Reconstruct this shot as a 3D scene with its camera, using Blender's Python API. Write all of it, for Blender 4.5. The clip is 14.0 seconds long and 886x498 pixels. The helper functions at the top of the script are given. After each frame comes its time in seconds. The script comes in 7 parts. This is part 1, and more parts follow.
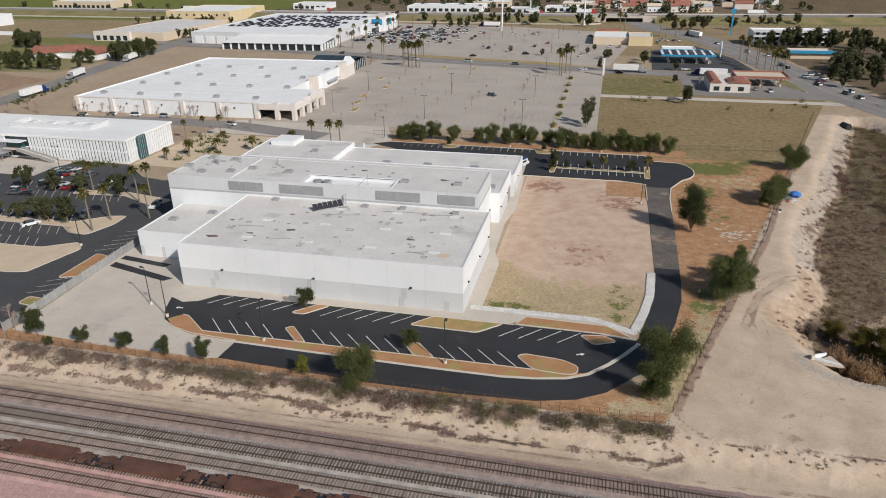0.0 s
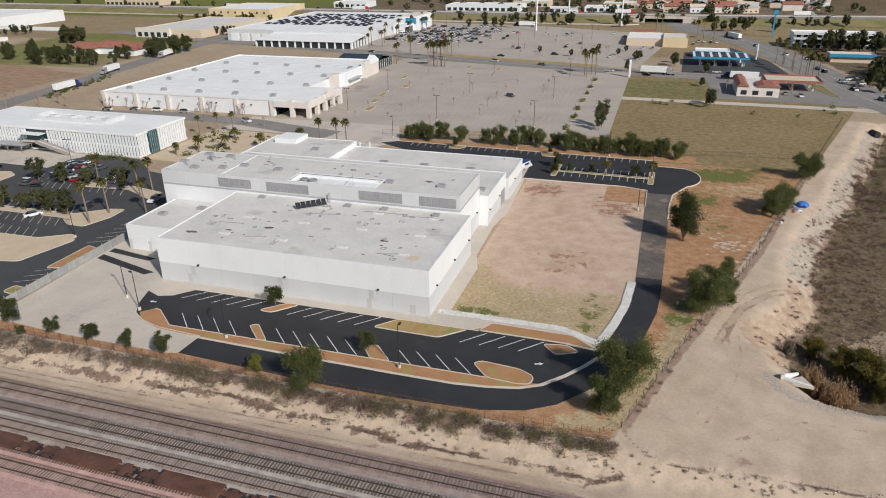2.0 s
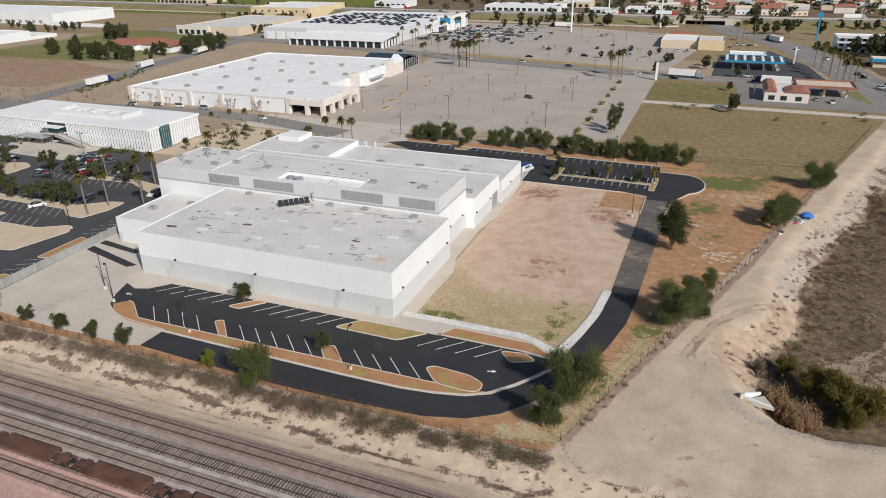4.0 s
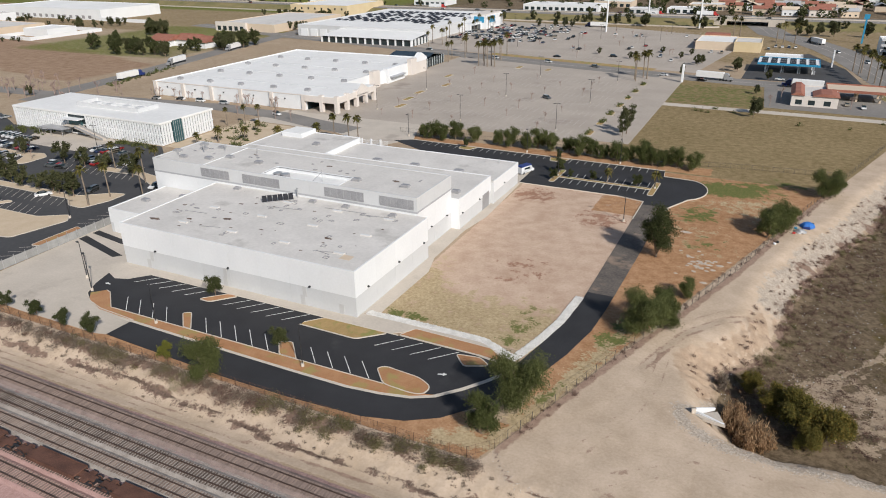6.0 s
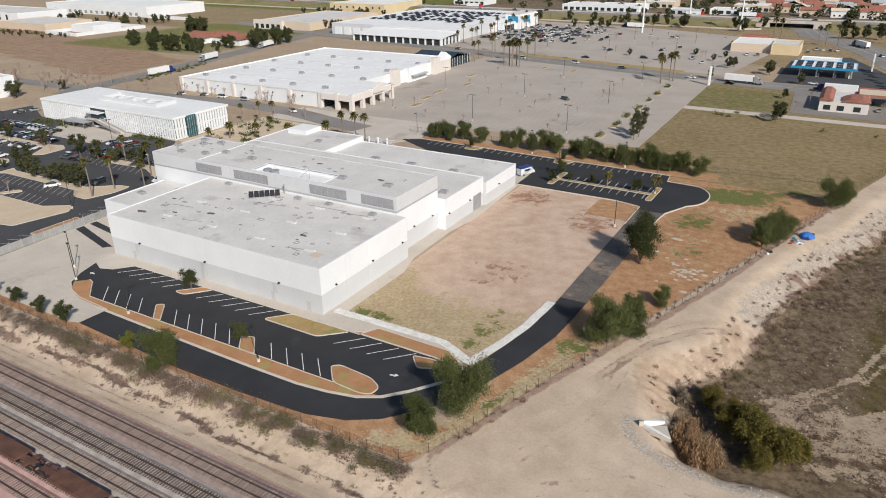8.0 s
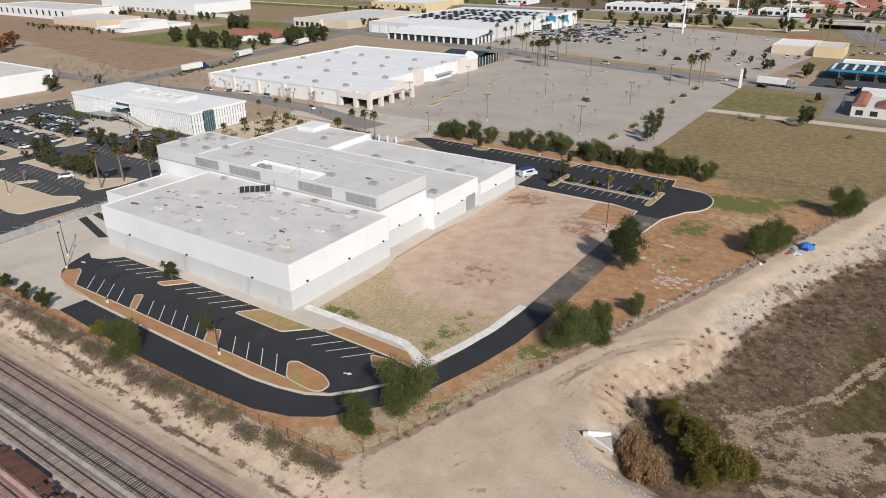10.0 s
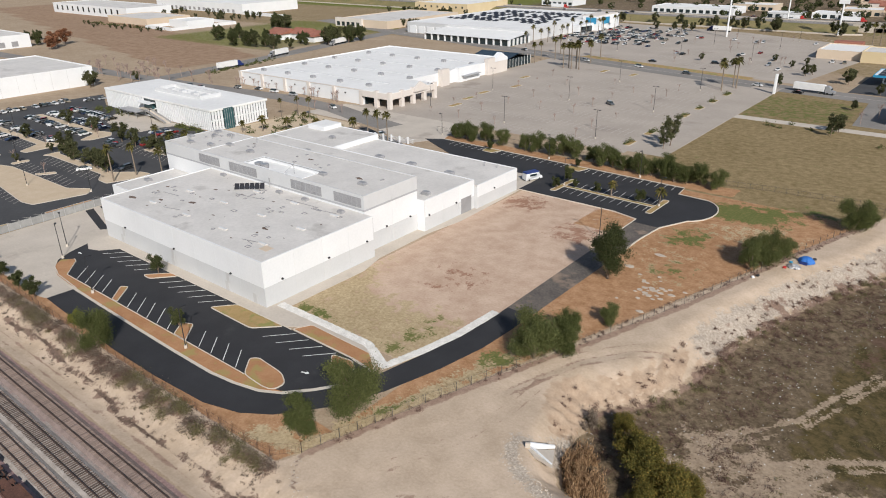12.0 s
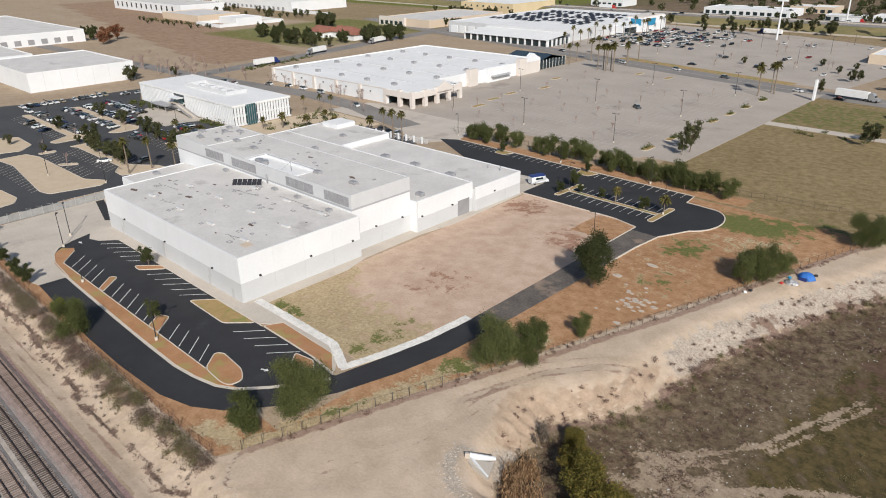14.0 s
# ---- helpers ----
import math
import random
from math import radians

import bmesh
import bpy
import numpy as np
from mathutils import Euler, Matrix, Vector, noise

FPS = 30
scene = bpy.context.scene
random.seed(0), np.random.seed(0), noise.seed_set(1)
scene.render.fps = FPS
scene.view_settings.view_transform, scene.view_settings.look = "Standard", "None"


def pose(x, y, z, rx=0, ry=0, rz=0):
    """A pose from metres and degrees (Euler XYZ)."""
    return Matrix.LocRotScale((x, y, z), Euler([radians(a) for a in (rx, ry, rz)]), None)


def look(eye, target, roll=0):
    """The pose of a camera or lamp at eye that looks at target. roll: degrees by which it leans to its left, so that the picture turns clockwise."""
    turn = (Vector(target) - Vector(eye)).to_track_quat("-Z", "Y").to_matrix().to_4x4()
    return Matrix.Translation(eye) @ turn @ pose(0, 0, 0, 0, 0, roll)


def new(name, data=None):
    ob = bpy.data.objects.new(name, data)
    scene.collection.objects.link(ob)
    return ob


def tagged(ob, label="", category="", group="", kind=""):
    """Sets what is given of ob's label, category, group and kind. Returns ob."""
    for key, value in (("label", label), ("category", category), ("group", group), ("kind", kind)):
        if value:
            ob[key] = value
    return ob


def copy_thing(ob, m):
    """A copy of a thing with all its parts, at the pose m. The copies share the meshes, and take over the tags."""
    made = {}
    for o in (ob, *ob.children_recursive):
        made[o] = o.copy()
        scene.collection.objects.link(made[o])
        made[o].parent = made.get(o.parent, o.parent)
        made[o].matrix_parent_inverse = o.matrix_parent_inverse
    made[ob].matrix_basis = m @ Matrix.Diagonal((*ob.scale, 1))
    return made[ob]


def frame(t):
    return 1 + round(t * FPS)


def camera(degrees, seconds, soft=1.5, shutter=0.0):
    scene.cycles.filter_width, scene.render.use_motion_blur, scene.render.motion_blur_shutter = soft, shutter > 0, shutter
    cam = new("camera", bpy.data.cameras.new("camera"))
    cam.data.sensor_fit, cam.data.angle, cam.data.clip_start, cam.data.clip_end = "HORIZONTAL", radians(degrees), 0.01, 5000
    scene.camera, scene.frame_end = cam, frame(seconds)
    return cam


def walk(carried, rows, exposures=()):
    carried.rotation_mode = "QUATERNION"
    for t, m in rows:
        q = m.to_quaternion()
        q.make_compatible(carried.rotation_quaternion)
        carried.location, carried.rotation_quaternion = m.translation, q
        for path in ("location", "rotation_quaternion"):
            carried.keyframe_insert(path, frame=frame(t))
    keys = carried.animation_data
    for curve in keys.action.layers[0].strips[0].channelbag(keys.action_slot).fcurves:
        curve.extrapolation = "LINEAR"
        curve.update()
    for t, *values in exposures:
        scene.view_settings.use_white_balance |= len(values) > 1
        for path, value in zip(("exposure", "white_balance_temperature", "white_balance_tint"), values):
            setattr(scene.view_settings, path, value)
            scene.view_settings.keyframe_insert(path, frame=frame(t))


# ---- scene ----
cam = camera(65.3, 14.0, 1.0)
PATH = [
    (0, (24.175, -117.713, 67.273), (23.75, -115.935, 66.462), -0.8),
    (0.5, (27.715, -116.485, 67.251), (27.258, -114.715, 66.44), -0.8),
    (1, (31.269, -115.098, 67.2), (30.78, -113.337, 66.388), -0.8),
    (1.5, (34.825, -113.575, 67.145), (34.304, -111.822, 66.335), -0.8),
    (2, (38.373, -112.0, 67.114), (37.821, -110.257, 66.302), -0.8),
    (2.5, (41.94, -110.411, 67.051), (41.358, -108.679, 66.239), -0.8),
    (3, (45.509, -108.788, 66.981), (44.894, -107.066, 66.17), -0.8),
    (5.5, (63.014, -99.954, 66.576), (62.246, -98.296, 65.764), -0.7),
    (6, (66.322, -98.115, 66.483), (65.524, -96.471, 65.671), -0.7),
    (6.5, (69.613, -96.234, 66.382), (68.785, -94.605, 65.569), -0.7),
    (7, (72.849, -94.304, 66.305), (71.992, -92.689, 65.492), -0.7),
    (7.5, (76.023, -92.316, 66.231), (75.138, -90.718, 65.419), -0.7),
    (8, (79.18, -90.27, 66.128), (78.266, -88.687, 65.316), -0.7),
    (10.5, (94.552, -79.153, 65.704), (93.491, -77.665, 64.893), -0.8),
    (11, (97.404, -76.779, 65.635), (96.314, -75.31, 64.825), -0.8),
    (11.5, (100.181, -74.333, 65.585), (99.062, -72.886, 64.775), -0.8),
    (12, (102.897, -71.778, 65.53), (101.748, -70.354, 64.721), -0.8),
    (12.5, (105.566, -69.121, 65.492), (104.388, -67.721, 64.683), -0.8),
    (13, (108.139, -66.408, 65.461), (106.933, -65.033, 64.653), -0.7),
    (13.5, (110.628, -63.639, 65.415), (109.393, -62.288, 64.607), -0.8),
    (14, (113.065, -60.788, 65.365), (111.803, -59.463, 64.556), -0.7),
]
walk(cam, [(t, look(eye, target, roll)) for t, eye, target, roll in PATH], [(0, -0.07), (3, -0.03), (6, 0.03), (8, 0.06), (14, 0.06)])

# ---- world, sun ----
SUN_DIR = Vector((0.79, -0.61, 0.0)).normalized()
ELEV = radians(34)
world = bpy.data.worlds.new("world")
scene.world = world
world.use_nodes = True
wn = world.node_tree.nodes
sky = wn.new("ShaderNodeTexSky")
sky.sky_type = "NISHITA"
sky.sun_disc = False
sky.sun_elevation = ELEV
sky.sun_rotation = math.atan2(SUN_DIR.x, SUN_DIR.y)
wn["Background"].inputs[1].default_value = 0.08
world.node_tree.links.new(sky.outputs[0], wn["Background"].inputs[0])
sun = new("sun", bpy.data.lights.new("sun", "SUN"))
sun.data.energy, sun.data.angle, sun.data.color = 4.3, radians(0.6), (1.0, 0.95, 0.885)
to_sun = Vector((SUN_DIR.x * math.cos(ELEV), SUN_DIR.y * math.cos(ELEV), math.sin(ELEV)))
sun.matrix_world = look(to_sun * 300, (0, 0, 0))


# ---- materials ----
def shader(name):
    m = bpy.data.materials.new(name)
    m.use_nodes = True
    nt = m.node_tree
    return m, nt, nt.nodes["Principled BSDF"], nt.nodes, nt.links


def noise_node(nt, scale, detail=4, vec=None, rough=0.6):
    n = nt.nodes.new("ShaderNodeTexNoise")
    n.inputs["Scale"].default_value, n.inputs["Detail"].default_value = scale, detail
    n.inputs["Roughness"].default_value = rough
    if vec is None:
        vec = nt.nodes.new("ShaderNodeNewGeometry").outputs["Position"]
    nt.links.new(vec, n.inputs["Vector"])
    return n.outputs["Fac"]


def ramp(nt, fac, stops):
    r = nt.nodes.new("ShaderNodeValToRGB")
    while len(r.color_ramp.elements) < len(stops):
        r.color_ramp.elements.new(0.5)
    for e, (p, c) in zip(r.color_ramp.elements, stops):
        e.position, e.color = p, (*c, 1)
    nt.links.new(fac, r.inputs[0])
    return r.outputs[0]


def mix(nt, a, b, fac, blend="MIX"):
    n = nt.nodes.new("ShaderNodeMix")
    n.data_type, n.blend_type = "RGBA", blend
    for sock, v in ((n.inputs[6], a), (n.inputs[7], b), (n.inputs[0], fac)):
        if isinstance(v, (int, float)):
            sock.default_value = v
        elif isinstance(v, tuple):
            sock.default_value = (*v, 1)
        else:
            nt.links.new(v, sock)
    return n.outputs[2]


def maths(nt, op, a, b=0.0, clamp=False):
    n = nt.nodes.new("ShaderNodeMath")
    n.operation, n.use_clamp = op, clamp
    for sock, v in ((n.inputs[0], a), (n.inputs[1], b)):
        if isinstance(v, (int, float)):
            sock.default_value = v
        else:
            nt.links.new(v, sock)
    return n.outputs[0]


def bump(nt, bsdf, height, strength=0.3, dist=0.05):
    b = nt.nodes.new("ShaderNodeBump")
    b.inputs["Strength"].default_value, b.inputs["Distance"].default_value = strength, dist
    nt.links.new(height, b.inputs["Height"])
    nt.links.new(b.outputs[0], bsdf.inputs["Normal"])


def surf(name, c1, c2, big=0.15, fine=4.0, rough=0.85, relief=0.2, metal=0.0, stain=None, stain_at=0.62, stain_scale=0.08, vary=0.0):
    """Two tones at a large and a fine scale, an optional stain, and relief."""
    m, nt, b, nodes, links = shader(name)
    f1, f2 = noise_node(nt, big, 5), noise_node(nt, fine, 3)
    f = maths(nt, "ADD", maths(nt, "MULTIPLY", f1, 0.6), maths(nt, "MULTIPLY", f2, 0.4))
    col = ramp(nt, f, [(0.36, c1), (0.64, c2)])
    if stain:
        s = ramp(nt, noise_node(nt, stain_scale, 6), [(stain_at, (0, 0, 0)), (stain_at + 0.1, (1, 1, 1))])
        col = mix(nt, col, stain, s)
    if vary:
        info = nodes.new("ShaderNodeObjectInfo")
        k = maths(nt, "ADD", maths(nt, "MULTIPLY", info.outputs["Random"], 2 * vary), 1 - vary)
        col = mix(nt, col, k, 1.0, "MULTIPLY")
    links.new(col, b.inputs["Base Color"])
    b.inputs["Roughness"].default_value, b.inputs["Metallic"].default_value = rough, metal
    if relief:
        bump(nt, b, f2, relief)
    return m


def leaf_mat(name, c1, c2, c3=None):
    m, nt, b, nodes, links = shader(name)
    geo, info = nodes.new("ShaderNodeNewGeometry"), nodes.new("ShaderNodeObjectInfo")
    r = maths(nt, "ADD", maths(nt, "MULTIPLY", geo.outputs["Random Per Island"], 0.7), maths(nt, "MULTIPLY", info.outputs["Random"], 0.3))
    col = ramp(nt, r, [(0.1, c1), (0.6, c2), (0.95, c3 or c2)])
    links.new(col, b.inputs["Base Color"])
    b.inputs["Roughness"].default_value = 0.75
    b.inputs["Specular IOR Level"].default_value = 0.15
    thin, both = nodes.new("ShaderNodeBsdfTranslucent"), nodes.new("ShaderNodeMixShader")
    links.new(col, thin.inputs["Color"])
    both.inputs[0].default_value = 0.3
    links.new(b.outputs[0], both.inputs[1])
    links.new(thin.outputs[0], both.inputs[2])
    links.new(both.outputs[0], nodes["Material Output"].inputs["Surface"])
    return m


M = {}
M["white"] = surf("white_paint", (0.69, 0.705, 0.72), (0.755, 0.77, 0.785), 0.1, 2.0, 0.7, 0.05, vary=0.015)
M["grey_paint"] = surf("light_grey_paint", (0.53, 0.54, 0.55), (0.585, 0.595, 0.605), 0.1, 2.0, 0.7, 0.05, vary=0.02)
M["mid_grey"] = surf("mid_grey_paint", (0.36, 0.37, 0.39), (0.41, 0.42, 0.44), 0.2, 3.0, 0.7, 0.05)
M["louvre"] = surf("louvre_grey", (0.25, 0.25, 0.26), (0.32, 0.32, 0.33), 0.4, 5.0, 0.5, 0.1)
M["slat_grey"] = surf("fence_slats", (0.24, 0.24, 0.235), (0.33, 0.33, 0.32), 0.6, 6, 0.7, 0.1, vary=0.1)
M["door"] = surf("door_grey", (0.46, 0.46, 0.46), (0.52, 0.52, 0.52), 0.3, 3, 0.5, 0.05)
M["roof"] = surf("roof_membrane", (0.54, 0.52, 0.495), (0.66, 0.635, 0.605), 0.12, 1.5, 0.9, 0.15, stain=(0.45, 0.43, 0.405), stain_at=0.60, stain_scale=0.09)
M["roof_white"] = surf("white_roof_membrane", (0.70, 0.70, 0.69), (0.80, 0.80, 0.79), 0.05, 0.6, 0.85, 0.1)
M["asphalt"] = surf("fresh_asphalt", (0.019, 0.019, 0.021), (0.033, 0.033, 0.036), 0.12, 6.0, 0.8, 0.3, stain=(0.052, 0.051, 0.052), stain_at=0.62, stain_scale=0.05)
M["asphalt_dusty"] = surf("dusty_asphalt", (0.075, 0.066, 0.060), (0.16, 0.135, 0.115), 0.25, 2.0, 0.9, 0.3, stain=(0.27, 0.20, 0.15), stain_at=0.55, stain_scale=0.12)
M["asphalt_old"] = surf("old_asphalt", (0.36, 0.313, 0.268), (0.44, 0.386, 0.333), 0.05, 1.0, 0.9, 0.2, stain=(0.30, 0.258, 0.222), stain_at=0.6, stain_scale=0.04)
M["asphalt_mid"] = surf("grey_asphalt", (0.045, 0.045, 0.048), (0.07, 0.07, 0.072), 0.06, 1.0, 0.9, 0.2)
M["street"] = surf("street_asphalt", (0.185, 0.172, 0.158), (0.255, 0.238, 0.22), 0.05, 1.0, 0.9, 0.2)
M["concrete"] = surf("sandy_concrete", (0.46, 0.41, 0.35), (0.56, 0.50, 0.43), 0.12, 2.0, 0.9, 0.15, stain=(0.40, 0.35, 0.30), stain_at=0.58, stain_scale=0.07)
M["kerb"] = surf("kerb_concrete", (0.50, 0.45, 0.38), (0.62, 0.56, 0.48), 0.4, 3, 0.9, 0.1)
M["mulch"] = surf("orange_mulch", (0.34, 0.16, 0.07), (0.44, 0.24, 0.12), 0.3, 5.0, 0.95, 0.5, stain=(0.33, 0.25, 0.09), stain_at=0.52, stain_scale=0.2)
M["drygrass"] = surf("dry_grass", (0.30, 0.21, 0.08), (0.42, 0.28, 0.13), 0.3, 5.0, 0.95, 0.5, stain=(0.24, 0.23, 0.07), stain_at=0.5, stain_scale=0.25)
M["verge_grass"] = surf("verge_grass", (0.13, 0.13, 0.045), (0.27, 0.21, 0.10), 0.06, 1.0, 0.95, 0.4)
M["sandyland"] = surf("sandy_bed", (0.50, 0.39, 0.27), (0.58, 0.47, 0.34), 0.3, 4.0, 0.95, 0.4)
M["paint"] = surf("road_paint", (0.62, 0.62, 0.60), (0.80, 0.80, 0.78), 0.8, 8, 0.8, 0.0)
M["faded_paint"] = surf("faded_paint", (0.44, 0.40, 0.36), (0.58, 0.53, 0.48), 0.6, 5, 0.9, 0.0)
M["rock"] = surf("white_rock", (0.48, 0.47, 0.45), (0.68, 0.67, 0.65), 0.8, 4, 0.9, 0.3)
M["rail"] = surf("rusty_rail", (0.10, 0.07, 0.06), (0.17, 0.12, 0.10), 0.5, 6, 0.6, 0.1, 0.6)
M["tie"] = surf("weathered_tie", (0.10, 0.075, 0.06), (0.17, 0.13, 0.11), 0.6, 6, 0.95, 0.3, vary=0.35)
M["ballast"] = surf("grey_ballast", (0.225, 0.195, 0.172), (0.40, 0.36, 0.325), 0.5, 9, 0.95, 0.8, stain=(0.22, 0.17, 0.15), stain_at=0.60, stain_scale=0.06)
M["pink_ballast"] = surf("brown_ballast", (0.18, 0.135, 0.118), (0.33, 0.255, 0.225), 0.5, 9, 0.95, 0.8, stain=(0.17, 0.125, 0.108), stain_at=0.58, stain_scale=0.08)
M["pink_gravel"] = surf("pink_gravel", (0.33, 0.20, 0.18), (0.48, 0.315, 0.285), 0.5, 9, 0.95, 0.8, stain=(0.24, 0.16, 0.14), stain_at=0.6, stain_scale=0.08)
M["tan_tie"] = surf("tan_tie", (0.19, 0.14, 0.115), (0.28, 0.215, 0.18), 0.6, 6, 0.95, 0.3, vary=0.25)
M["rubble"] = surf("pale_rubble", (0.38, 0.32, 0.26), (0.56, 0.49, 0.41), 0.8, 4, 0.9, 0.3)
M["rust"] = surf("rusty_steel", (0.075, 0.036, 0.026), (0.17, 0.082, 0.056), 0.5, 5, 0.8, 0.2, 0.2, stain=(0.26, 0.12, 0.065), stain_at=0.62, stain_scale=0.4)
M["black"] = surf("black_metal", (0.015, 0.015, 0.017), (0.03, 0.03, 0.033), 1, 8, 0.6, 0.1)
M["steel"] = surf("galvanised_steel", (0.40, 0.40, 0.41), (0.52, 0.52, 0.53), 0.8, 6, 0.45, 0.1, 0.5)
M["dark_wire"] = surf("weathered_wire", (0.07, 0.062, 0.055), (0.13, 0.115, 0.10), 1, 6, 0.7, 0.1, 0.2)
M["rust_fence"] = surf("rusty_fence", (0.09, 0.045, 0.03), (0.16, 0.08, 0.05), 1, 6, 0.8, 0.1)
M["bark"] = surf("bark", (0.14, 0.10, 0.07), (0.26, 0.20, 0.15), 2, 12, 0.95, 0.6)
M["palm_bark"] = surf("palm_bark", (0.16, 0.13, 0.10), (0.26, 0.21, 0.16), 2, 9, 0.95, 0.6)
M["twig"] = surf("bare_twigs", (0.24, 0.175, 0.15), (0.36, 0.27, 0.235), 2, 9, 0.95, 0.2)
M["leaf_pepper"] = leaf_mat("pepper_leaves", (0.060, 0.072, 0.024), (0.110, 0.126, 0.044), (0.172, 0.182, 0.074))
M["leaf_far"] = leaf_mat("grey_green_leaves", (0.050, 0.055, 0.026), (0.092, 0.098, 0.046), (0.15, 0.148, 0.075))
M["leaf_dark"] = leaf_mat("dark_leaves", (0.036, 0.044, 0.017), (0.070, 0.082, 0.032), (0.125, 0.132, 0.057))
M["leaf_yellow"] = leaf_mat("yellow_green_leaves", (0.10, 0.11, 0.02), (0.19, 0.19, 0.04), (0.28, 0.24, 0.06))
M["leaf_autumn"] = leaf_mat("autumn_leaves", (0.075, 0.072, 0.02), (0.165, 0.145, 0.038), (0.33, 0.215, 0.055))
M["leaf_rust"] = leaf_mat("rust_leaves", (0.14, 0.06, 0.03), (0.27, 0.12, 0.065), (0.36, 0.19, 0.11))
M["leaf_reed"] = leaf_mat("dry_reed", (0.26, 0.16, 0.09), (0.42, 0.28, 0.16), (0.55, 0.40, 0.26))
M["leaf_brush"] = leaf_mat("grey_brush", (0.13, 0.10, 0.082), (0.235, 0.19, 0.15), (0.34, 0.29, 0.215))
M["leaf_olive"] = leaf_mat("olive_brush", (0.105, 0.098, 0.046), (0.19, 0.168, 0.082), (0.28, 0.24, 0.135))
M["leaf_mauve"] = leaf_mat("red_brown_brush", (0.11, 0.066, 0.054), (0.195, 0.125, 0.10), (0.28, 0.195, 0.155))
M["leaf_palm"] = leaf_mat("palm_fronds", (0.06, 0.06, 0.02), (0.14, 0.13, 0.04), (0.28, 0.21, 0.08))
M["glass"] = surf("dark_glass", (0.02, 0.03, 0.035), (0.03, 0.045, 0.05), 0.2, 1, 0.08, 0.0)
M["teal"] = surf("teal_glass", (0.03, 0.08, 0.09), (0.05, 0.12, 0.13), 0.2, 1, 0.12, 0.0)
M["tyre"] = surf("tyre_rubber", (0.012, 0.012, 0.012), (0.02, 0.02, 0.02), 3, 9, 0.8, 0.0)
M["beige"] = surf("beige_stucco", (0.55, 0.45, 0.34), (0.62, 0.51, 0.40), 0.1, 2, 0.9, 0.1)
M["pink_stucco"] = surf("pinkish_stucco", (0.60, 0.55, 0.51), (0.67, 0.62, 0.575), 0.1, 2, 0.9, 0.1)
M["yellow_stucco"] = surf("yellow_stucco", (0.58, 0.47, 0.29), (0.66, 0.54, 0.35), 0.1, 2, 0.9, 0.1)
M["tile_roof"] = surf("red_tile_roof", (0.24, 0.09, 0.06), (0.35, 0.15, 0.105), 0.3, 3, 0.9, 0.5)
M["blue"] = surf("blue_tarp", (0.02, 0.12, 0.42), (0.04, 0.18, 0.55), 0.8, 5, 0.6, 0.2)
M["navy"] = surf("dark_blue_paint", (0.015, 0.03, 0.14), (0.025, 0.05, 0.20), 0.8, 5, 0.4, 0.1)
M["sky_blue"] = surf("blue_fascia", (0.02, 0.22, 0.40), (0.03, 0.28, 0.48), 0.8, 5, 0.5, 0.0)
M["red"] = surf("red_paint", (0.42, 0.03, 0.03), (0.52, 0.05, 0.04), 0.8, 5, 0.4, 0.0)
M["panel"] = surf("solar_panel", (0.014, 0.014, 0.018), (0.028, 0.028, 0.034), 0.8, 5, 0.55, 0.0)
M["brown_rust"] = surf("roof_rust_stain", (0.07, 0.045, 0.035), (0.20, 0.14, 0.11), 0.8, 5, 0.9, 0.2)


def car_paint():
    m, nt, b, nodes, links = shader("car_paint")
    info = nodes.new("ShaderNodeObjectInfo")
    r = ramp(nt, info.outputs["Random"], [(0.0, (0.72, 0.72, 0.72)), (0.40, (0.42, 0.43, 0.45)), (0.52, (0.012, 0.012, 0.014)), (0.66, (0.10, 0.105, 0.11)), (0.80, (0.02, 0.035, 0.09)), (0.88, (0.30, 0.02, 0.02)), (0.94, (0.30, 0.26, 0.20))])
    r.node.color_ramp.interpolation = "CONSTANT"
    links.new(r, b.inputs["Base Color"])
    b.inputs["Roughness"].default_value, b.inputs["Coat Weight"].default_value = 0.35, 0.6
    return m


M["car"] = car_paint()

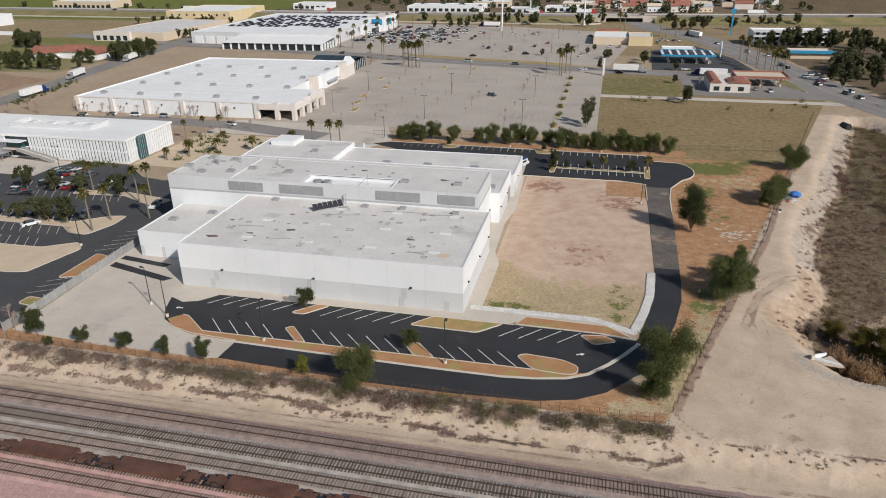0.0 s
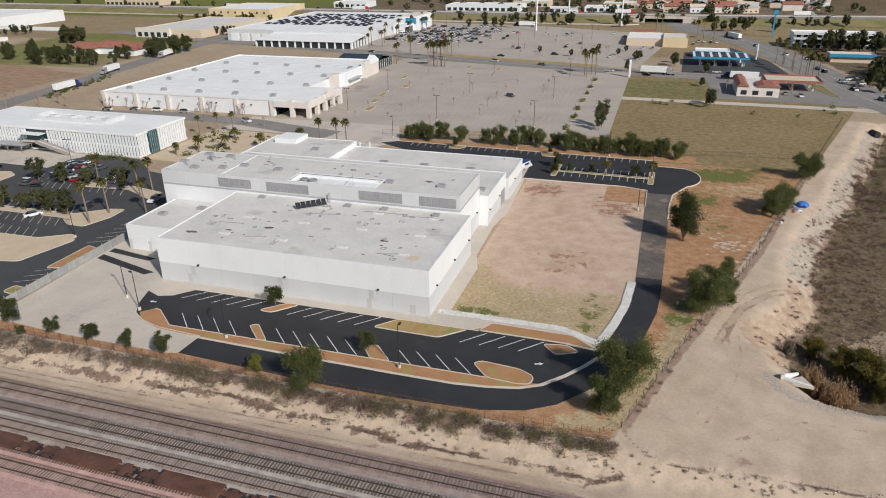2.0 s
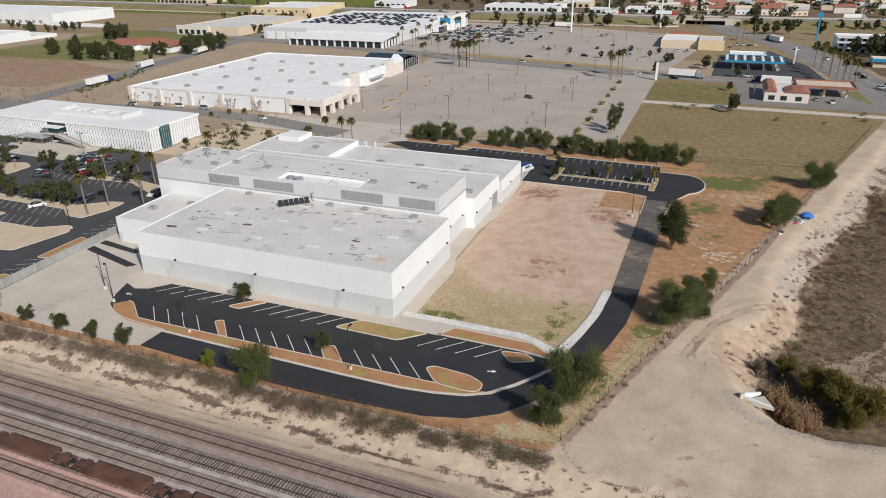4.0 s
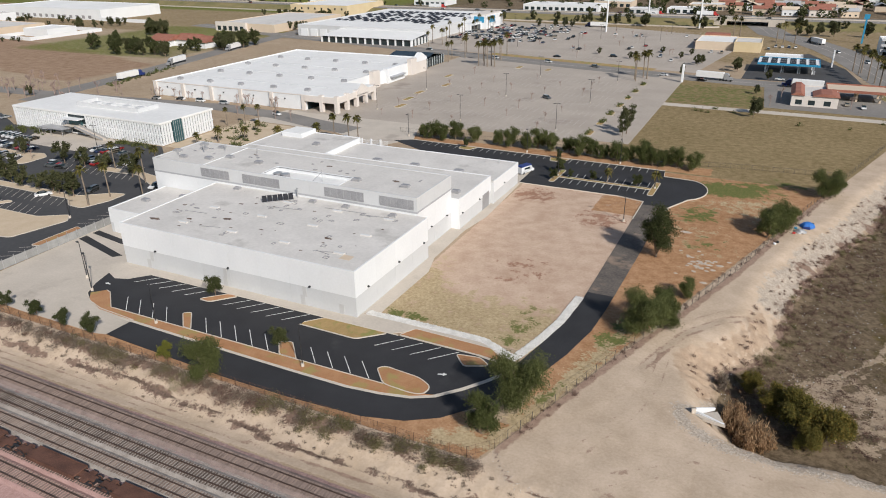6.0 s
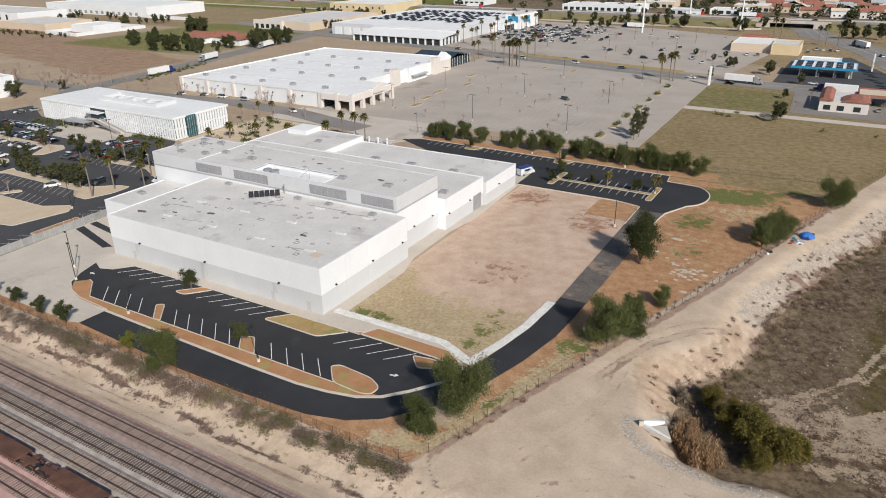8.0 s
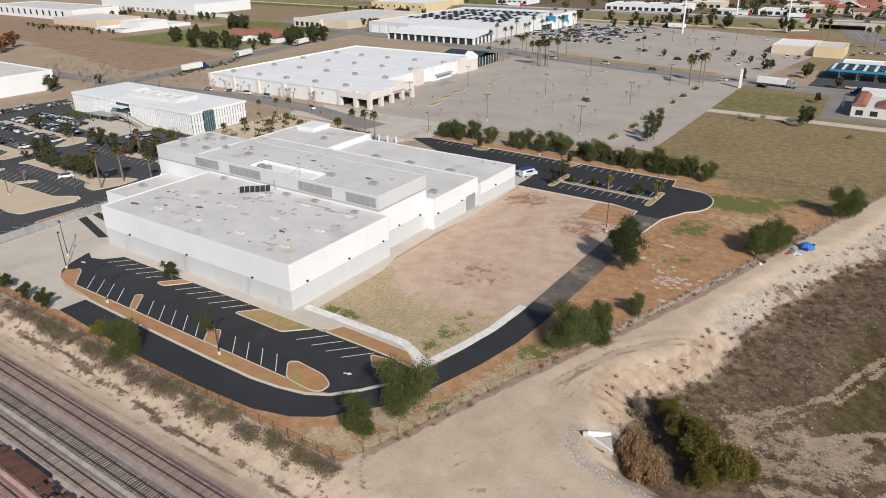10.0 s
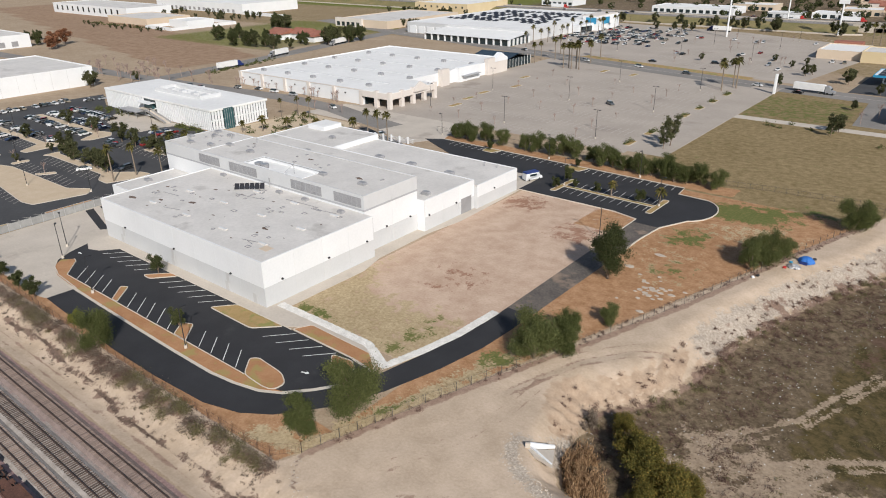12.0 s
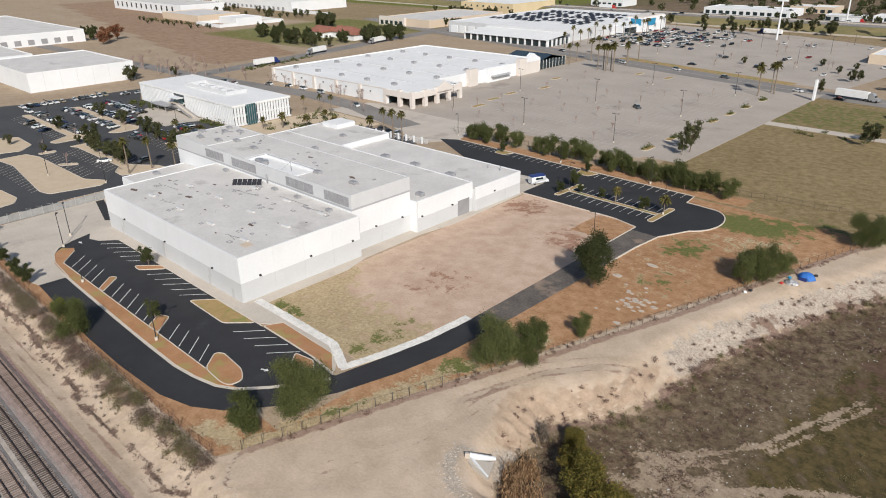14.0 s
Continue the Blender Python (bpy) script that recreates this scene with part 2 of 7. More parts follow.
# the ground's soils: name, two tones, fine scale, how ragged its border is
SOILS = [
    ("field", (0.175, 0.130, 0.062), (0.315, 0.240, 0.135), 0.5, 0.5),
    ("crop", (0.26, 0.17, 0.11), (0.37, 0.26, 0.18), 0.2, 0.2),
    ("farm", (0.12, 0.135, 0.03), (0.17, 0.18, 0.05), 0.1, 0.2),
    ("dirt", (0.445, 0.315, 0.23), (0.59, 0.45, 0.35), 0.22, 0.35),
    ("redsoil", (0.25, 0.135, 0.09), (0.37, 0.22, 0.155), 0.6, 1.1),
    ("orange", (0.30, 0.160, 0.080), (0.465, 0.280, 0.160), 0.5, 0.7),
    ("straw", (0.31, 0.235, 0.13), (0.51, 0.405, 0.26), 1.5, 1.2),
    ("green", (0.085, 0.115, 0.03), (0.18, 0.17, 0.065), 1.5, 1.2),
    ("sand", (0.43, 0.337, 0.248), (0.565, 0.452, 0.35), 0.16, 0.35),
    ("bluff", (0.35, 0.255, 0.18), (0.49, 0.375, 0.275), 0.5, 0.6),
    ("gravel", (0.27, 0.225, 0.18), (0.52, 0.45, 0.375), 2.5, 0.9),
    ("rut", (0.26, 0.175, 0.13), (0.38, 0.275, 0.21), 1.0, 0.8),
    ("pink", (0.37, 0.225, 0.20), (0.53, 0.35, 0.315), 3.0, 0.3),
    ("stone", (0.235, 0.20, 0.178), (0.42, 0.37, 0.335), 4.0, 0.3),
    ("shoulder", (0.20, 0.13, 0.12), (0.34, 0.24, 0.222), 3.0, 0.5),
    ("mauve", (0.15, 0.10, 0.08), (0.27, 0.19, 0.145), 2.0, 1.2),
    ("crack", (0.06, 0.042, 0.034), (0.19, 0.135, 0.105), 2.0, 0.35),
    ("weed", (0.082, 0.060, 0.037), (0.205, 0.155, 0.102), 0.9, 0.9),
    ("weedgreen", (0.055, 0.046, 0.020), (0.135, 0.100, 0.046), 0.7, 0.9),
    ("weedred", (0.075, 0.045, 0.030), (0.14, 0.092, 0.066), 0.9, 1.2),
    ("trail", (0.24, 0.18, 0.125), (0.39, 0.305, 0.22), 1.5, 1.4),
]


def ground_mat():
    m, nt, b, nodes, links = shader("ground_soils")
    fine, mid, big = noise_node(nt, 2.2, 5), noise_node(nt, 0.35, 6), noise_node(nt, 0.045, 5)
    tone = maths(nt, "ADD", maths(nt, "MULTIPLY", fine, 0.44), maths(nt, "ADD", maths(nt, "MULTIPLY", mid, 0.32), maths(nt, "MULTIPLY", big, 0.24)))
    col = ramp(nt, tone, [(0.40, (0.31, 0.23, 0.155)), (0.60, (0.44, 0.35, 0.255))])
    edge = maths(nt, "SUBTRACT", maths(nt, "ADD", maths(nt, "MULTIPLY", mid, 0.65), maths(nt, "MULTIPLY", fine, 0.35)), 0.5)
    for name, c1, c2, scale, rag in SOILS:
        at = nodes.new("ShaderNodeAttribute")
        at.attribute_name = name
        w = maths(nt, "ADD", at.outputs["Fac"], maths(nt, "MULTIPLY", edge, 2.4 * rag))
        w = maths(nt, "MULTIPLY", maths(nt, "SUBTRACT", w, 0.42), 6.0, True)
        w = maths(nt, "MULTIPLY", w, maths(nt, "GREATER_THAN", at.outputs["Fac"], 0.01))
        t2 = maths(nt, "ADD", maths(nt, "MULTIPLY", tone, 0.6), maths(nt, "MULTIPLY", noise_node(nt, scale, 5), 0.4))
        col = mix(nt, col, ramp(nt, t2, [(0.41, c1), (0.59, c2)]), w)
    links.new(col, b.inputs["Base Color"])
    b.inputs["Roughness"].default_value = 0.95
    b.inputs["Specular IOR Level"].default_value = 0.1
    bump(nt, b, maths(nt, "ADD", maths(nt, "MULTIPLY", fine, 0.6), mid), 0.5, 0.16)
    return m


M["ground"] = ground_mat()


# ---- building blocks ----
def part(name, bm, material, parent=None, label=""):
    """Links a bmesh as one mesh object under a thing or a part."""
    me = bpy.data.meshes.new(name)
    bm.to_mesh(me)
    bm.free()
    me.materials.append(M[material])
    ob = new(name, me)
    ob.parent = parent
    if label:
        tagged(ob, label)
    return ob


def thing(name, label, category, group="", at=(0, 0, 0), turn=0):
    ob = new(name)
    ob.empty_display_size = 0.3
    ob.matrix_basis = pose(*at, 0, 0, turn)
    return tagged(ob, label, category, group)


def box(bm, x0, x1, y0, y1, z0, z1):
    vs = [bm.verts.new(p) for p in ((x0, y0, z0), (x1, y0, z0), (x1, y1, z0), (x0, y1, z0), (x0, y0, z1), (x1, y0, z1), (x1, y1, z1), (x0, y1, z1))]
    for f in ((3, 2, 1, 0), (4, 5, 6, 7), (0, 1, 5, 4), (1, 2, 6, 5), (2, 3, 7, 6), (3, 0, 4, 7)):
        bm.faces.new([vs[i] for i in f])
    return vs


def bx(*a):
    bm = bmesh.new()
    box(bm, *a)
    return bm


def soft(bm, w=0.05):
    bmesh.ops.bevel(bm, geom=bm.edges[:], offset=w, segments=1, affect="EDGES")
    return bm


def slab(bm, pts, z0, z1):
    """A prism over an outline that goes anticlockwise."""
    lo, hi = [bm.verts.new((x, y, z0)) for x, y in pts], [bm.verts.new((x, y, z1)) for x, y in pts]
    top = bm.faces.new(hi)
    n = len(pts)
    for i in range(n):
        bm.faces.new((lo[i], lo[(i + 1) % n], hi[(i + 1) % n], hi[i]))
    bm.normal_update()
    if top.normal.z < 0:
        bmesh.ops.reverse_faces(bm, faces=bm.faces[:])
    bmesh.ops.triangulate(bm, faces=[top])
    return bm


def sl(pts, z0, z1):
    return slab(bmesh.new(), pts, z0, z1)


def ribbon(bm, pts, width, z0, z1, closed=False):
    """A band of that width along a line."""
    n = len(pts)
    P = [Vector(p).to_2d() for p in pts]
    sides = []
    for i in range(n):
        a = P[i - 1] if (i or closed) else P[i]
        b = P[(i + 1) % n] if (i < n - 1 or closed) else P[i]
        d = (b - a).normalized() if (b - a).length > 1e-6 else Vector((1, 0))
        nrm = Vector((-d.y, d.x)) * width / 2
        sides.append((P[i] + nrm, P[i] - nrm))
    rings = []
    for l, r in sides:
        rings.append([bm.verts.new((l.x, l.y, z0)), bm.verts.new((l.x, l.y, z1)), bm.verts.new((r.x, r.y, z1)), bm.verts.new((r.x, r.y, z0))])
    for i in range(n if closed else n - 1):
        a, b = rings[i], rings[(i + 1) % n]
        for k in range(3):
            bm.faces.new((a[k], a[k + 1], b[k + 1], b[k]))
    if not closed:
        bm.faces.new(rings[0])
        bm.faces.new(rings[-1][::-1])
    bmesh.ops.recalc_face_normals(bm, faces=bm.faces[:])
    return bm


def cyl(bm, x, y, z0, z1, r0, r1=None, n=8):
    r1 = r0 if r1 is None else r1
    a = [bm.verts.new((x + r0 * math.cos(2 * math.pi * i / n), y + r0 * math.sin(2 * math.pi * i / n), z0)) for i in range(n)]
    b = [bm.verts.new((x + r1 * math.cos(2 * math.pi * i / n), y + r1 * math.sin(2 * math.pi * i / n), z1)) for i in range(n)]
    for i in range(n):
        bm.faces.new((a[i], a[(i + 1) % n], b[(i + 1) % n], b[i]))
    bm.faces.new(b)
    bm.faces.new(a[::-1])
    return bm


def tube(bm, a, b, r0, r1, n=5):
    """A tapered stick from a to b."""
    a, b = Vector(a), Vector(b)
    q = (b - a).to_track_quat("Z", "Y")
    ra = [bm.verts.new(a + q @ Vector((r0 * math.cos(2 * math.pi * i / n), r0 * math.sin(2 * math.pi * i / n), 0))) for i in range(n)]
    rb = [bm.verts.new(b + q @ Vector((r1 * math.cos(2 * math.pi * i / n), r1 * math.sin(2 * math.pi * i / n), 0))) for i in range(n)]
    for i in range(n):
        bm.faces.new((ra[i], ra[(i + 1) % n], rb[(i + 1) % n], rb[i]))
    bm.faces.new(rb)
    return bm


def rounded(pts, r=1.0, n=4):
    """An outline with its corners rounded off."""
    out = []
    m = len(pts)
    for i in range(m):
        p, a, b = (Vector(pts[k % m]) for k in (i, i - 1, i + 1))
        da, db = (a - p), (b - p)
        k = min(r, da.length * 0.45, db.length * 0.45)
        s, e = p + da.normalized() * k, p + db.normalized() * k
        for j in range(n + 1):
            t = j / n
            q = s * (1 - t) ** 2 + p * 2 * t * (1 - t) + e * t * t
            out.append((q.x, q.y))
    return out


# ---- ground ----
def smooth(v, a, b):
    t = np.clip((v - a) / (b - a), 0, 1)
    return t * t * (3 - 2 * t)


def inside(x, y, x0, x1, y0, y1, w=1.5):
    return smooth(x, x0 - w, x0 + w) * (1 - smooth(x, x1 - w, x1 + w)) * smooth(y, y0 - w, y0 + w) * (1 - smooth(y, y1 - w, y1 + w))


def blob(x, y, cx, cy, rx, ry):
    return np.clip(1.3 - np.sqrt(((x - cx) / rx) ** 2 + ((y - cy) / ry) ** 2) * 0.9, 0, 1)


def fence_x(y):
    return 46.2 + 0.33 * y


def beyond(x, y):
    """Metres east of the boundary fence."""
    return (x - fence_x(y)) * 0.95


def near(x, y, pts, w):
    """1 on a line of points, 0 beyond w metres from it."""
    best = np.full(np.shape(x), 1e9)
    for (ax, ay), (bx_, by) in zip(pts, pts[1:]):
        dx, dy = bx_ - ax, by - ay
        t = np.clip(((x - ax) * dx + (y - ay) * dy) / (dx * dx + dy * dy), 0, 1)
        best = np.minimum(best, np.hypot(x - ax - t * dx, y - ay - t * dy))
    return np.clip(1 - best / w, 0, 1)


# the outline of the ditch floor, and its rim's width
FLOOR = [(67.0, 1.0), (68.4, 12), (72.4, 17), (75.4, 22.5), (77.2, 30), (78.2, 38), (79, 46), (82, 57), (87, 74), (95, 91), (101, 112), (114, 150), (126, 190), (330, 190), (330, -12), (130, -8), (90, -4), (82, -3.2), (75, -4.5), (70, -3.5)]


def ditch(x, y):
    """1 on the ditch floor, falling to 0 at the top of its banks."""
    best = np.full(np.shape(x), 1e9)
    within = np.zeros(np.shape(x), bool)
    for (ax, ay), (ex, ey) in zip(FLOOR, FLOOR[1:] + FLOOR[:1]):
        dx, dy = ex - ax, ey - ay
        t = np.clip(((x - ax) * dx + (y - ay) * dy) / (dx * dx + dy * dy), 0, 1)
        best = np.minimum(best, np.hypot(x - ax - t * dx, y - ay - t * dy))
        if dy:
            within ^= ((ay > y) != (ey > y)) & (x < ax + (y - ay) / dy * dx)
    road = np.interp(y, [-200, 10, 95, 150, 190, 228, 278], [470, 300, 210, 170, 148, 134, 123])
    rim = 6.5 + 6 * smooth(y, 0, 14)
    return np.where(within, 1.0, smooth(1 - best / rim, 0, 1)) * (1 - smooth(x - road, -26, -14)) * (1 - smooth(y, 186, 200))


CRACK = [(-120, -33.2), (-72, -33.0), (-38, -32.8), (-24, -32.1), (-12, -33.3), (-6.6, -33.0), (2, -33.5), (7, -34.8), (13.6, -34.2), (21.4, -33.9), (29.5, -33.8), (35.3, -34.6), (39, -33)]
YARD_CUT = [(38.6, -24.5), (39.8, -26.7), (42.6, -29.3), (46, -29.9), (51, -29.7), (60, -29.4), (75, -29.0), (110, -28)]
RAMP = [(52.5, 6), (54.5, 12), (57.9, 21.2), (63.7, 29), (68.9, 33.3), (74.3, 35.8), (84, 40)]


def wavy(x, y):
    return np.sin(x * 0.9 + 1.7 * np.sin(y * 0.53)) * np.sin(y * 0.8 + 1.3 * np.sin(x * 0.61)) + 0.5 * np.sin(x * 2.1 + y * 1.3) * np.sin(y * 2.6 - x * 0.7)


def gullies(x, y):
    """Runnels that go down the bare bluff."""
    a = np.arctan2(y - 8, x - 78)
    return np.sin(a * 46 + 2 * np.sin(x * 0.5)) * 0.6 + np.sin(a * 97 + y * 0.4) * 0.4


def height(x, y):
    bank = smooth(-y, 28.5, 34.5) * (1 - smooth(x, 900, 1200))
    deep = ditch(x, y)
    slope = 4 * deep * (1 - deep)
    z = -1.8 * bank - 3.6 * deep
    brushy = smooth(-y, 27.5, 29) * (1 - smooth(-y, 33, 36))
    rough = np.clip(brushy + slope * 0.8 + deep * 0.18, 0, 1)
    z = z + rough * (1 - 0.55 * brushy) * (0.24 * wavy(x, y) + 0.12 * wavy(x * 2.3 + 5, y * 2.1))
    z = z + 0.30 * slope * smooth(y, 2, 8) * (1 - smooth(y, 30, 36)) * gullies(x, y)
    edge = np.interp(x, [p[0] for p in CRACK], [p[1] for p in CRACK])
    z = z - 0.3 * smooth(edge - y, 0, 0.7) * smooth(y, -37.5, -36) * (1 - smooth(x, 37, 41))
    z = z - 0.10 * near(x, y, RAMP, 1.2)
    z = z + 0.05 * wavy(x * 0.31, y * 0.37) * smooth(beyond(x, y), 1, 4) * (1 - deep)
    z = z - 0.03
    hill = smooth(x, 150, 420) * smooth(y, 615, 900) * 60
    return z + hill


def soil_weights(x, y):
    d = beyond(x, y)
    deep = ditch(x, y)
    slope = 4 * deep * (1 - deep)
    clump = 0.5 + 0.5 * wavy(x * 0.55 + 3, y * 0.5) / 1.5
    g = {}
    road = np.interp(y, [-200, 10, 95, 150, 190, 228, 278, 338, 425], [470, 300, 210, 170, 148, 134, 123, 113, 93])
    g["field"] = inside(x, y, 16, 500, 118, 290, 3) * (1 - smooth(d, -1, 1)) + inside(x, y, -700, 900, 330, 640, 10) * 0.55 + smooth(x, 120, 180) * smooth(y, 600, 640)
    g["crop"] = inside(x, y, -900, -283, 100, 600, 4) * smooth(y - 147 - 0.214 * (-268 - x), -3, 5) * (1 - smooth(y - 214 - 0.30 * (-282 - x), -8, 8))
    g["farm"] = np.clip(inside(x, y, -1500, -280, 500, 1100, 10) + inside(x, y, -470, -288, 225, 400, 12) * 0.55 + inside(x, y, -230, 120, 640, 760, 12) * 0.4 + inside(x, y, 60, 900, 535, 570, 5) * 0.6 + inside(x, y, 200, 1200, 585, 1500, 20) * 0.46, 0, 1)
    g["dirt"] = inside(x, y, 2, 38, 2, 90, 0.8)
    g["redsoil"] = g["dirt"] * np.clip(blob(x, y, 22, 33, 9, 12) * 0.4 + blob(x, y, 8, 82, 9, 7) * 0.6 + blob(x, y, 30, 70, 9, 9) * 0.55, 0, 1)
    verge = near(x, y, [(30, -25.5), (38, -22), (41.5, -10), (44, 0), (46.5, 10), (49, 20), (52, 29)], 4.5)
    g["straw"] = np.clip(g["dirt"] * np.clip((1 - smooth(y, 10, 28)) * 0.8 + (1 - smooth(x, 3, 13)) * (1 - smooth(y, 20, 48)) * 0.6, 0, 0.8) + verge * 0.85 + blob(x, y, 50, 78, 9, 22) * 0.34 + blob(x, y, 60, 60, 8, 14) * 0.28 + blob(x, y, 66, 95, 12, 12) * 0.5, 0, 0.85)
    strip = inside(x, y, -90, 40, -28.5, -18, 0.6) + inside(x, y, 38.4, 100, -27, 118, 0.6)
    g["orange"] = np.clip(strip * (1 - smooth(d, -1.2, 0.2)) + inside(x, y, -62, 52, 119.5, 127, 0.8) + inside(x, y, 26, 38, 76, 90, 0.8) * 0.7, 0, 1)
    g["green"] = np.clip(blob(x, y, 58, 108, 13, 8) * 0.9 + blob(x, y, 53, 84, 6, 8) * 0.62 + blob(x, y, 57, 64, 6, 6) * 0.45 + blob(x, y, 42, -10, 3, 9) * 0.5 + blob(x, y, 47, 14, 4, 10) * 0.58 + blob(x, y, 50.5, 22, 2, 5) * 0.6 + blob(x, y, 8, 5, 8, 2.2) * 0.62 + blob(x, y, 30, 10, 3, 12) * 0.5 + blob(x, y, 72, 118, 10, 6) * 0.5 + inside(x, y, 19, 60, 222, 270, 4) * 0.5 + inside(x, y, 17, 100, 128, 215, 6) * clump * 0.26 + inside(x, y, -900, 900, 533, 550, 3) * 0.6, 0, 1) * (1 - smooth(d, -2, 0))
    yard = smooth(d, -0.8, 0.8) * (1 - smooth(deep, 0.62, 0.9)) * smooth(y, -44, -34) * (1 - smooth(y, 190, 200)) * (1 - smooth(x, 125, 150) * smooth(y, 0, 10))
    g["sand"] = np.clip(yard + inside(x, y, -3000, 3000, -37.7, -27.3, 0.6) * 0.9, 0, 1)
    g["bluff"] = np.clip(slope * smooth(y, 0, 5) * (1 - smooth(y, 34, 42)) * (0.75 + 0.35 * gullies(x, y)) + blob(x, y, 60, 10, 4, 7) * 0.5, 0, 1)
    scree = slope * smooth(y, 34, 42) * (1 - smooth(y, 180, 195))
    g["gravel"] = np.clip(scree * 0.85 + near(x, y, [(60.5, -3), (62, -7), (65, -9), (70, -10.4), (76.5, -10.6), (83, -9.8), (95, -9.4), (130, -11)], 2.6) * 0.75 + blob(x, y, 66, 1, 4, 5) * 0.7 + near(x, y, YARD_CUT, 1.0) * 0.7, 0, 1)
    g["rut"] = np.clip(near(x, y, [(-200, -35.0), (-30, -34.8), (60, -36.4)], 0.55) * 0.75 + near(x, y, [(-200, -36.4), (-20, -36.3), (60, -37.2)], 0.5) * 0.6 + near(x, y, [(39, -23), (49, 6.6), (57.6, 29.5), (66, 54), (75.5, 88), (86, 121)], 1.5) * 0.9
        + near(x, y, RAMP, 0.8) * 0.62 + near(x, y, [(p + 1.0, q - 1.3) for p, q in RAMP], 0.8) * 0.62 + near(x, y, [(p - 1.3, q + 1.7) for p, q in RAMP[2:]], 0.7) * 0.55
        + near(x, y, [(48, -20), (53, -8), (55, 4), (55.5, 12)], 0.7) * 0.5 + near(x, y, [(50, -20), (55, -8), (57, 2), (57, 10)], 0.7) * 0.5 + near(x, y, [(52, -24), (64, -15), (80, -14), (110, -15)], 0.9) * 0.5 + near(x, y, [(53, -26), (64, -17.4), (80, -16.4), (110, -17.4)], 0.8) * 0.45 + blob(x, y, 55, -27, 2.2, 1.4) * 0.6 + near(x, y, YARD_CUT, 0.8) * 0.7, 0, 1)
    g["pink"] = np.clip(1 - smooth(y, -52.2, -50.8), 0, 1)
    g["stone"] = np.clip(smooth(y, -52.2, -50.8) * (1 - smooth(y, -39.4, -38.6)), 0, 1)
    g["shoulder"] = inside(x, y, -3000, 3000, -39.6, -37.9, 0.5) * 0.95 + inside(x, y, -3000, 3000, -43.2, -41.8, 0.4) * 0.45
    g["mauve"] = np.clip(inside(x, y, -120, 38, -30.9, -27.9, 0.8) * 0.60 * (0.6 + 0.6 * clump) + near(x, y, CRACK, 1.5) * 0.66 + slope * deep * smooth(y, 4, 10) * clump * 0.75 + smooth(deep, 0.7, 0.9) * (1 - smooth(x - np.interp(y, [0, 22, 45, 110], [84, 84, 85, 101]), -3, 3)) * (0.45 + 0.4 * clump) * smooth(y, 8, 14) + smooth(d, 7, 9) * (1 - smooth(d, 14, 20)) * inside(x, y, 40, 200, 60, 180, 4) * 0.36 * clump, 0, 1)
    g["crack"] = np.clip(near(x, y, CRACK[2:], 0.9) * 0.8 + near(x, y, YARD_CUT, 0.8) * 0.6, 0, 1)
    wet = smooth(deep, 0.80, 0.99)
    east = smooth(x - road, 13, 17) * inside(x, y, 90, 700, 60, 440, 6)
    g["weed"] = np.clip(wet + east * 0.8 + inside(x, y, -350, 330, 590, 1300, 10) * 0.62, 0, 1)
    core = np.interp(y, [8, 22, 29, 45, 62, 78, 110, 150], [104, 90, 88, 90.5, 92, 97, 107, 120])
    arcs = 0.5 + 0.5 * np.sin(np.hypot(x - 150, y - 72) * 1.35)
    mown = wet * smooth(x - core, -2, 5) * smooth(y - 0.32 * (x - 90), 12, 22)
    g["weedgreen"] = mown * (0.55 + 0.45 * arcs)
    g["weedred"] = mown * np.clip(blob(x, y, 98, 66, 6, 16) * 0.7 + blob(x, y, 112, 50, 10, 8) * 0.6 + 0.2 * arcs, 0, 1) * 0.8
    lanes = [[(99, 54), (94, 41), (91, 32), (86.5, 25.5), (79.5, 17.5)], [(79.7, 15), (83.8, 16), (89.6, 17), (94, 21.7), (103, 28.7), (122, 38)], [(83, 7.7), (89, 11), (93, 16), (96, 22)], [(85, 3), (96, 7), (112, 10), (130, 18)], [(86, 16), (97, 16.5), (110, 21), (128, 30)]]
    tracks = sum(near(x, y, l, 1.3) + near(x, y, [(p + 1.4, q - 1.4) for p, q in l], 1.0) * 0.8 for l in lanes)
    g["trail"] = wet * np.clip(tracks * 0.8 + blob(x, y, 85, 14, 9, 9) * 0.5 * (0.5 + clump) + blob(x, y, 98, 12, 14, 7) * 0.42 * (0.5 + clump), 0, 0.85)
    return {k: np.clip(v, 0, 1) for k, v in g.items()}


def spread(lo, hi, step, far):
    core = list(np.arange(lo, hi + 0.01, step))
    out, s, v = [], step, hi
    while v < far:
        s *= 1.18
        v += min(s, 60)
        out.append(v)
    back, s, v = [], step, lo
    while v > -far:
        s *= 1.18
        v -= min(s, 60)
        back.append(v)
    return np.array(back[::-1] + core + out)


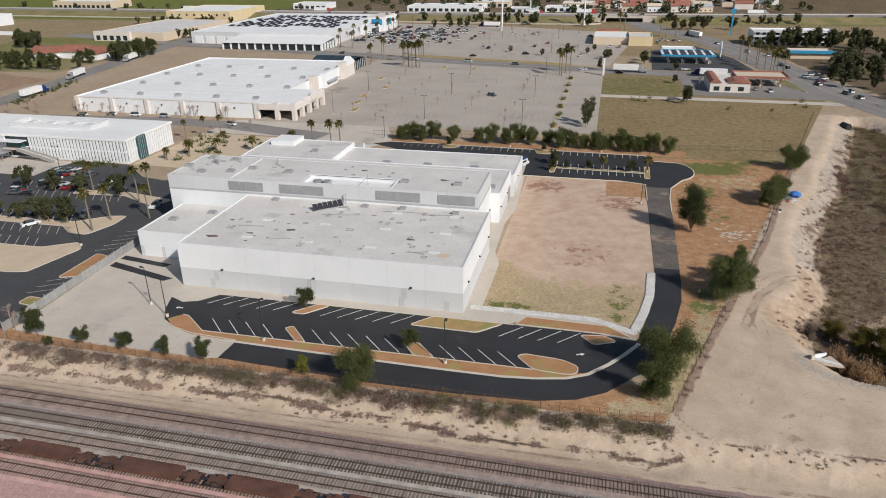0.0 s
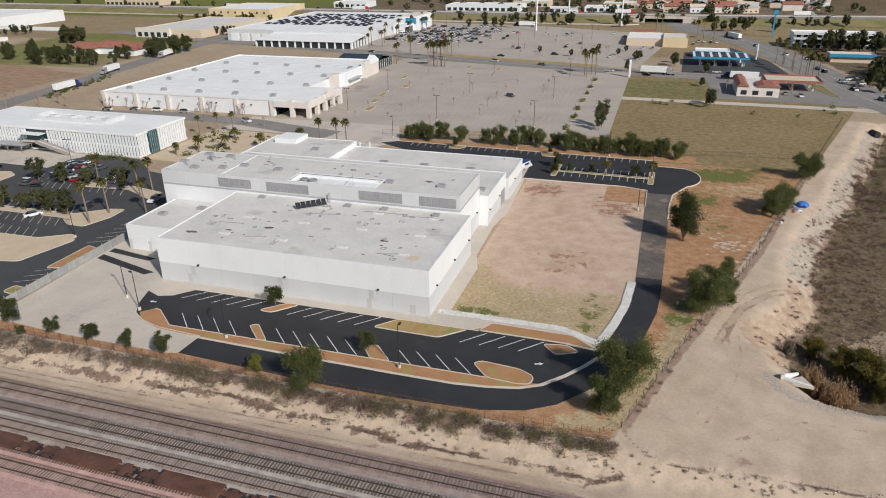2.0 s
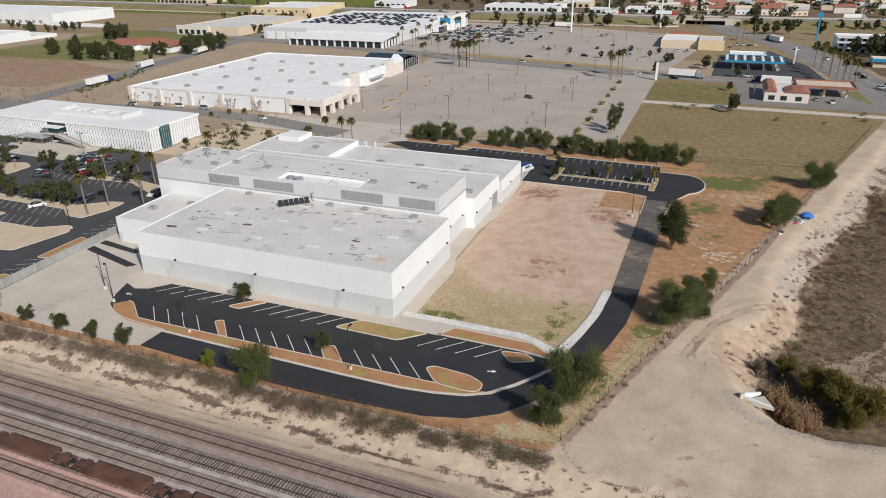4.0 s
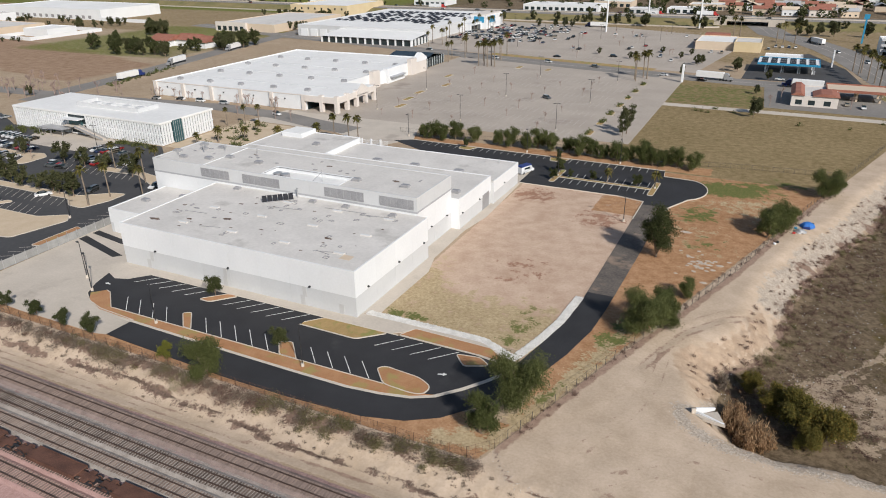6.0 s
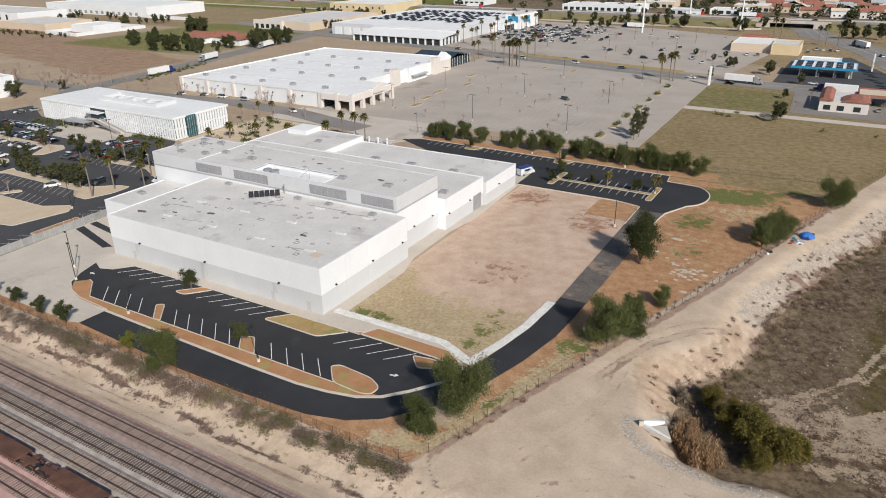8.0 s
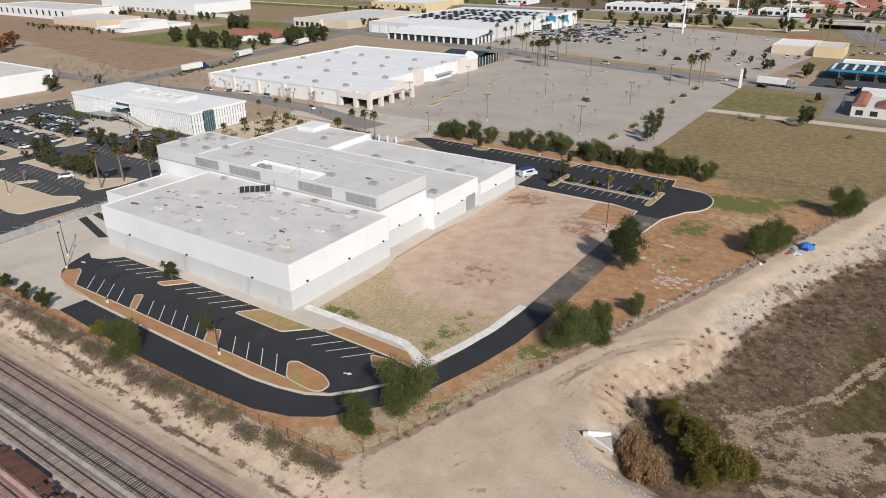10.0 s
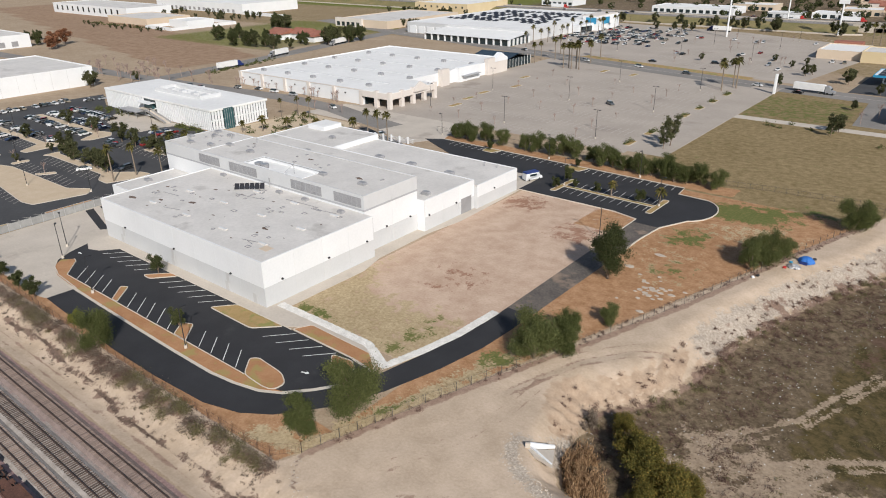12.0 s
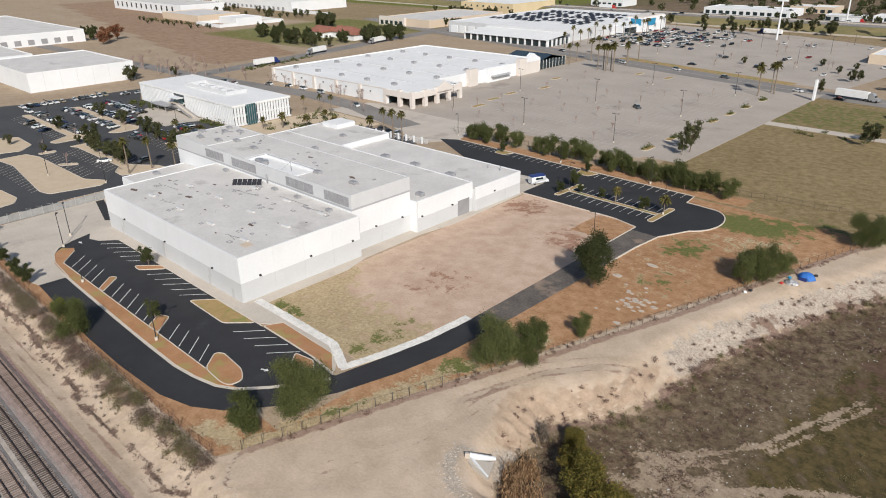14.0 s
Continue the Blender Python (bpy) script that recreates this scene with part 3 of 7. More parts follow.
def build_ground():
    xs, ys = spread(-90, 128, 0.6, 2600), spread(-58, 204, 0.72, 2600)
    X, Y = np.meshgrid(xs, ys)
    Z = height(X, Y)
    nx, ny = len(xs), len(ys)
    verts = np.stack([X.ravel(), Y.ravel(), Z.ravel()], 1)
    i = np.arange(nx * ny).reshape(ny, nx)
    faces = np.stack([i[:-1, :-1].ravel(), i[:-1, 1:].ravel(), i[1:, 1:].ravel(), i[1:, :-1].ravel()], 1)
    me = bpy.data.meshes.new("ground")
    me.from_pydata(verts.tolist(), [], faces.tolist())
    for k, w in soil_weights(X.ravel(), Y.ravel()).items():
        at = me.attributes.new(k, "FLOAT", "POINT")
        at.data.foreach_set("value", w.astype(np.float32))
    me.materials.append(M["ground"])
    me.polygons.foreach_set("use_smooth", [True] * len(me.polygons))
    ob = new("ground", me)
    tagged(ob, "bare soil, dry grass, sandy levee and weedy ditch", "ground", kind="structure")


build_ground()


def hz(x, y):
    return float(height(np.array([float(x)]), np.array([float(y)]))[0])


def grounded(spots):
    """x, y and the ground's height for many spots at once."""
    spots = list(spots)
    X, Y = np.array(spots, float).T
    return [(x, y, z) for (x, y), z in zip(spots, height(X, Y).tolist())]


# ---- paving ----
def paved(name, pts, z, material, label, category="pavement"):
    ob = part(name, sl(pts, -0.35, z), material)
    return tagged(ob, label, category, kind="structure")


def lines(parent, segs, material="paint", width=0.13, z=0.052, name="parking_line"):
    for (x0, y0), (x1, y1) in segs:
        bm = ribbon(bmesh.new(), [(x0, y0), (x1, y1)], width, z - 0.012, z)
        part(name, bm, material, parent)


def kerb(pts, parent, closed=False, width=0.18, top=0.19):
    part("kerb", ribbon(bmesh.new(), pts, width, -0.1, top, closed), "kerb", parent)


lot = paved("parking_lot_1", [(-61.2, -5.7), (-57.7, -7.2), (-54.7, -6.2), (-51.5, -2.6), (8.8, -2.5), (27, -2.7), (33.4, -3.5), (35.9, 8.5), (37.6, 22), (37.65, 29),
    (43.1, 29), (42.9, 22), (42.4, 14), (40.5, 4.1), (37.5, -6.1), (33.5, -14.4), (28, -21), (23.4, -23.9), (16.8, -25.7), (3.4, -26.4), (-9.7, -26.4), (-39.6, -24.8), (-39.2, -18.6), (-49, -18.2), (-53.7, -16.8), (-57.2, -14.6), (-59.4, -11)],
    0.04, "asphalt", "fresh black asphalt parking lot and driveway", "parking lot")
road = paved("road_1", [(37.65, 29), (37.7, 88.0), (44.9, 86.0), (44.0, 77), (43.6, 50), (43.1, 29)], 0.034, "asphalt_dusty", "old dusty asphalt service road", "road")
arc = [(46.0 + 6.9 * math.cos(a), 103.2 + 9.6 * math.sin(a)) for a in np.linspace(-1.15, 1.35, 14)]
far_lot = paved("parking_lot_2", [(-58, 118), (-30, 103.2), (0.2, 103.6), (0.5, 90.2), (30.5, 90.0), (37.4, 88.3), (37.7, 86), (44.9, 86)] + arc + [(39.2, 113.2), (38.6, 119.2), (-28, 121.0), (-52, 121.6)],
    0.046, "asphalt", "fresh black asphalt parking lot with white stalls", "parking lot")
pad = paved("pavement_1", [(-84, -24), (-77, -24.5), (-64, -25.4), (-42, -25.4), (-39.6, -24.8), (-39.2, -18.6), (-49, -18.2), (-53.7, -16.8), (-57.2, -14.6), (-59.4, -11), (-61.2, -5.7), (-57.7, -7.2), (-54.7, -6.2), (-51.5, -2.6), (-51.5, 0), (-62, 0), (-62, 30), (-86, 30)],
    0.036, "concrete", "pale concrete truck yard", "pavement")
lines(pad, [((-84 + 0.5, -16 + 8 * i), (-62.5, -16 + 8 * i)) for i in range(2)] + [((-76, -24), (-76, 16)), ((-69, -25), (-69, 8))], "kerb", 0.05, 0.042, "joint_strip")
apron = paved("pavement_2", [(-51.5, -2.6), (8.8, -2.5), (11.8, -0.3), (28.0, -0.3), (31.6, -3.4), (32.3, -2.6), (28, 1.6), (0, 1.9), (-51.5, 0)], 0.09, "concrete", "pale concrete walk along the warehouse", "pavement")
apron_e = paved("pavement_3", [(0, 1.9), (3.2, 4.0), (3.4, 24), (1.4, 31), (1.0, 49), (2.4, 60), (1.2, 89.6), (0.42, 89.6), (0.42, 70), (-0.48, 70), (-0.48, 49.2), (-2.78, 49.2), (-2.78, 31), (0.02, 31)], 0.03, "concrete", "cracked concrete strip beside the warehouse", "pavement")
rv_pad = paved("pavement_4", [(-30, 89.5), (0.5, 89.5), (0.2, 103.6), (-30, 103.2)], 0.03, "concrete", "pale concrete apron behind the warehouse", "pavement")

# two dark slanting strips laid over the pale concrete yard
paved("dark_strip", [(-84.3, 5.0), (-67.5, 0.6), (-66.0, 2.2), (-84.3, 7.3)], 0.048, "asphalt", "dark strip across the truck yard", "pavement")
paved("dark_strip", [(-84.3, 9.0), (-71.6, 7.0), (-70.4, 8.6), (-84.3, 11.0)], 0.048, "asphalt", "dark strip across the truck yard", "pavement")
# kerbs round the lots
kerb([(-59.4, -11), (-57.2, -14.6), (-53.7, -16.8), (-49, -18.2), (-39.2, -18.9)], lot)
kerb([(-51.5, -2.6), (8.8, -2.5), (10.4, -2.5)], lot, width=0.22, top=0.1)
kerb([(26.9, -2.78), (33.0, -3.6)], lot)
kerb([(37.6, 88.2), (30.5, 90.0), (0.6, 90.2)], far_lot, width=0.22)
kerb([(37.7, 88.2), (37.7, 74)], far_lot, width=0.22)
kerb([(43.8, 66), (44.0, 77), (44.9, 86)] + arc + [(39.2, 113.2), (38.6, 119.2), (-28, 121.0), (-52, 121.6)], far_lot, width=0.3)

# the long planted median between the stalls and the driveway
MED_N, MED_S = [(-54.5, -12.0), (-53.0, -12.4), (-47.4, -17.0), (15.6, -17.0)], [(24.6, -16.3), (21.2, -18.1), (16.3, -19.2), (10.7, -19.8), (0.6, -19.8), (-12.4, -19.6), (-30, -19.2), (-42, -18.9), (-49, -18.4), (-54.2, -16.6), (-56.6, -14.2)]
median = part("planting_strip", sl(MED_N + [(20.5, -17.2)] + MED_S, -0.3, 0.12), "mulch")
tagged(median, "long kerbed planting strip with dry grass and mulch", "planting strip", "planting beds", "structure")
kerb(MED_N, median)
part("gutter", ribbon(bmesh.new(), [(33.6, -4.6), (30.8, -9.2), (28.2, -12.8), (24.9, -16.4), (21.4, -18.3), (16.3, -19.4), (10.7, -20.0), (0.6, -20.0), (-12.4, -19.8), (-30, -19.4), (-42, -19.1)], 0.75, -0.1, 0.075), "kerb", median)


def bed(pts, r=0.8, material="mulch", label="kerbed planting bed with orange mulch"):
    o = rounded(pts, r)
    ob = part("planting_bed", sl(o, -0.3, 0.14), material)
    tagged(ob, label, "planting bed", "planting beds", "structure")
    kerb(o, ob, True)
    return ob


bed([(15.6, -17.0), (12.4, -13.4), (13.6, -12.4), (20.4, -13.0), (23.3, -14.6), (23.0, -17.0), (20.8, -17.4)], 1.2)
bed([(-9.2, -6.7), (3.9, -6.9), (8.4, -2.7), (-5.6, -2.7)], 0.8, "drygrass", "kerbed planting bed with dry grass")
bed([(10.6, -2.3), (12.4, 0.9), (27.8, 0.4), (32.6, -3.3), (27.0, -2.55)], 0.5)
bed([(-33.8, -6.9), (-31.0, -7.1), (-27.0, -2.7), (-29.6, -2.7)], 0.9)
bed([(-28.2, -16.9), (-32.3, -12.8), (-30.9, -11.9), (-26.4, -16.8)], 0.6)
bed([(-5.6, -16.9), (-8.2, -13.6), (-5.9, -12.6), (-1.9, -16.9)], 0.6)
bed([(22.9, -3.9), (25.6, -6.8), (29.6, -4.9), (27.2, -3.2)], 0.8, "mulch", "small kerbed planting bed with orange mulch")
bed([(8.3, 94.8), (9.9, 95.2), (10.2, 107.6), (8.6, 107.2)], 0.6, "drygrass", "kerbed end bed with grass")
bed([(37.6, 93.9), (39.2, 93.9), (39.4, 106.2), (37.8, 106.2)], 0.6, "drygrass", "kerbed end bed with grass")
bed([(10.2, 99.9), (37.6, 98.9), (37.6, 100.2), (10.2, 101.2)], 0.3, "drygrass", "narrow kerbed bed between the stalls")
bed([(2.2, 115.6), (6.4, 115.4), (7.8, 119.6), (1.2, 120.0)], 0.6, "drygrass", "kerbed bed with grass")
bed([(-31.5, 117.0), (-27.5, 116.8), (-26.0, 120.6), (-32.2, 120.8)], 0.6, "drygrass", "kerbed bed with grass")

# stall lines
def angled(x0, n, y0, y1, step=3.62, lean=3.7):
    return [((x0 + i * step, y0), (x0 + lean + i * step, y1)) for i in range(n)]


lines(lot, angled(-52.3, 5, -6.7, -2.8) + angled(-27.5, 5, -6.9, -2.8, lean=3.8) + angled(8.2, 4, -7.3, -3.0, lean=4.0))
lines(lot, angled(-48.0, 4, -12.2, -16.6, 3.6, 4.3) + angled(-26.9, 5, -12.3, -16.6, 3.6, 4.2) + angled(-1.9, 4, -12.6, -16.6, 3.6, 3.8))
lines(far_lot, [((9.8 + 0.0 + i * 2.42, 95.1), (9.8 + i * 2.42, 99.2)) for i in range(1, 12)] + [((9.8 + i * 2.42, 101.6), (9.8 + i * 2.42, 105.6)) for i in range(1, 12)])
lines(far_lot, [((-46 + i * 2.55, 116.9 - 0.02 * i), (-46 + i * 2.55, 120.9 - 0.02 * i)) for i in range(6)] + [((-26 + i * 2.55, 116.4), (-26 + i * 2.55, 120.5)) for i in range(11)] + [((8.6 + i * 2.5, 115.4), (8.6 + i * 2.5, 119.5)) for i in range(12)])
# painted arrows
for ax, ay, turn in ((23.4, -10.4, 20), (-57.0, -9.6, 180)):
    bm = bmesh.new()
    slab(bm, [(-1.1, -0.18), (0.1, -0.18), (0.1, -0.5), (1.0, 0), (0.1, 0.5), (0.1, 0.18), (-1.1, 0.18)], 0.042, 0.054)
    bm.transform(pose(ax, ay, 0, 0, 0, turn) @ Matrix.Diagonal((0.75, 0.9, 1, 1)))
    part("painted_arrow", bm, "paint", lot)


# ---- stones ----
def stones(name, spots, material, label, category):
    """Many uneven stones in one object; spots: x, y, z, size."""
    verts, faces = [], []
    base = [Vector(p).normalized() for p in ((1, 1, 1), (-1, -1, 1), (-1, 1, -1), (1, -1, -1), (0, 0, 1.2), (0, 0, -1), (1.2, 0, 0), (-1.2, 0, 0), (0, 1.1, 0), (0, -1.1, 0))]
    bm = bmesh.new()
    for p in base:
        bm.verts.new(p)
    bmesh.ops.convex_hull(bm, input=bm.verts[:])
    bm.verts.index_update()
    bv, bf = [v.co.copy() for v in bm.verts], [[v.index for v in f.verts] for f in bm.faces]
    bm.free()
    for x, y, z, s in spots:
        k = len(verts)
        q = Euler((random.random() * 6, random.random() * 6, random.random() * 6)).to_matrix()
        sc = Vector((s * random.uniform(0.7, 1.2), s * random.uniform(0.7, 1.2), s * random.uniform(0.5, 0.9)))
        for v in bv:
            w = q @ v
            verts.append((x + w.x * sc.x, y + w.y * sc.y, z + w.z * sc.z))
        faces += [[k + i for i in f] for f in bf]
    me = bpy.data.meshes.new(name)
    me.from_pydata(verts, [], faces)
    me.materials.append(M[material])
    return tagged(new(name, me), label, category, kind="stuff")


def along(pts, count, width):
    P = [Vector(p) for p in pts]
    seg = [(a, b, (b - a).length) for a, b in zip(P, P[1:])]
    total = sum(s[2] for s in seg)
    for _ in range(count):
        u = random.random() * total
        for a, b, l in seg:
            if u <= l:
                break
            u -= l
        d = (b - a).normalized()
        c = a + d * u + Vector((-d.y, d.x)) * random.uniform(-width, width)
        yield c.x, c.y


ROCKS = [(0.8, 2.7), (12, 2.7), (25.5, 2.5), (32.6, -1.0), (34.6, 6.5), (36.2, 15), (36.9, 26)]
rock_bed = part("rock_bed", ribbon(bmesh.new(), ROCKS, 1.7, -0.3, 0.10), "rock")
tagged(rock_bed, "low band of white rock edging the bare field", "rock edging", kind="structure")
stones("rock_edging", [(x, y, 0.10 + random.random() * 0.05, random.uniform(0.07, 0.17)) for x, y in along(ROCKS, 5200, 0.85)], "rock", "band of broken white rock along the bare field", "rocks")


# ---- the warehouse ----
warehouse = thing("warehouse", "large white concrete warehouse with stepped flat grey roofs", "warehouse")


def block(x0, x1, y0, y1, top, low, panels, parent, south=True, east=True, west=True, north=True, lower="grey_paint", upper="white", z0=-0.2):
    """A tilt-up block: backing walls, a lower and an upper panel for each bay with open joints, parapet and roof."""
    t, j = 0.28, 0.03
    part("wall", bx(x0 + 0.06, x1 - 0.06, y0 + 0.06, y1 - 0.06, z0, top - 0.42), "grey_paint", parent)

    def run(a, b, fixed, axis, side):
        n = max(1, round((b - a) / panels))
        w = (b - a) / n
        for i in range(n):
            for z_a, z_b, m in ((z0, low, lower), (low, top, upper)):
                if z_b - z_a < 0.1:
                    continue
                e0, e1 = a + i * w + (j if i else 0), a + (i + 1) * w
                thick = 0.0 if m == lower else 0.012
                if axis == "x":
                    v = (e0, e1, fixed - thick, fixed + t) if side < 0 else (e0, e1, fixed - t, fixed + thick)
                    bm = bx(*v, z_a, z_b)
                else:
                    v = (fixed - thick, fixed + t) if side < 0 else (fixed - t, fixed + thick)
                    bm = bx(*v, e0, e1, z_a, z_b)
                part("wall_panel", bm, m, parent)

    if south:
        run(x0, x1, y0, "x", -1)
    if north:
        run(x0, x1, y1, "x", 1)
    if east:
        run(y0 + t, y1 - t, x1, "y", 1)
    if west:
        run(y0 + t, y1 - t, x0, "y", -1)


def roof_deck(x0, x1, y0, y1, z, parent, material="roof"):
    return part("roof", bx(x0, x1, y0, y1, z - 0.15, z), material, parent)


def roof_seams(x0, x1, y0, y1, z, step, parent):
    for k in np.arange(x0 + step, x1, step):
        part("roof_seam", bx(k, k + 0.10, y0 + 0.4, y1 - 0.4, z, z + 0.012), "roof", parent)


# front block
block(-62, 0, 0, 31, 9.9, 4.3, 7.75, warehouse, north=False)
roof_deck(-61.75, -0.25, 0.25, 31.0, 9.72, warehouse)
# west wing
block(-80.5, -62.05, 12, 30.9, 6.4, 2.6, 6.0, warehouse, north=False, east=False)
roof_deck(-80.3, -62.05, 12.25, 30.9, 6.22, warehouse)
# tall middle block
block(-83.6, -2.8, 31.05, 49.4, 10.2, 4.3, 7.6, warehouse)
part("wall", bx(-83.45, -2.95, 31.2, 49.25, 10.0, 12.9), "grey_paint", warehouse)
part("band", bx(-83.66, -2.74, 30.99, 49.46, 10.2, 10.62), "mid_grey", warehouse, "mid grey painted band")
for a in range(11):
    w = (83.6 - 2.8) / 11
    for y0, y1 in ((31.05, 31.35), (49.1, 49.4)):
        part("wall_panel", bx(-83.6 + a * w + (0.03 if a else 0), -83.6 + (a + 1) * w, y0, y1, 10.62, 14.0), "grey_paint", warehouse)
for x0, x1 in ((-83.6, -83.3), (-3.1, -2.8)):
    for y0, y1 in ((31.35, 40.2), (40.23, 49.1)):
        part("wall_panel", bx(x0, x1, y0, y1, 10.62, 14.0), "grey_paint", warehouse)
# its roof, with a sunken plant well
for x0, x1, y0, y1 in ((-83.3, -47, 31.35, 49.1), (-24.2, -3.1, 31.35, 49.1), (-47, -24.2, 38.2, 49.1), (-47, -24.2, 31.35, 31.9)):
    roof_deck(x0, x1, y0, y1, 13.82, warehouse)
roof_deck(-47, -24.2, 31.9, 38.2, 12.95, warehouse, "roof_white")
for x0, x1, y0, y1 in ((-47.2, -47.0, 31.7, 38.4), (-24.2, -24.0, 31.7, 38.4), (-47, -24.2, 38.2, 38.4), (-47, -24.2, 31.7, 31.9)):
    part("well_wall", bx(x0, x1, y0, y1, 12.8, 13.97), "white", warehouse)
part("roof_divider", bx(-66.2, -66.0, 31.35, 49.1, 13.82, 13.95), "white", warehouse)
for x0, x1 in ((-66.6, -57.2), (-52.8, -41.2), (-27.8, -16.8), (-12.5, -3.6)):
    lv = part("louvre_window", bx(x0, x1, 30.97, 31.04, 10.95, 13.25), "louvre", warehouse, "grey louvred clerestory window")
    for k in range(1, 6):
        xk = x0 + (x1 - x0) * k / 6
        part("mullion", bx(xk - 0.03, xk + 0.03, 30.93, 30.968, 10.95, 13.25), "mid_grey", lv)
    for k in range(1, 10):
        zk = 10.95 + 0.23 * k
        part("slat", bx(x0, x1, 30.945, 30.966, zk - 0.03, zk), "mid_grey", lv)
# rear blocks
block(-84, -0.5, 49.45, 70, 8.1, 3.6, 7.0, warehouse, south=False)
part("wall_panel", bx(-2.75, -0.5, 49.17, 49.44, -0.2, 8.1), "white", warehouse)
roof_deck(-83.7, -0.8, 49.45, 69.7, 7.92, warehouse)
block(-84, -54.8, 70, 90.3, 8.1, 3.6, 7.0, warehouse, south=False)
roof_deck(-83.7, -55.1, 69.9, 90.0, 7.92, warehouse)
block(-54.8, 0.4, 70.02, 89.5, 6.6, 3.2, 7.0, warehouse, south=False, west=False)
roof_deck(-54.8, 0.1, 70.02, 89.2, 6.42, warehouse)
part("tower", soft(bx(-80.5, -72.5, 82.5, 90.6, 7.5, 9.3), 0.06), "white", warehouse, "low white roof tower")
roof_deck(-80.2, -72.8, 82.8, 90.3, 9.33, warehouse, "roof_white")

# doors, gates and wall lamps
for dx in (-54.6, -32.6, -12.6, -3.4):
    d = part("door", soft(bx(dx - 0.55, dx + 0.55, -0.05, 0.02, 0.05, 2.25), 0.02), "door", warehouse, "grey steel side door")
    part("handle", bx(dx + 0.35, dx + 0.42, -0.1, -0.05, 1.0, 1.15), "steel", d)
for px in (-53.4, -32.4, -12.0):
    part("wall_shield", soft(bx(px - 0.5, px + 0.5, -0.06, 0.0, 2.0, 4.3), 0.02), "door", warehouse, "tall grey wall panel")
def wall_lamp(x, y, z, nx, ny):
    bm = bx(-0.22, 0.22, -0.35, 0.0, -0.12, 0.16)
    for v in bm.verts:
        if v.co.y < -0.1 and v.co.z > 0:
            v.co.z = 0.02
    bm.transform(pose(x, y, z, 0, 0, math.degrees(math.atan2(nx, -ny))))
    part("wall_lamp", bm, "black", warehouse, "black wall-pack lamp")


for lx in (-52.0, -31.3, -10.6):
    wall_lamp(lx, -0.012, 4.6, 0, -1)
for ly, lz, lx in ((4.5, 4.8, 0), (17, 4.8, 0), (28.5, 4.6, 0), (38, 4.6, -2.8), (46.5, 4.4, -2.8), (51, 3.9, -0.5), (62, 3.9, -0.5), (78, 3.8, 0.4)):
    wall_lamp(lx + 0.012, ly, lz, 1, 0)
part("roller_gate", bx(-0.5, -0.42, 64.2, 68.6, 0, 4.2), "louvre", warehouse, "grey roller gate")
part("roller_gate", bx(-2.8, -2.74, 40.2, 44.6, 0, 3.4), "grey_paint", warehouse, "pale grey roller gate")
part("roller_gate", bx(-79.5, -75.0, 11.94, 12.0, 0, 3.6), "white", warehouse, "white roller gate")
part("roller_gate", bx(-74.0, -69.5, 11.94, 12.0, 0, 3.6), "white", warehouse, "white roller gate")


# ---- roof things ----
def roof_unit(x, y, z, w=2.2, d=1.5, h=0.75, label="low grey rooftop vent unit on a roof curb", turn=0):
    u = thing("roof_unit", label, "roof vent", "rooftop units", (x, y, z), turn)
    part("curb", bx(-w / 2 + 0.1, w / 2 - 0.1, -d / 2 + 0.1, d / 2 - 0.1, 0, h * 0.55), "steel", u)
    bm = bx(-w / 2, w / 2, -d / 2, d / 2, h * 0.55, h)
    for v in bm.verts:
        if v.co.z > h * 0.9:
            v.co.x *= 0.8
            v.co.y *= 0.75
    part("hood", bm, "louvre", u)
    return u


for x, y in ((-82, 38.8), (-76.5, 43.2), (-76, 34.8), (-68.5, 36.4), (-64, 39.6), (-53.5, 38.6), (-22, 36.6), (-8.9, 37.0), (-72.5, 46), (-79.5, 46.5)):
    roof_unit(x, y, 13.82)
for x, y in ((-38.8, 74), (-26.1, 74), (-11.9, 73.8)):
    roof_unit(x, y, 6.42, 2.8, 2.0, 0.9)
for x, y in ((-63.1, 77.5), (-57.5, 62), (-3.4, 53.5)):
    roof_unit(x, y, 7.92, 2.2, 1.6, 0.9)
for x, y in ((-76, 20), (-69, 26)):
    roof_unit(x, y, 6.22)
for x, y in ((-53, 29), (-20.5, 29), (-29.8, 28.8), (-7.6, 28.4)):
    roof_unit(x, y, 9.72, 1.8, 1.2, 0.7)


def skylight(x, y, z, turn=0):
    s = thing("roof_skylight", "low pale-framed flat roof skylight", "skylight", "roof skylights", (x, y, z), turn)
    part("frame", bx(-1.2, 1.2, -0.4, 0.4, 0, 0.22), "roof", s)
    bm = bx(-1.15, 1.15, -0.36, 0.36, 0.22, 0.34)
    for v in bm.verts:
        if v.co.z > 0.3:
            v.co.y *= 0.3
    part("dome", bm, "grey_paint", s)


for x in (-49, -35, -21, -7.4):
    for y in (6.3, 16.4, 26.2):
        if (x, y) != (-49, 26.2):
            skylight(x, y, 9.72)


def stain(x, y, z, r, name="roof_patch", material="brown_rust", label="brown weathered roof patch"):
    o = []
    for i in range(12):
        a = 2 * math.pi * i / 12
        k = r * random.uniform(0.6, 1.2)
        o.append((x + 1.5 * k * math.cos(a), y + 0.7 * k * math.sin(a)))
    tagged(part(name, sl(o, z, z + 0.018), material), label, "roof patch", "roof patches")


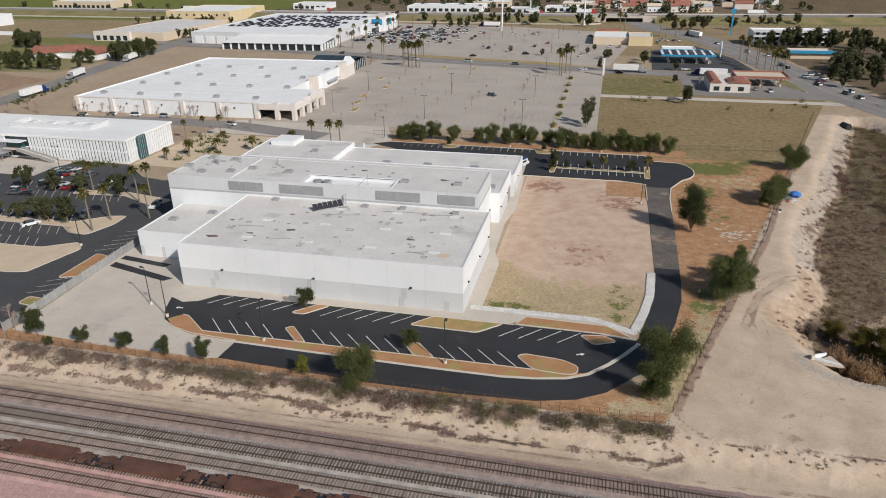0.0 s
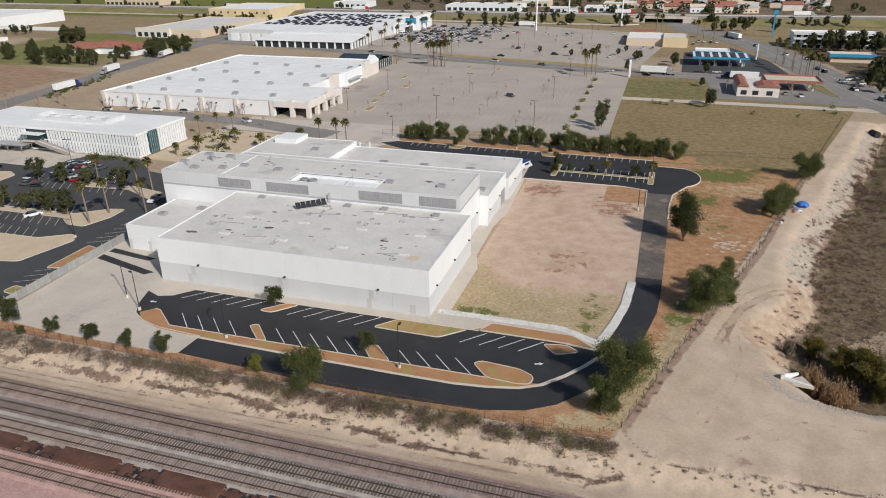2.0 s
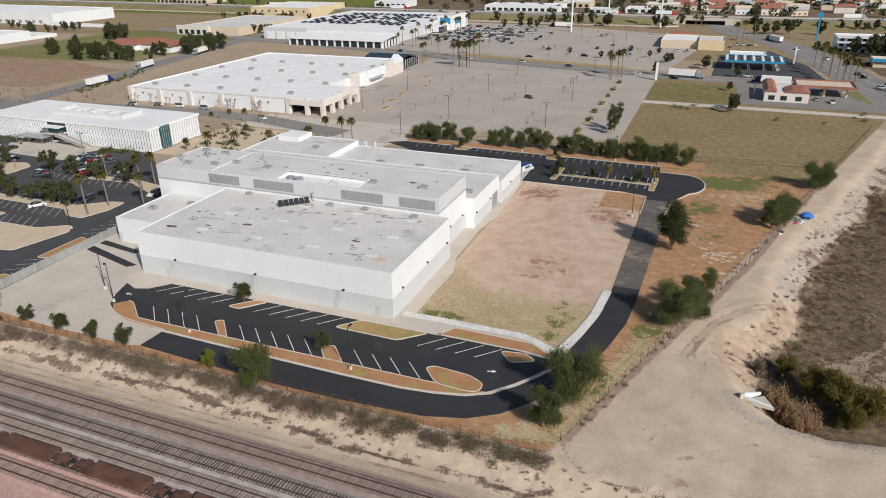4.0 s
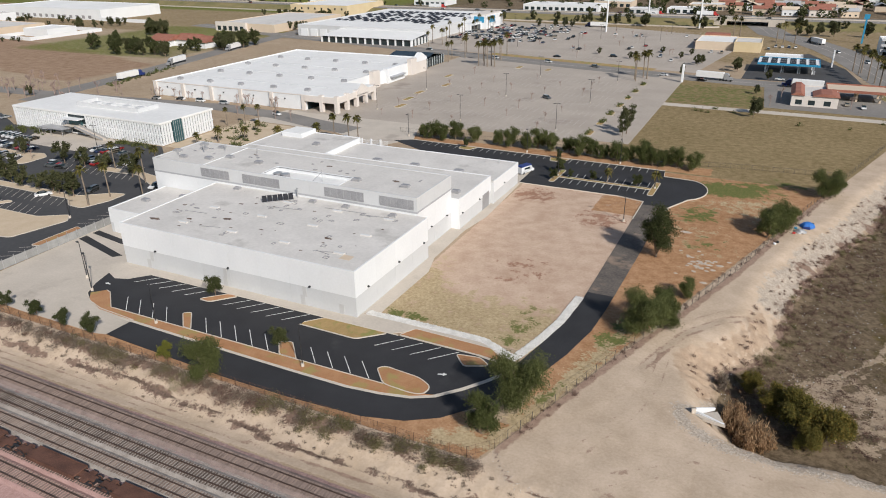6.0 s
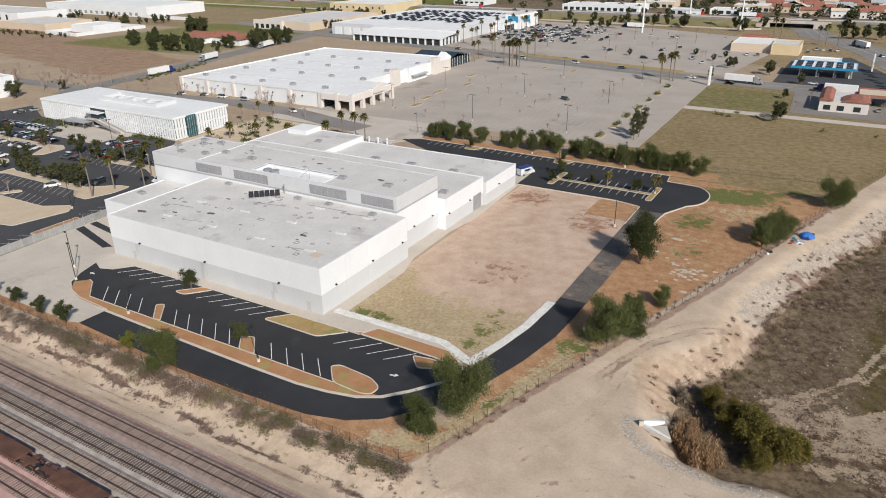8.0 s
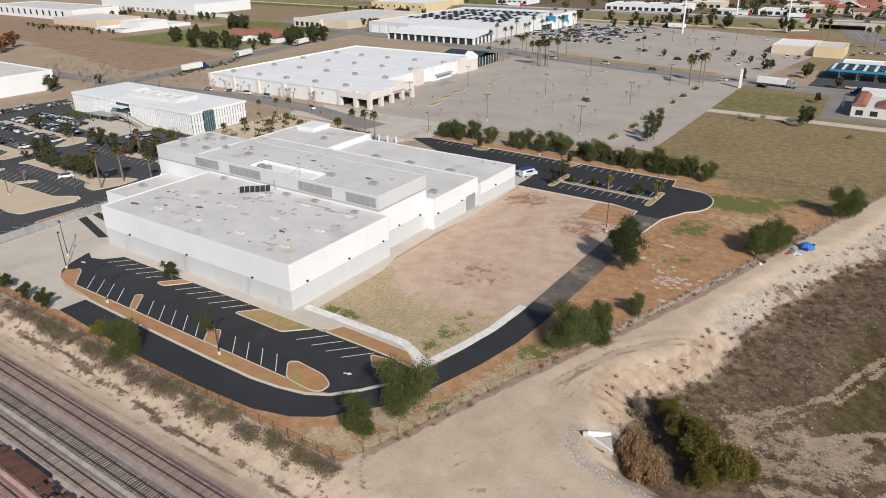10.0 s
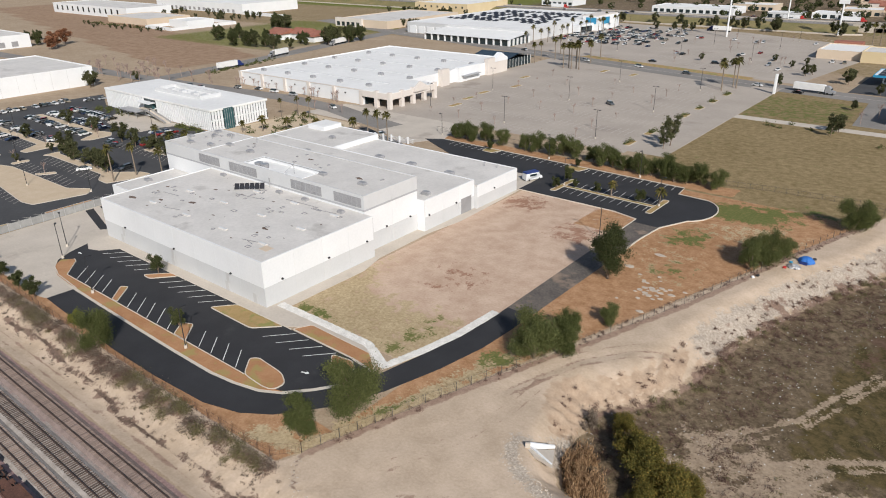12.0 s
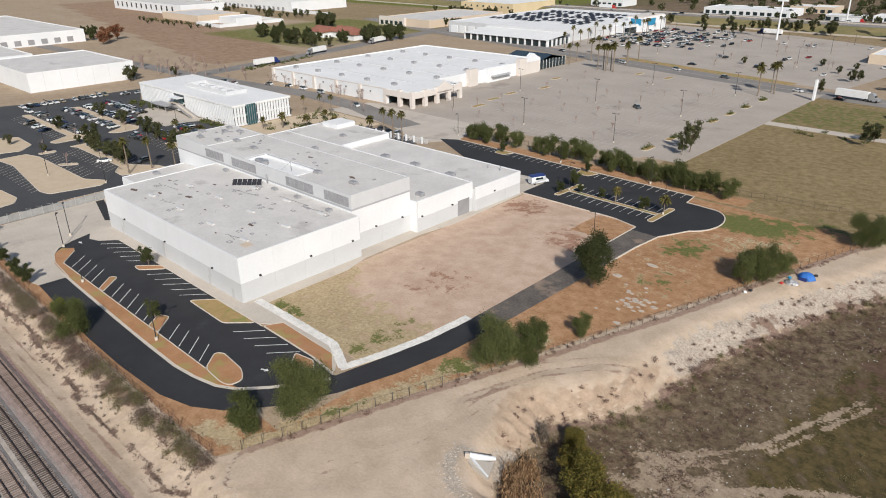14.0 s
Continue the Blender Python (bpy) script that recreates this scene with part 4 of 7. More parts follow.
for x, y, r in ((-41.4, 11.9, 0.9), (-14.0, 11.8, 0.75), (-56.8, 5.3, 1.0), (-49.2, 8.5, 0.6), (-45, 21, 0.5), (-57, 15, 0.5), (-30, 10, 0.4), (-26, 24, 0.4)):
    stain(x, y, 9.72, r)
for x, y, r in ((-13, 40, 0.9), (-35, 44, 0.7), (-60, 45, 0.5)):
    stain(x, y, 13.82, r)
tagged(part("roof_sheet", bx(-6.2, -3.8, 4.2, 6.2, 9.72, 9.75), "beige"), "square tan board lying on the roof", "board")
random.seed(19)
def open_curb(x, y, z, w, d, turn):
    o = thing("roof_curb", "small open rectangular curb on the roof", "roof curb", "roof curbs", (x, y, z), turn)
    for v in ((-w, w, -d, -d + 0.09), (-w, w, d - 0.09, d), (-w, -w + 0.09, -d + 0.09, d - 0.09), (w - 0.09, w, -d + 0.09, d - 0.09)):
        part("edge", bx(*v, 0, 0.14), "louvre", o)


for k in range(30):
    open_curb(random.uniform(-59, -3), random.uniform(3, 28), 9.72, random.uniform(0.35, 0.75), random.uniform(0.25, 0.5), random.choice((0, 0, 8, 90)))
for k in range(14):
    open_curb(random.uniform(-80, -6), random.uniform(39.5, 47), 13.82, random.uniform(0.3, 0.6), random.uniform(0.2, 0.45), random.choice((0, 0, 90)))
for k in range(22):
    x, y = random.uniform(-58, -4), random.uniform(2.5, 29)
    stain(x, y, 9.722, random.uniform(0.12, 0.35))
for x, y, h in ((-74.5, 41, 2.2), (-70, 44.5, 1.6), (-79, 36, 1.8), (-60, 46, 1.2), (-8.5, 86, 1.0), (-4.5, 86.5, 1.2), (-35.2, 30.2, 2.4)):
    p = thing("roof_pipe", "upright vent pipe on the roof", "pipe", "roof pipes", (x, y, 13.82 if y < 49 and y > 31 else (6.42 if y > 70 else 9.72)))
    part("stack", cyl(bmesh.new(), 0, 0, 0, h, 0.12, 0.12, 8), "steel", p)
    part("cap", cyl(bmesh.new(), 0, 0, h, h + 0.15, 0.22, 0.1, 8), "louvre", p)
# pipes and cable runs on the front roof
for i, (x0, y0, x1, y1) in enumerate(((-13, 5.2, -6, 6.8), (-12.5, 5.6, -9, 4.9), (-54, 12, -48, 12.6), (-38, 22, -30, 23.2), (-25, 26.8, -14, 27.4), (-15, 26, -8, 27.3), (-44, 6, -39, 7.2))):
    bm = tube(bmesh.new(), (x0, y0, 9.80), (x1, y1, 9.80), 0.07, 0.07)
    tagged(part("roof_pipe", bm, "louvre"), "thin grey pipe run lying on the roof", "pipe", "roof pipes")

array = thing("solar_array", "row of tilted dark solar panels on a rack", "solar panel", at=(-38.2, 26.4, 9.72), turn=42)
for i in range(6):
    bm = bx(-0.55, 0.55, -0.9, 0.9, -0.03, 0.03)
    bm.transform(pose(-3.2 + i * 1.25, 0, 0.85, 38))
    part("panel", bm, "panel", array)
    part("leg", bx(-3.2 + i * 1.25 - 0.03, -3.2 + i * 1.25 + 0.03, 0.6, 0.66, 0, 1.35), "steel", array)
part("rail", bx(-3.9, 3.7, -0.62, -0.56, 0.1, 0.28), "steel", array)
for x in (-43.6, -41.2):
    t = thing("roof_tank", "round grey rooftop fan drum in the plant well", "roof fan", "roof fans", (x, 33.8, 12.95))
    part("drum", cyl(bmesh.new(), 0, 0, 0, 1.0, 1.1, 1.1, 16), "louvre", t)
    part("lid", cyl(bmesh.new(), 0, 0, 1.0, 1.12, 1.15, 0.9, 16), "steel", t)
mast = thing("roof_mast", "thin roof pipe mast with a stay", "mast", at=(-31.0, 35, 12.95))
part("pole", cyl(bmesh.new(), 0, 0, 0, 3.0, 0.07, 0.05, 6), "steel", mast)
part("stay", tube(bmesh.new(), (0, 0, 2.4), (-2.2, -1.8, 0.0), 0.05, 0.05), "louvre", mast)


# ---- railway ----
def track(y, bed_m, tie_m, label, name="railway_track"):
    tr = thing(name, label, "railway track", "railway tracks", (0, y, -1.82), -0.35)
    bm = bmesh.new()
    pts = [(-1.9, 0), (-1.35, 0.27), (1.35, 0.27), (1.9, 0)]
    a, b = [bm.verts.new((-260, u, w)) for u, w in pts], [bm.verts.new((200, u, w)) for u, w in pts]
    for i in range(3):
        bm.faces.new((a[i], b[i], b[i + 1], a[i + 1]))
    bmesh.ops.recalc_face_normals(bm, faces=bm.faces[:])
    if bm.faces[1 if len(bm.faces) > 1 else 0].normal.z < 0:
        bmesh.ops.reverse_faces(bm, faces=bm.faces[:])
    part("ballast_bed", bm, bed_m, tr)
    for s in (-0.75, 0.75):
        bm = bmesh.new()
        box(bm, -260, 200, s - 0.075, s + 0.075, 0.36, 0.39)
        box(bm, -260, 200, s - 0.02, s + 0.02, 0.39, 0.50)
        box(bm, -260, 200, s - 0.04, s + 0.04, 0.50, 0.54)
        part("rail", bm, "rail", tr)
    me = None
    for i in range(-150, 82):
        if me is None:
            first = part("tie", bx(-0.115, 0.115, -1.28, 1.28, 0.2, 0.36), tie_m, tr)
            me = first.data
            first.location = (i * 0.52, random.uniform(-0.05, 0.05), 0)
        else:
            o = new("tie", me)
            o.parent = tr
            o.location = (i * 0.52 + random.uniform(-0.04, 0.04), random.uniform(-0.06, 0.06), random.uniform(-0.015, 0.015))
            o.rotation_euler = (0, 0, random.uniform(-0.02, 0.02))
    bm = bmesh.new()
    for i in list(range(-480, -150)) + list(range(82, 380)):
        box(bm, i * 0.52 - 0.115, i * 0.52 + 0.115, -1.28, 1.28, 0.2, 0.36)
    tagged(part("ties", bm, tie_m, tr), kind="stuff")
    return tr


for ty, bed_m, tie_m in ((-40.4, "pink_ballast", "tan_tie"), (-44.7, "ballast", "tie"), (-48.4, "ballast", "tan_tie"), (-52.2, "pink_gravel", "tie"), (-55.8, "pink_gravel", "tan_tie")):
    track(ty, bed_m, tie_m, "railway track with dark ties on grey ballast" if tie_m == "tie" else "railway track with tan weathered ties")


def flat_car():
    c = thing("flat_car", "rusty brown skeleton container flat car on the track", "flat car", "flat cars", (0, -52.4, -1.28), -0.35)
    part("deck", soft(bx(-5.0, 5.0, -1.15, 1.15, 0.85, 1.05), 0.03), "rust", c)
    part("spine", bx(-8.0, 8.0, -0.45, 0.45, 0.45, 0.85), "rust", c)
    for s in (-1.2, 1.12):
        part("side_sill", bx(-5.0, 5.0, s, s + 0.08, 0.45, 1.15), "rust", c)
    for e in (-1, 1):
        part("end_frame", soft(bx(e * 6.6 - 0.5, e * 6.6 + 0.5, -1.15, 1.15, 0.6, 0.8), 0.03), "rust", c)
        part("coupler", bx(e * 8.2 - 0.5, e * 8.2 + 0.5, -0.15, 0.15, 0.5, 0.8), "black", c)
        b = part("bogie", bx(e * 7.0 - 1.2, e * 7.0 + 1.2, -1.05, 1.05, 0.35, 0.6), "black", c)
        for dx in (-0.85, 0.85):
            for dy in (-0.82, 0.72):
                bm = cyl(bmesh.new(), 0, 0, 0, 0.12, 0.42, 0.42, 12)
                bm.transform(pose(e * 7.0 + dx, dy, 0.42, -90))
                part("wheel", bm, "rust", b)
        part("brace", tube(bmesh.new(), (e * 5.4, -1.1, 1.0), (e * 6.3, -1.1, 1.5), 0.06, 0.06), "black", c)
    return c


fc = flat_car()
for i in range(-9, 3):
    if i == 0:
        continue
    copy_thing(fc, pose(i * 17.4, -52.4 - 17.4 * i * math.sin(radians(0.35)), -1.28, 0, 0, -0.35))


# ---- trees ----
def leaf_cloud(spots, size, droop=0.3, stretch=2.0):
    """Leaf quads as vertex and face lists."""
    verts, faces = [], []
    for x, y, z in spots:
        s = size * random.uniform(0.6, 1.3)
        u = Vector((random.gauss(0, 1), random.gauss(0, 1), random.gauss(0, 0.7) - droop)).normalized() * s * stretch * 0.5
        w = Vector((random.gauss(0, 1), random.gauss(0, 1), random.gauss(0, 1)))
        w = w.cross(u)
        w = w.normalized() * s * 0.5 if w.length > 1e-5 else Vector((s, 0, 0))
        c = Vector((x, y, z))
        k = len(verts)
        verts += [tuple(c - u - w * 0.5), tuple(c - w * 0.1 + w), tuple(c + u + w * 0.4), tuple(c - w)]
        faces.append((k, k + 1, k + 2, k + 3))
    return verts, faces


def crown_mesh(name, spots, size, material, droop=0.3, stretch=2.0):
    v, f = leaf_cloud(spots, size, droop, stretch)
    me = bpy.data.meshes.new(name)
    me.from_pydata(v, [], f)
    me.materials.append(M[material])
    return me


def tree(name, label, h, spread_r, material, at, leaves=3600, size=0.28, clumps=34, base=0.22, droop=0.4, hang=0.0, group="trees", lean=0.0, seed=1, trunk_r=0.2):
    """A trunk with limbs that carry clumps of small leaves; hang: metres by which the clumps trail down."""
    random.seed(seed)
    t = thing(name, label, "tree", group, at, random.uniform(0, 360))
    lobes, cen = [], []
    zc, half = h * (base + 1) / 2, h * (1 - base) / 2
    count = max(8, clumps // 4)
    for i in range(count):
        a, e = 2.4 * i + random.uniform(-0.4, 0.4), math.asin(-0.85 + 1.8 * ((i * 0.7549 + 0.3) % 1))
        r = spread_r * random.uniform(0.50, 0.74)
        lobes.append((r * math.cos(e) * math.cos(a), r * math.cos(e) * math.sin(a), zc + half * 0.70 * math.sin(e), spread_r * random.uniform(0.28, 0.42)))
    lobes[::4] = [(x * 0.35, y * 0.35, zc + (z - zc) * 0.4, spread_r * 0.62) for x, y, z, _ in lobes[::4]]
    for i in range(clumps):
        x, y, z, lr = lobes[i % count]
        v = Vector((random.gauss(0, 1), random.gauss(0, 1), random.gauss(0.1, 0.9))).normalized() * lr * random.uniform(0.3, 1.0)
        cen.append((x + v.x, y + v.y, min(h * 0.99, z + v.z * half / spread_r)))
    bm = bmesh.new()
    fork = (lean, 0, h * base * 0.9)
    tube(bm, (0, 0, -0.3), fork, trunk_r, trunk_r * 0.75, 7)
    for c in cen[::3]:
        mid = (c[0] * 0.45 + lean, c[1] * 0.45, fork[2] + (c[2] - fork[2]) * 0.6)
        tube(bm, fork, mid, trunk_r * 0.5, trunk_r * 0.28, 5)
        tube(bm, mid, c, trunk_r * 0.28, trunk_r * 0.08, 4)
    part("trunk", bm, "bark", t)
    spots = []
    per = leaves // clumps
    for x, y, z in cen:
        rr = spread_r * random.uniform(0.20, 0.34)
        for _ in range(per):
            v = Vector((random.gauss(0, 0.5), random.gauss(0, 0.5), random.gauss(0, 0.42))) * rr
            spots.append((x + v.x, y + v.y, max(0.25, z + v.z - hang * random.random() ** 2)))
    o = new("crown", crown_mesh("crown", spots, size, material, droop))
    o.parent = t
    return t


def place(tr, spots, zfun=None):
    """Copies of a tree: x, y, scale, turn."""
    for x, y, s, a in spots:
        c = copy_thing(tr, pose(x, y, (zfun or hz)(x, y) - 0.02, 0, 0, a))
        c.scale = (s, s, s * (0.94 + 0.12 * ((x * 7.3 + y * 3.1) % 1)))


def zero(x, y):
    return 0.0


PEPPER, YOUNG = "spreading green pepper tree with drooping foliage", "small young round street tree"
pa = tree("pepper_tree", PEPPER, 10.0, 4.9, "leaf_pepper", (37.8, -13.2, 0), 25000, 0.14, 74, 0.05, 1.2, 1.2, "pepper trees", 0.2, 3, 0.28)
pb = tree("pepper_tree", PEPPER, 7.2, 3.1, "leaf_pepper", (35.2, -21.6, 0), 13000, 0.13, 54, 0.1, 1.2, 0.9, "pepper trees", 0.4, 5, 0.22)
pc = tree("pepper_tree", "tall weeping pepper tree beside the rusty fence", 8.6, 3.7, "leaf_pepper", (-12.3, -27.6, -0.1), 17000, 0.13, 60, 0.08, 2.0, 1.8, "pepper trees", 0.1, 7, 0.22)
ns = tree("ash_tree", "tall dense dark green tree beside the service road", 13.2, 4.3, "leaf_dark", (47.4, 52.5, 0), 21000, 0.17, 84, 0.06, 0.3, 0.4, "trees", 0.0, 11, 0.3)
yg = tree("young_tree", YOUNG + " with a dark crown", 5.4, 1.9, "leaf_dark", (-31.3, -4.6, 0.1), 6000, 0.13, 30, 0.16, 0.3, 0.2, "young trees", 0.0, 13, 0.08)
yy = tree("young_tree", "small young tree with yellow-green leaves", 3.8, 1.6, "leaf_yellow", (-22.7, -26.6, 0), 3800, 0.12, 24, 0.2, 0.3, 0.2, "young trees", 0.0, 17, 0.07)
place(pa, [(51.2, 16.6, 0.98, 40), (71.6, 79.6, 0.86, 130), (83.0, 111.8, 0.88, 250)])
place(pb, [(53.4, 25.2, 0.9, 20), (54.4, 20.5, 1.05, 200), (56.4, 34.8, 0.66, 150), (69.5, 75.0, 0.95, 10), (74.2, 84.0, 0.85, 80), (85.5, 114.5, 0.9, 300)])
place(yg, [(-6.6, -15.0, 0.95, 80), (-41.4, -26.3, 0.98, 20), (-49.3, -26.3, 0.8, 200), (-57.5, -25.8, 0.85, 100), (-66.5, -25.9, 0.78, 310), (-77.0, -25.2, 1.25, 60), (-72, -28.0, 0.5, 90)])
# the row along the rear lot
row = [(-49.4, 125.2), (-45.5, 126), (-41.5, 125), (-37.5, 128), (-29.5, 126.6), (-20, 125.8), (-15.5, 126.4), (-10, 126.2), (-6, 128.4), (-1, 127), (5, 127.6), (9.5, 125.2), (13.4, 125.4), (17.5, 124.6), (22, 123.8), (26, 124.6), (30.4, 124.2), (34, 123.2), (37.2, 123.8), (41, 124.2), (46.4, 123.4)]
place(pb, [(x, y, 0.80 + 0.34 * ((i * 0.618) % 1), i * 77) for i, (x, y) in enumerate(row)])
place(yg, [(13.5, 100.6, 0.6, 0), (20.6, 100.4, 0.7, 40), (33.5, 100.0, 0.85, 90), (9.3, 104, 1.1, 20), (9.2, 97, 0.75, 70), (4.5, 118.6, 0.7, 10), (-29.5, 119.2, 0.8, 10)])
eu = tree("eucalyptus_tree", "tall sparse grey-green eucalyptus tree", 12, 3.0, "leaf_far", (17.6, 160.5, 0), 3000, 0.3, 34, 0.15, 0.9, 0.8, "trees", 0.3, 23, 0.2)
place(eu, [(17.2, 155.5, 0.7, 100), (58.9, 206, 0.75, 60), (19, 291, 0.6, 10)])

# brush along the railway bank and in the ditch
def brush(name, label, spots_xy, hgt, rad, material, leaves=90, size=0.2, droop=-0.3, stretch=2.2):
    sp = []
    for x, y, z in grounded(spots_xy):
        k = random.uniform(0.5, 1.3)
        for _ in range(int(leaves * k)):
            u = Vector((random.gauss(0, 0.5), random.gauss(0, 0.5), abs(random.gauss(0, 0.5))))
            sp.append((x + u.x * rad * k, y + u.y * rad * k, z + u.z * hgt * k))
    me = crown_mesh(name, sp, size, material, droop, stretch)
    return tagged(new(name, me), label, "shrubs", kind="stuff")


random.seed(31)
def bank_spot(x0, x1):
    return random.uniform(x0, x1), random.triangular(-31.8, -28.1, -28.9)


brush("dry_brush", "grey-brown dry brush on the railway bank", [bank_spot(-90, 38) for _ in range(150)], 1.15, 1.25, "leaf_brush", 230, 0.11)
brush("red_brush", "red-brown withered brush on the railway bank", [bank_spot(-90, 38) for _ in range(60)] + [bank_spot(-14, 4) for _ in range(26)], 0.8, 1.3, "leaf_mauve", 210, 0.11)
brush("green_brush", "low olive-green shrubs on the railway bank", [bank_spot(-45, -14) for _ in range(24)] + [bank_spot(0, 37) for _ in range(46)], 1.2, 1.15, "leaf_olive", 260, 0.11)
brush("bank_weeds", "small scattered weeds on the sandy bank", [(random.uniform(-90, 38), random.uniform(-34.5, -31)) for _ in range(150)] + [(random.uniform(40, 75), -30.6 + random.gauss(0, 0.8)) for _ in range(40)], 0.3, 0.4, "leaf_brush", 40, 0.09)


def on_floor(x0, x1, y0, y1, lo, hi, tries):
    """Scattered spots whose place on the ditch bank lies between lo and hi."""
    X, Y = np.array([(random.uniform(x0, x1), random.uniform(y0, y1)) for _ in range(tries)]).T
    keep = (ditch(X, Y) >= lo) & (ditch(X, Y) <= hi)
    return list(zip(X[keep].tolist(), Y[keep].tolist()))


brush("weeds", "dry brown weeds over the ditch floor", on_floor(66, 190, -6, 185, 0.97, 1.0, 3000)[:1100], 0.3, 0.9, "leaf_olive", 26, 0.12)
brush("floor_weeds", "low red-brown weeds over the ditch floor", [(x, y) for x, y in on_floor(68, 100, 0, 110, 0.9, 1.0, 2200) if x < np.interp(y, [0, 22, 45, 110], [100, 88, 89, 104])][:600], 0.4, 0.8, "leaf_mauve", 40, 0.11)
brush("toe_brush", "red-brown brush along the foot of the bank", on_floor(60, 110, 6, 120, 0.72, 0.99, 900)[:230], 0.75, 0.9, "leaf_mauve", 130, 0.11)
brush("toe_shrubs", "olive shrubs along the foot of the bank", on_floor(60, 110, 2, 120, 0.78, 0.99, 600)[:90], 0.9, 0.8, "leaf_olive", 150, 0.11)
brush("bank_tufts", "dark tufts on the sandy bluff", on_floor(55, 100, 4, 120, 0.2, 0.75, 700)[:95], 0.4, 0.5, "leaf_mauve", 70, 0.10)
brush("far_bank_brush", "thick red-brown brush along the far ditch bank", on_floor(96, 190, 70, 186, 0.5, 1.0, 700)[:260], 1.3, 2.0, "leaf_mauve", 150, 0.2)
brush("far_bank_shrubs", "olive and yellow shrubs along the far ditch bank", on_floor(100, 190, 70, 186, 0.6, 1.0, 400)[:130], 1.6, 2.0, "leaf_olive", 170, 0.2)
brush("fence_weeds", "dry weeds along the levee fence", [(fence_x(y) + random.uniform(-0.4, 1.4), y) for y in (random.uniform(-20, 120) for _ in range(150))], 0.4, 0.5, "leaf_mauve", 45, 0.09)
stones("ditch_litter", [(x, y, z + 0.05, random.triangular(0.03, 0.15, 0.05)) for x, y, z in grounded(on_floor(66, 110, 2, 110, 0.8, 1.0, 2600)) if x < np.interp(y, [0, 30, 60, 110], [112, 92, 96, 110])][:700], "rock", "pale scraps of litter over the ditch floor", "litter")
brush("reeds", "tall dry tan reeds at the ditch edge", [(random.gauss(68.6, 0.8), random.gauss(1.0, 1.4)) for _ in range(26)] + [(random.gauss(71.6, 1.3), random.gauss(-3.2, 1.3)) for _ in range(44)], 2.6, 0.6, "leaf_reed", 170, 0.12, -3.0, 5.0)
brush("dark_reeds", "dark withered reed clump on the bluff", [(random.gauss(66.0, 0.4), random.gauss(10.2, 0.7)) for _ in range(12)], 2.2, 0.5, "leaf_brush", 150, 0.12, -3.0, 4.0)
wa = tree("willow_bush", "dense autumn-tinted willow thicket in the ditch", 7.4, 3.6, "leaf_autumn", (77.6, 3.6, -3.6), 17000, 0.16, 72, 0.03, 0.3, 0.5, "willow thicket", 0, 29, 0.16)
place(wa, [(81.2, 1.6, 0.92, 50), (74.0, 6.6, 0.74, 140), (83.6, 4.0, 0.66, 230), (79.0, -1.0, 0.62, 20), (70.4, 11.6, 0.52, 80), (140, 165, 1.0, 10), (131, 150, 0.8, 70), (148, 172, 1.1, 200), (120, 118, 0.5, 30), (128, 124, 0.6, 100), (152, 158, 1.1, 10), (112, 98, 0.4, 0)])

stones("levee_rubble", [(x, y, z, random.triangular(0.05, 0.24, 0.09)) for x, y, z in grounded(on_floor(60, 120, 36, 140, 0.15, 0.9, 7000)[:1900])], "rubble", "pale rubble stones spread down the levee bank", "rubble")
stones("track_rubble", [(x, y, z, random.uniform(0.05, 0.16)) for x, y, z in grounded(along([(60.5, -3), (62, -7), (65, -9), (70, -10.4), (76.5, -10.6), (83, -9.8), (110, -9.6)], 700, 1.6))] + [(x, y, z, random.uniform(0.06, 0.2)) for x, y, z in grounded(along(YARD_CUT, 260, 0.7))], "rubble", "grey stones along the ditch edge", "rubble")


# ---- streets and far lots ----
def street(name, pts, width, material, label, z=0.03):
    return tagged(part(name, ribbon(bmesh.new(), pts, width, -0.3, z), material), label, "road", kind="structure")


ART = [(30, 640), (44, 560), (57, 497), (76, 470), (93, 425), (104, 385), (113, 338), (123, 278), (134, 228), (148, 190), (170, 150), (210, 95), (300, 10)]
street("road_2", ART, 24, "street", "wide grey arterial street", 0.034)
for off in (-3.5, 3.5):
    tagged(part("lane_line", ribbon(bmesh.new(), [(x + off, y) for x, y in ART], 0.25, 0.0, 0.046), "faded_paint"), "pale painted lane line on the arterial", "lane line", "lane lines", "structure")
EW = [(-420, 400), (-290, 360), (-200, 340), (-101, 316), (-46, 304), (10, 291), (60, 284), (118, 284)]
street("road_3", EW, 17, "street", "grey four-lane street between the lots", 0.038)
tagged(part("lane_line", ribbon(bmesh.new(), EW, 0.3, 0.0, 0.05), "faded_paint"), "pale painted centre line on the street", "lane line", "lane lines", "structure")
street("road_4", [(-252, 112), (-257, 140), (-263, 185), (-273, 235), (-286, 300), (-296, 362), (-315, 480), (-330, 560)], 14, "street", "grey side street", 0.042)
street("road_5", [(-460, 118), (-350, 122), (-260, 127), (-205, 132), (-160, 137), (-122, 134), (-100, 128), (-80, 124)], 11, "street", "grey access road beside the office", 0.046)
street("road_6", [(8, 222), (22, 219), (44, 218.5), (79, 218), (116, 217), (136, 216)], 6, "concrete", "pale concrete lane across the field", 0.03)
street("road_7", [(15, 146), (15, 288)], 13, "asphalt_old", "pale lane beside the empty lot", 0.05)
big_lot = paved("parking_lot_3", [(-126, 143), (8.6, 143), (8.6, 283), (-46, 295), (-118, 311), (-118, 146)], 0.042, "asphalt_old", "huge empty parking lot of pale worn asphalt", "parking lot")
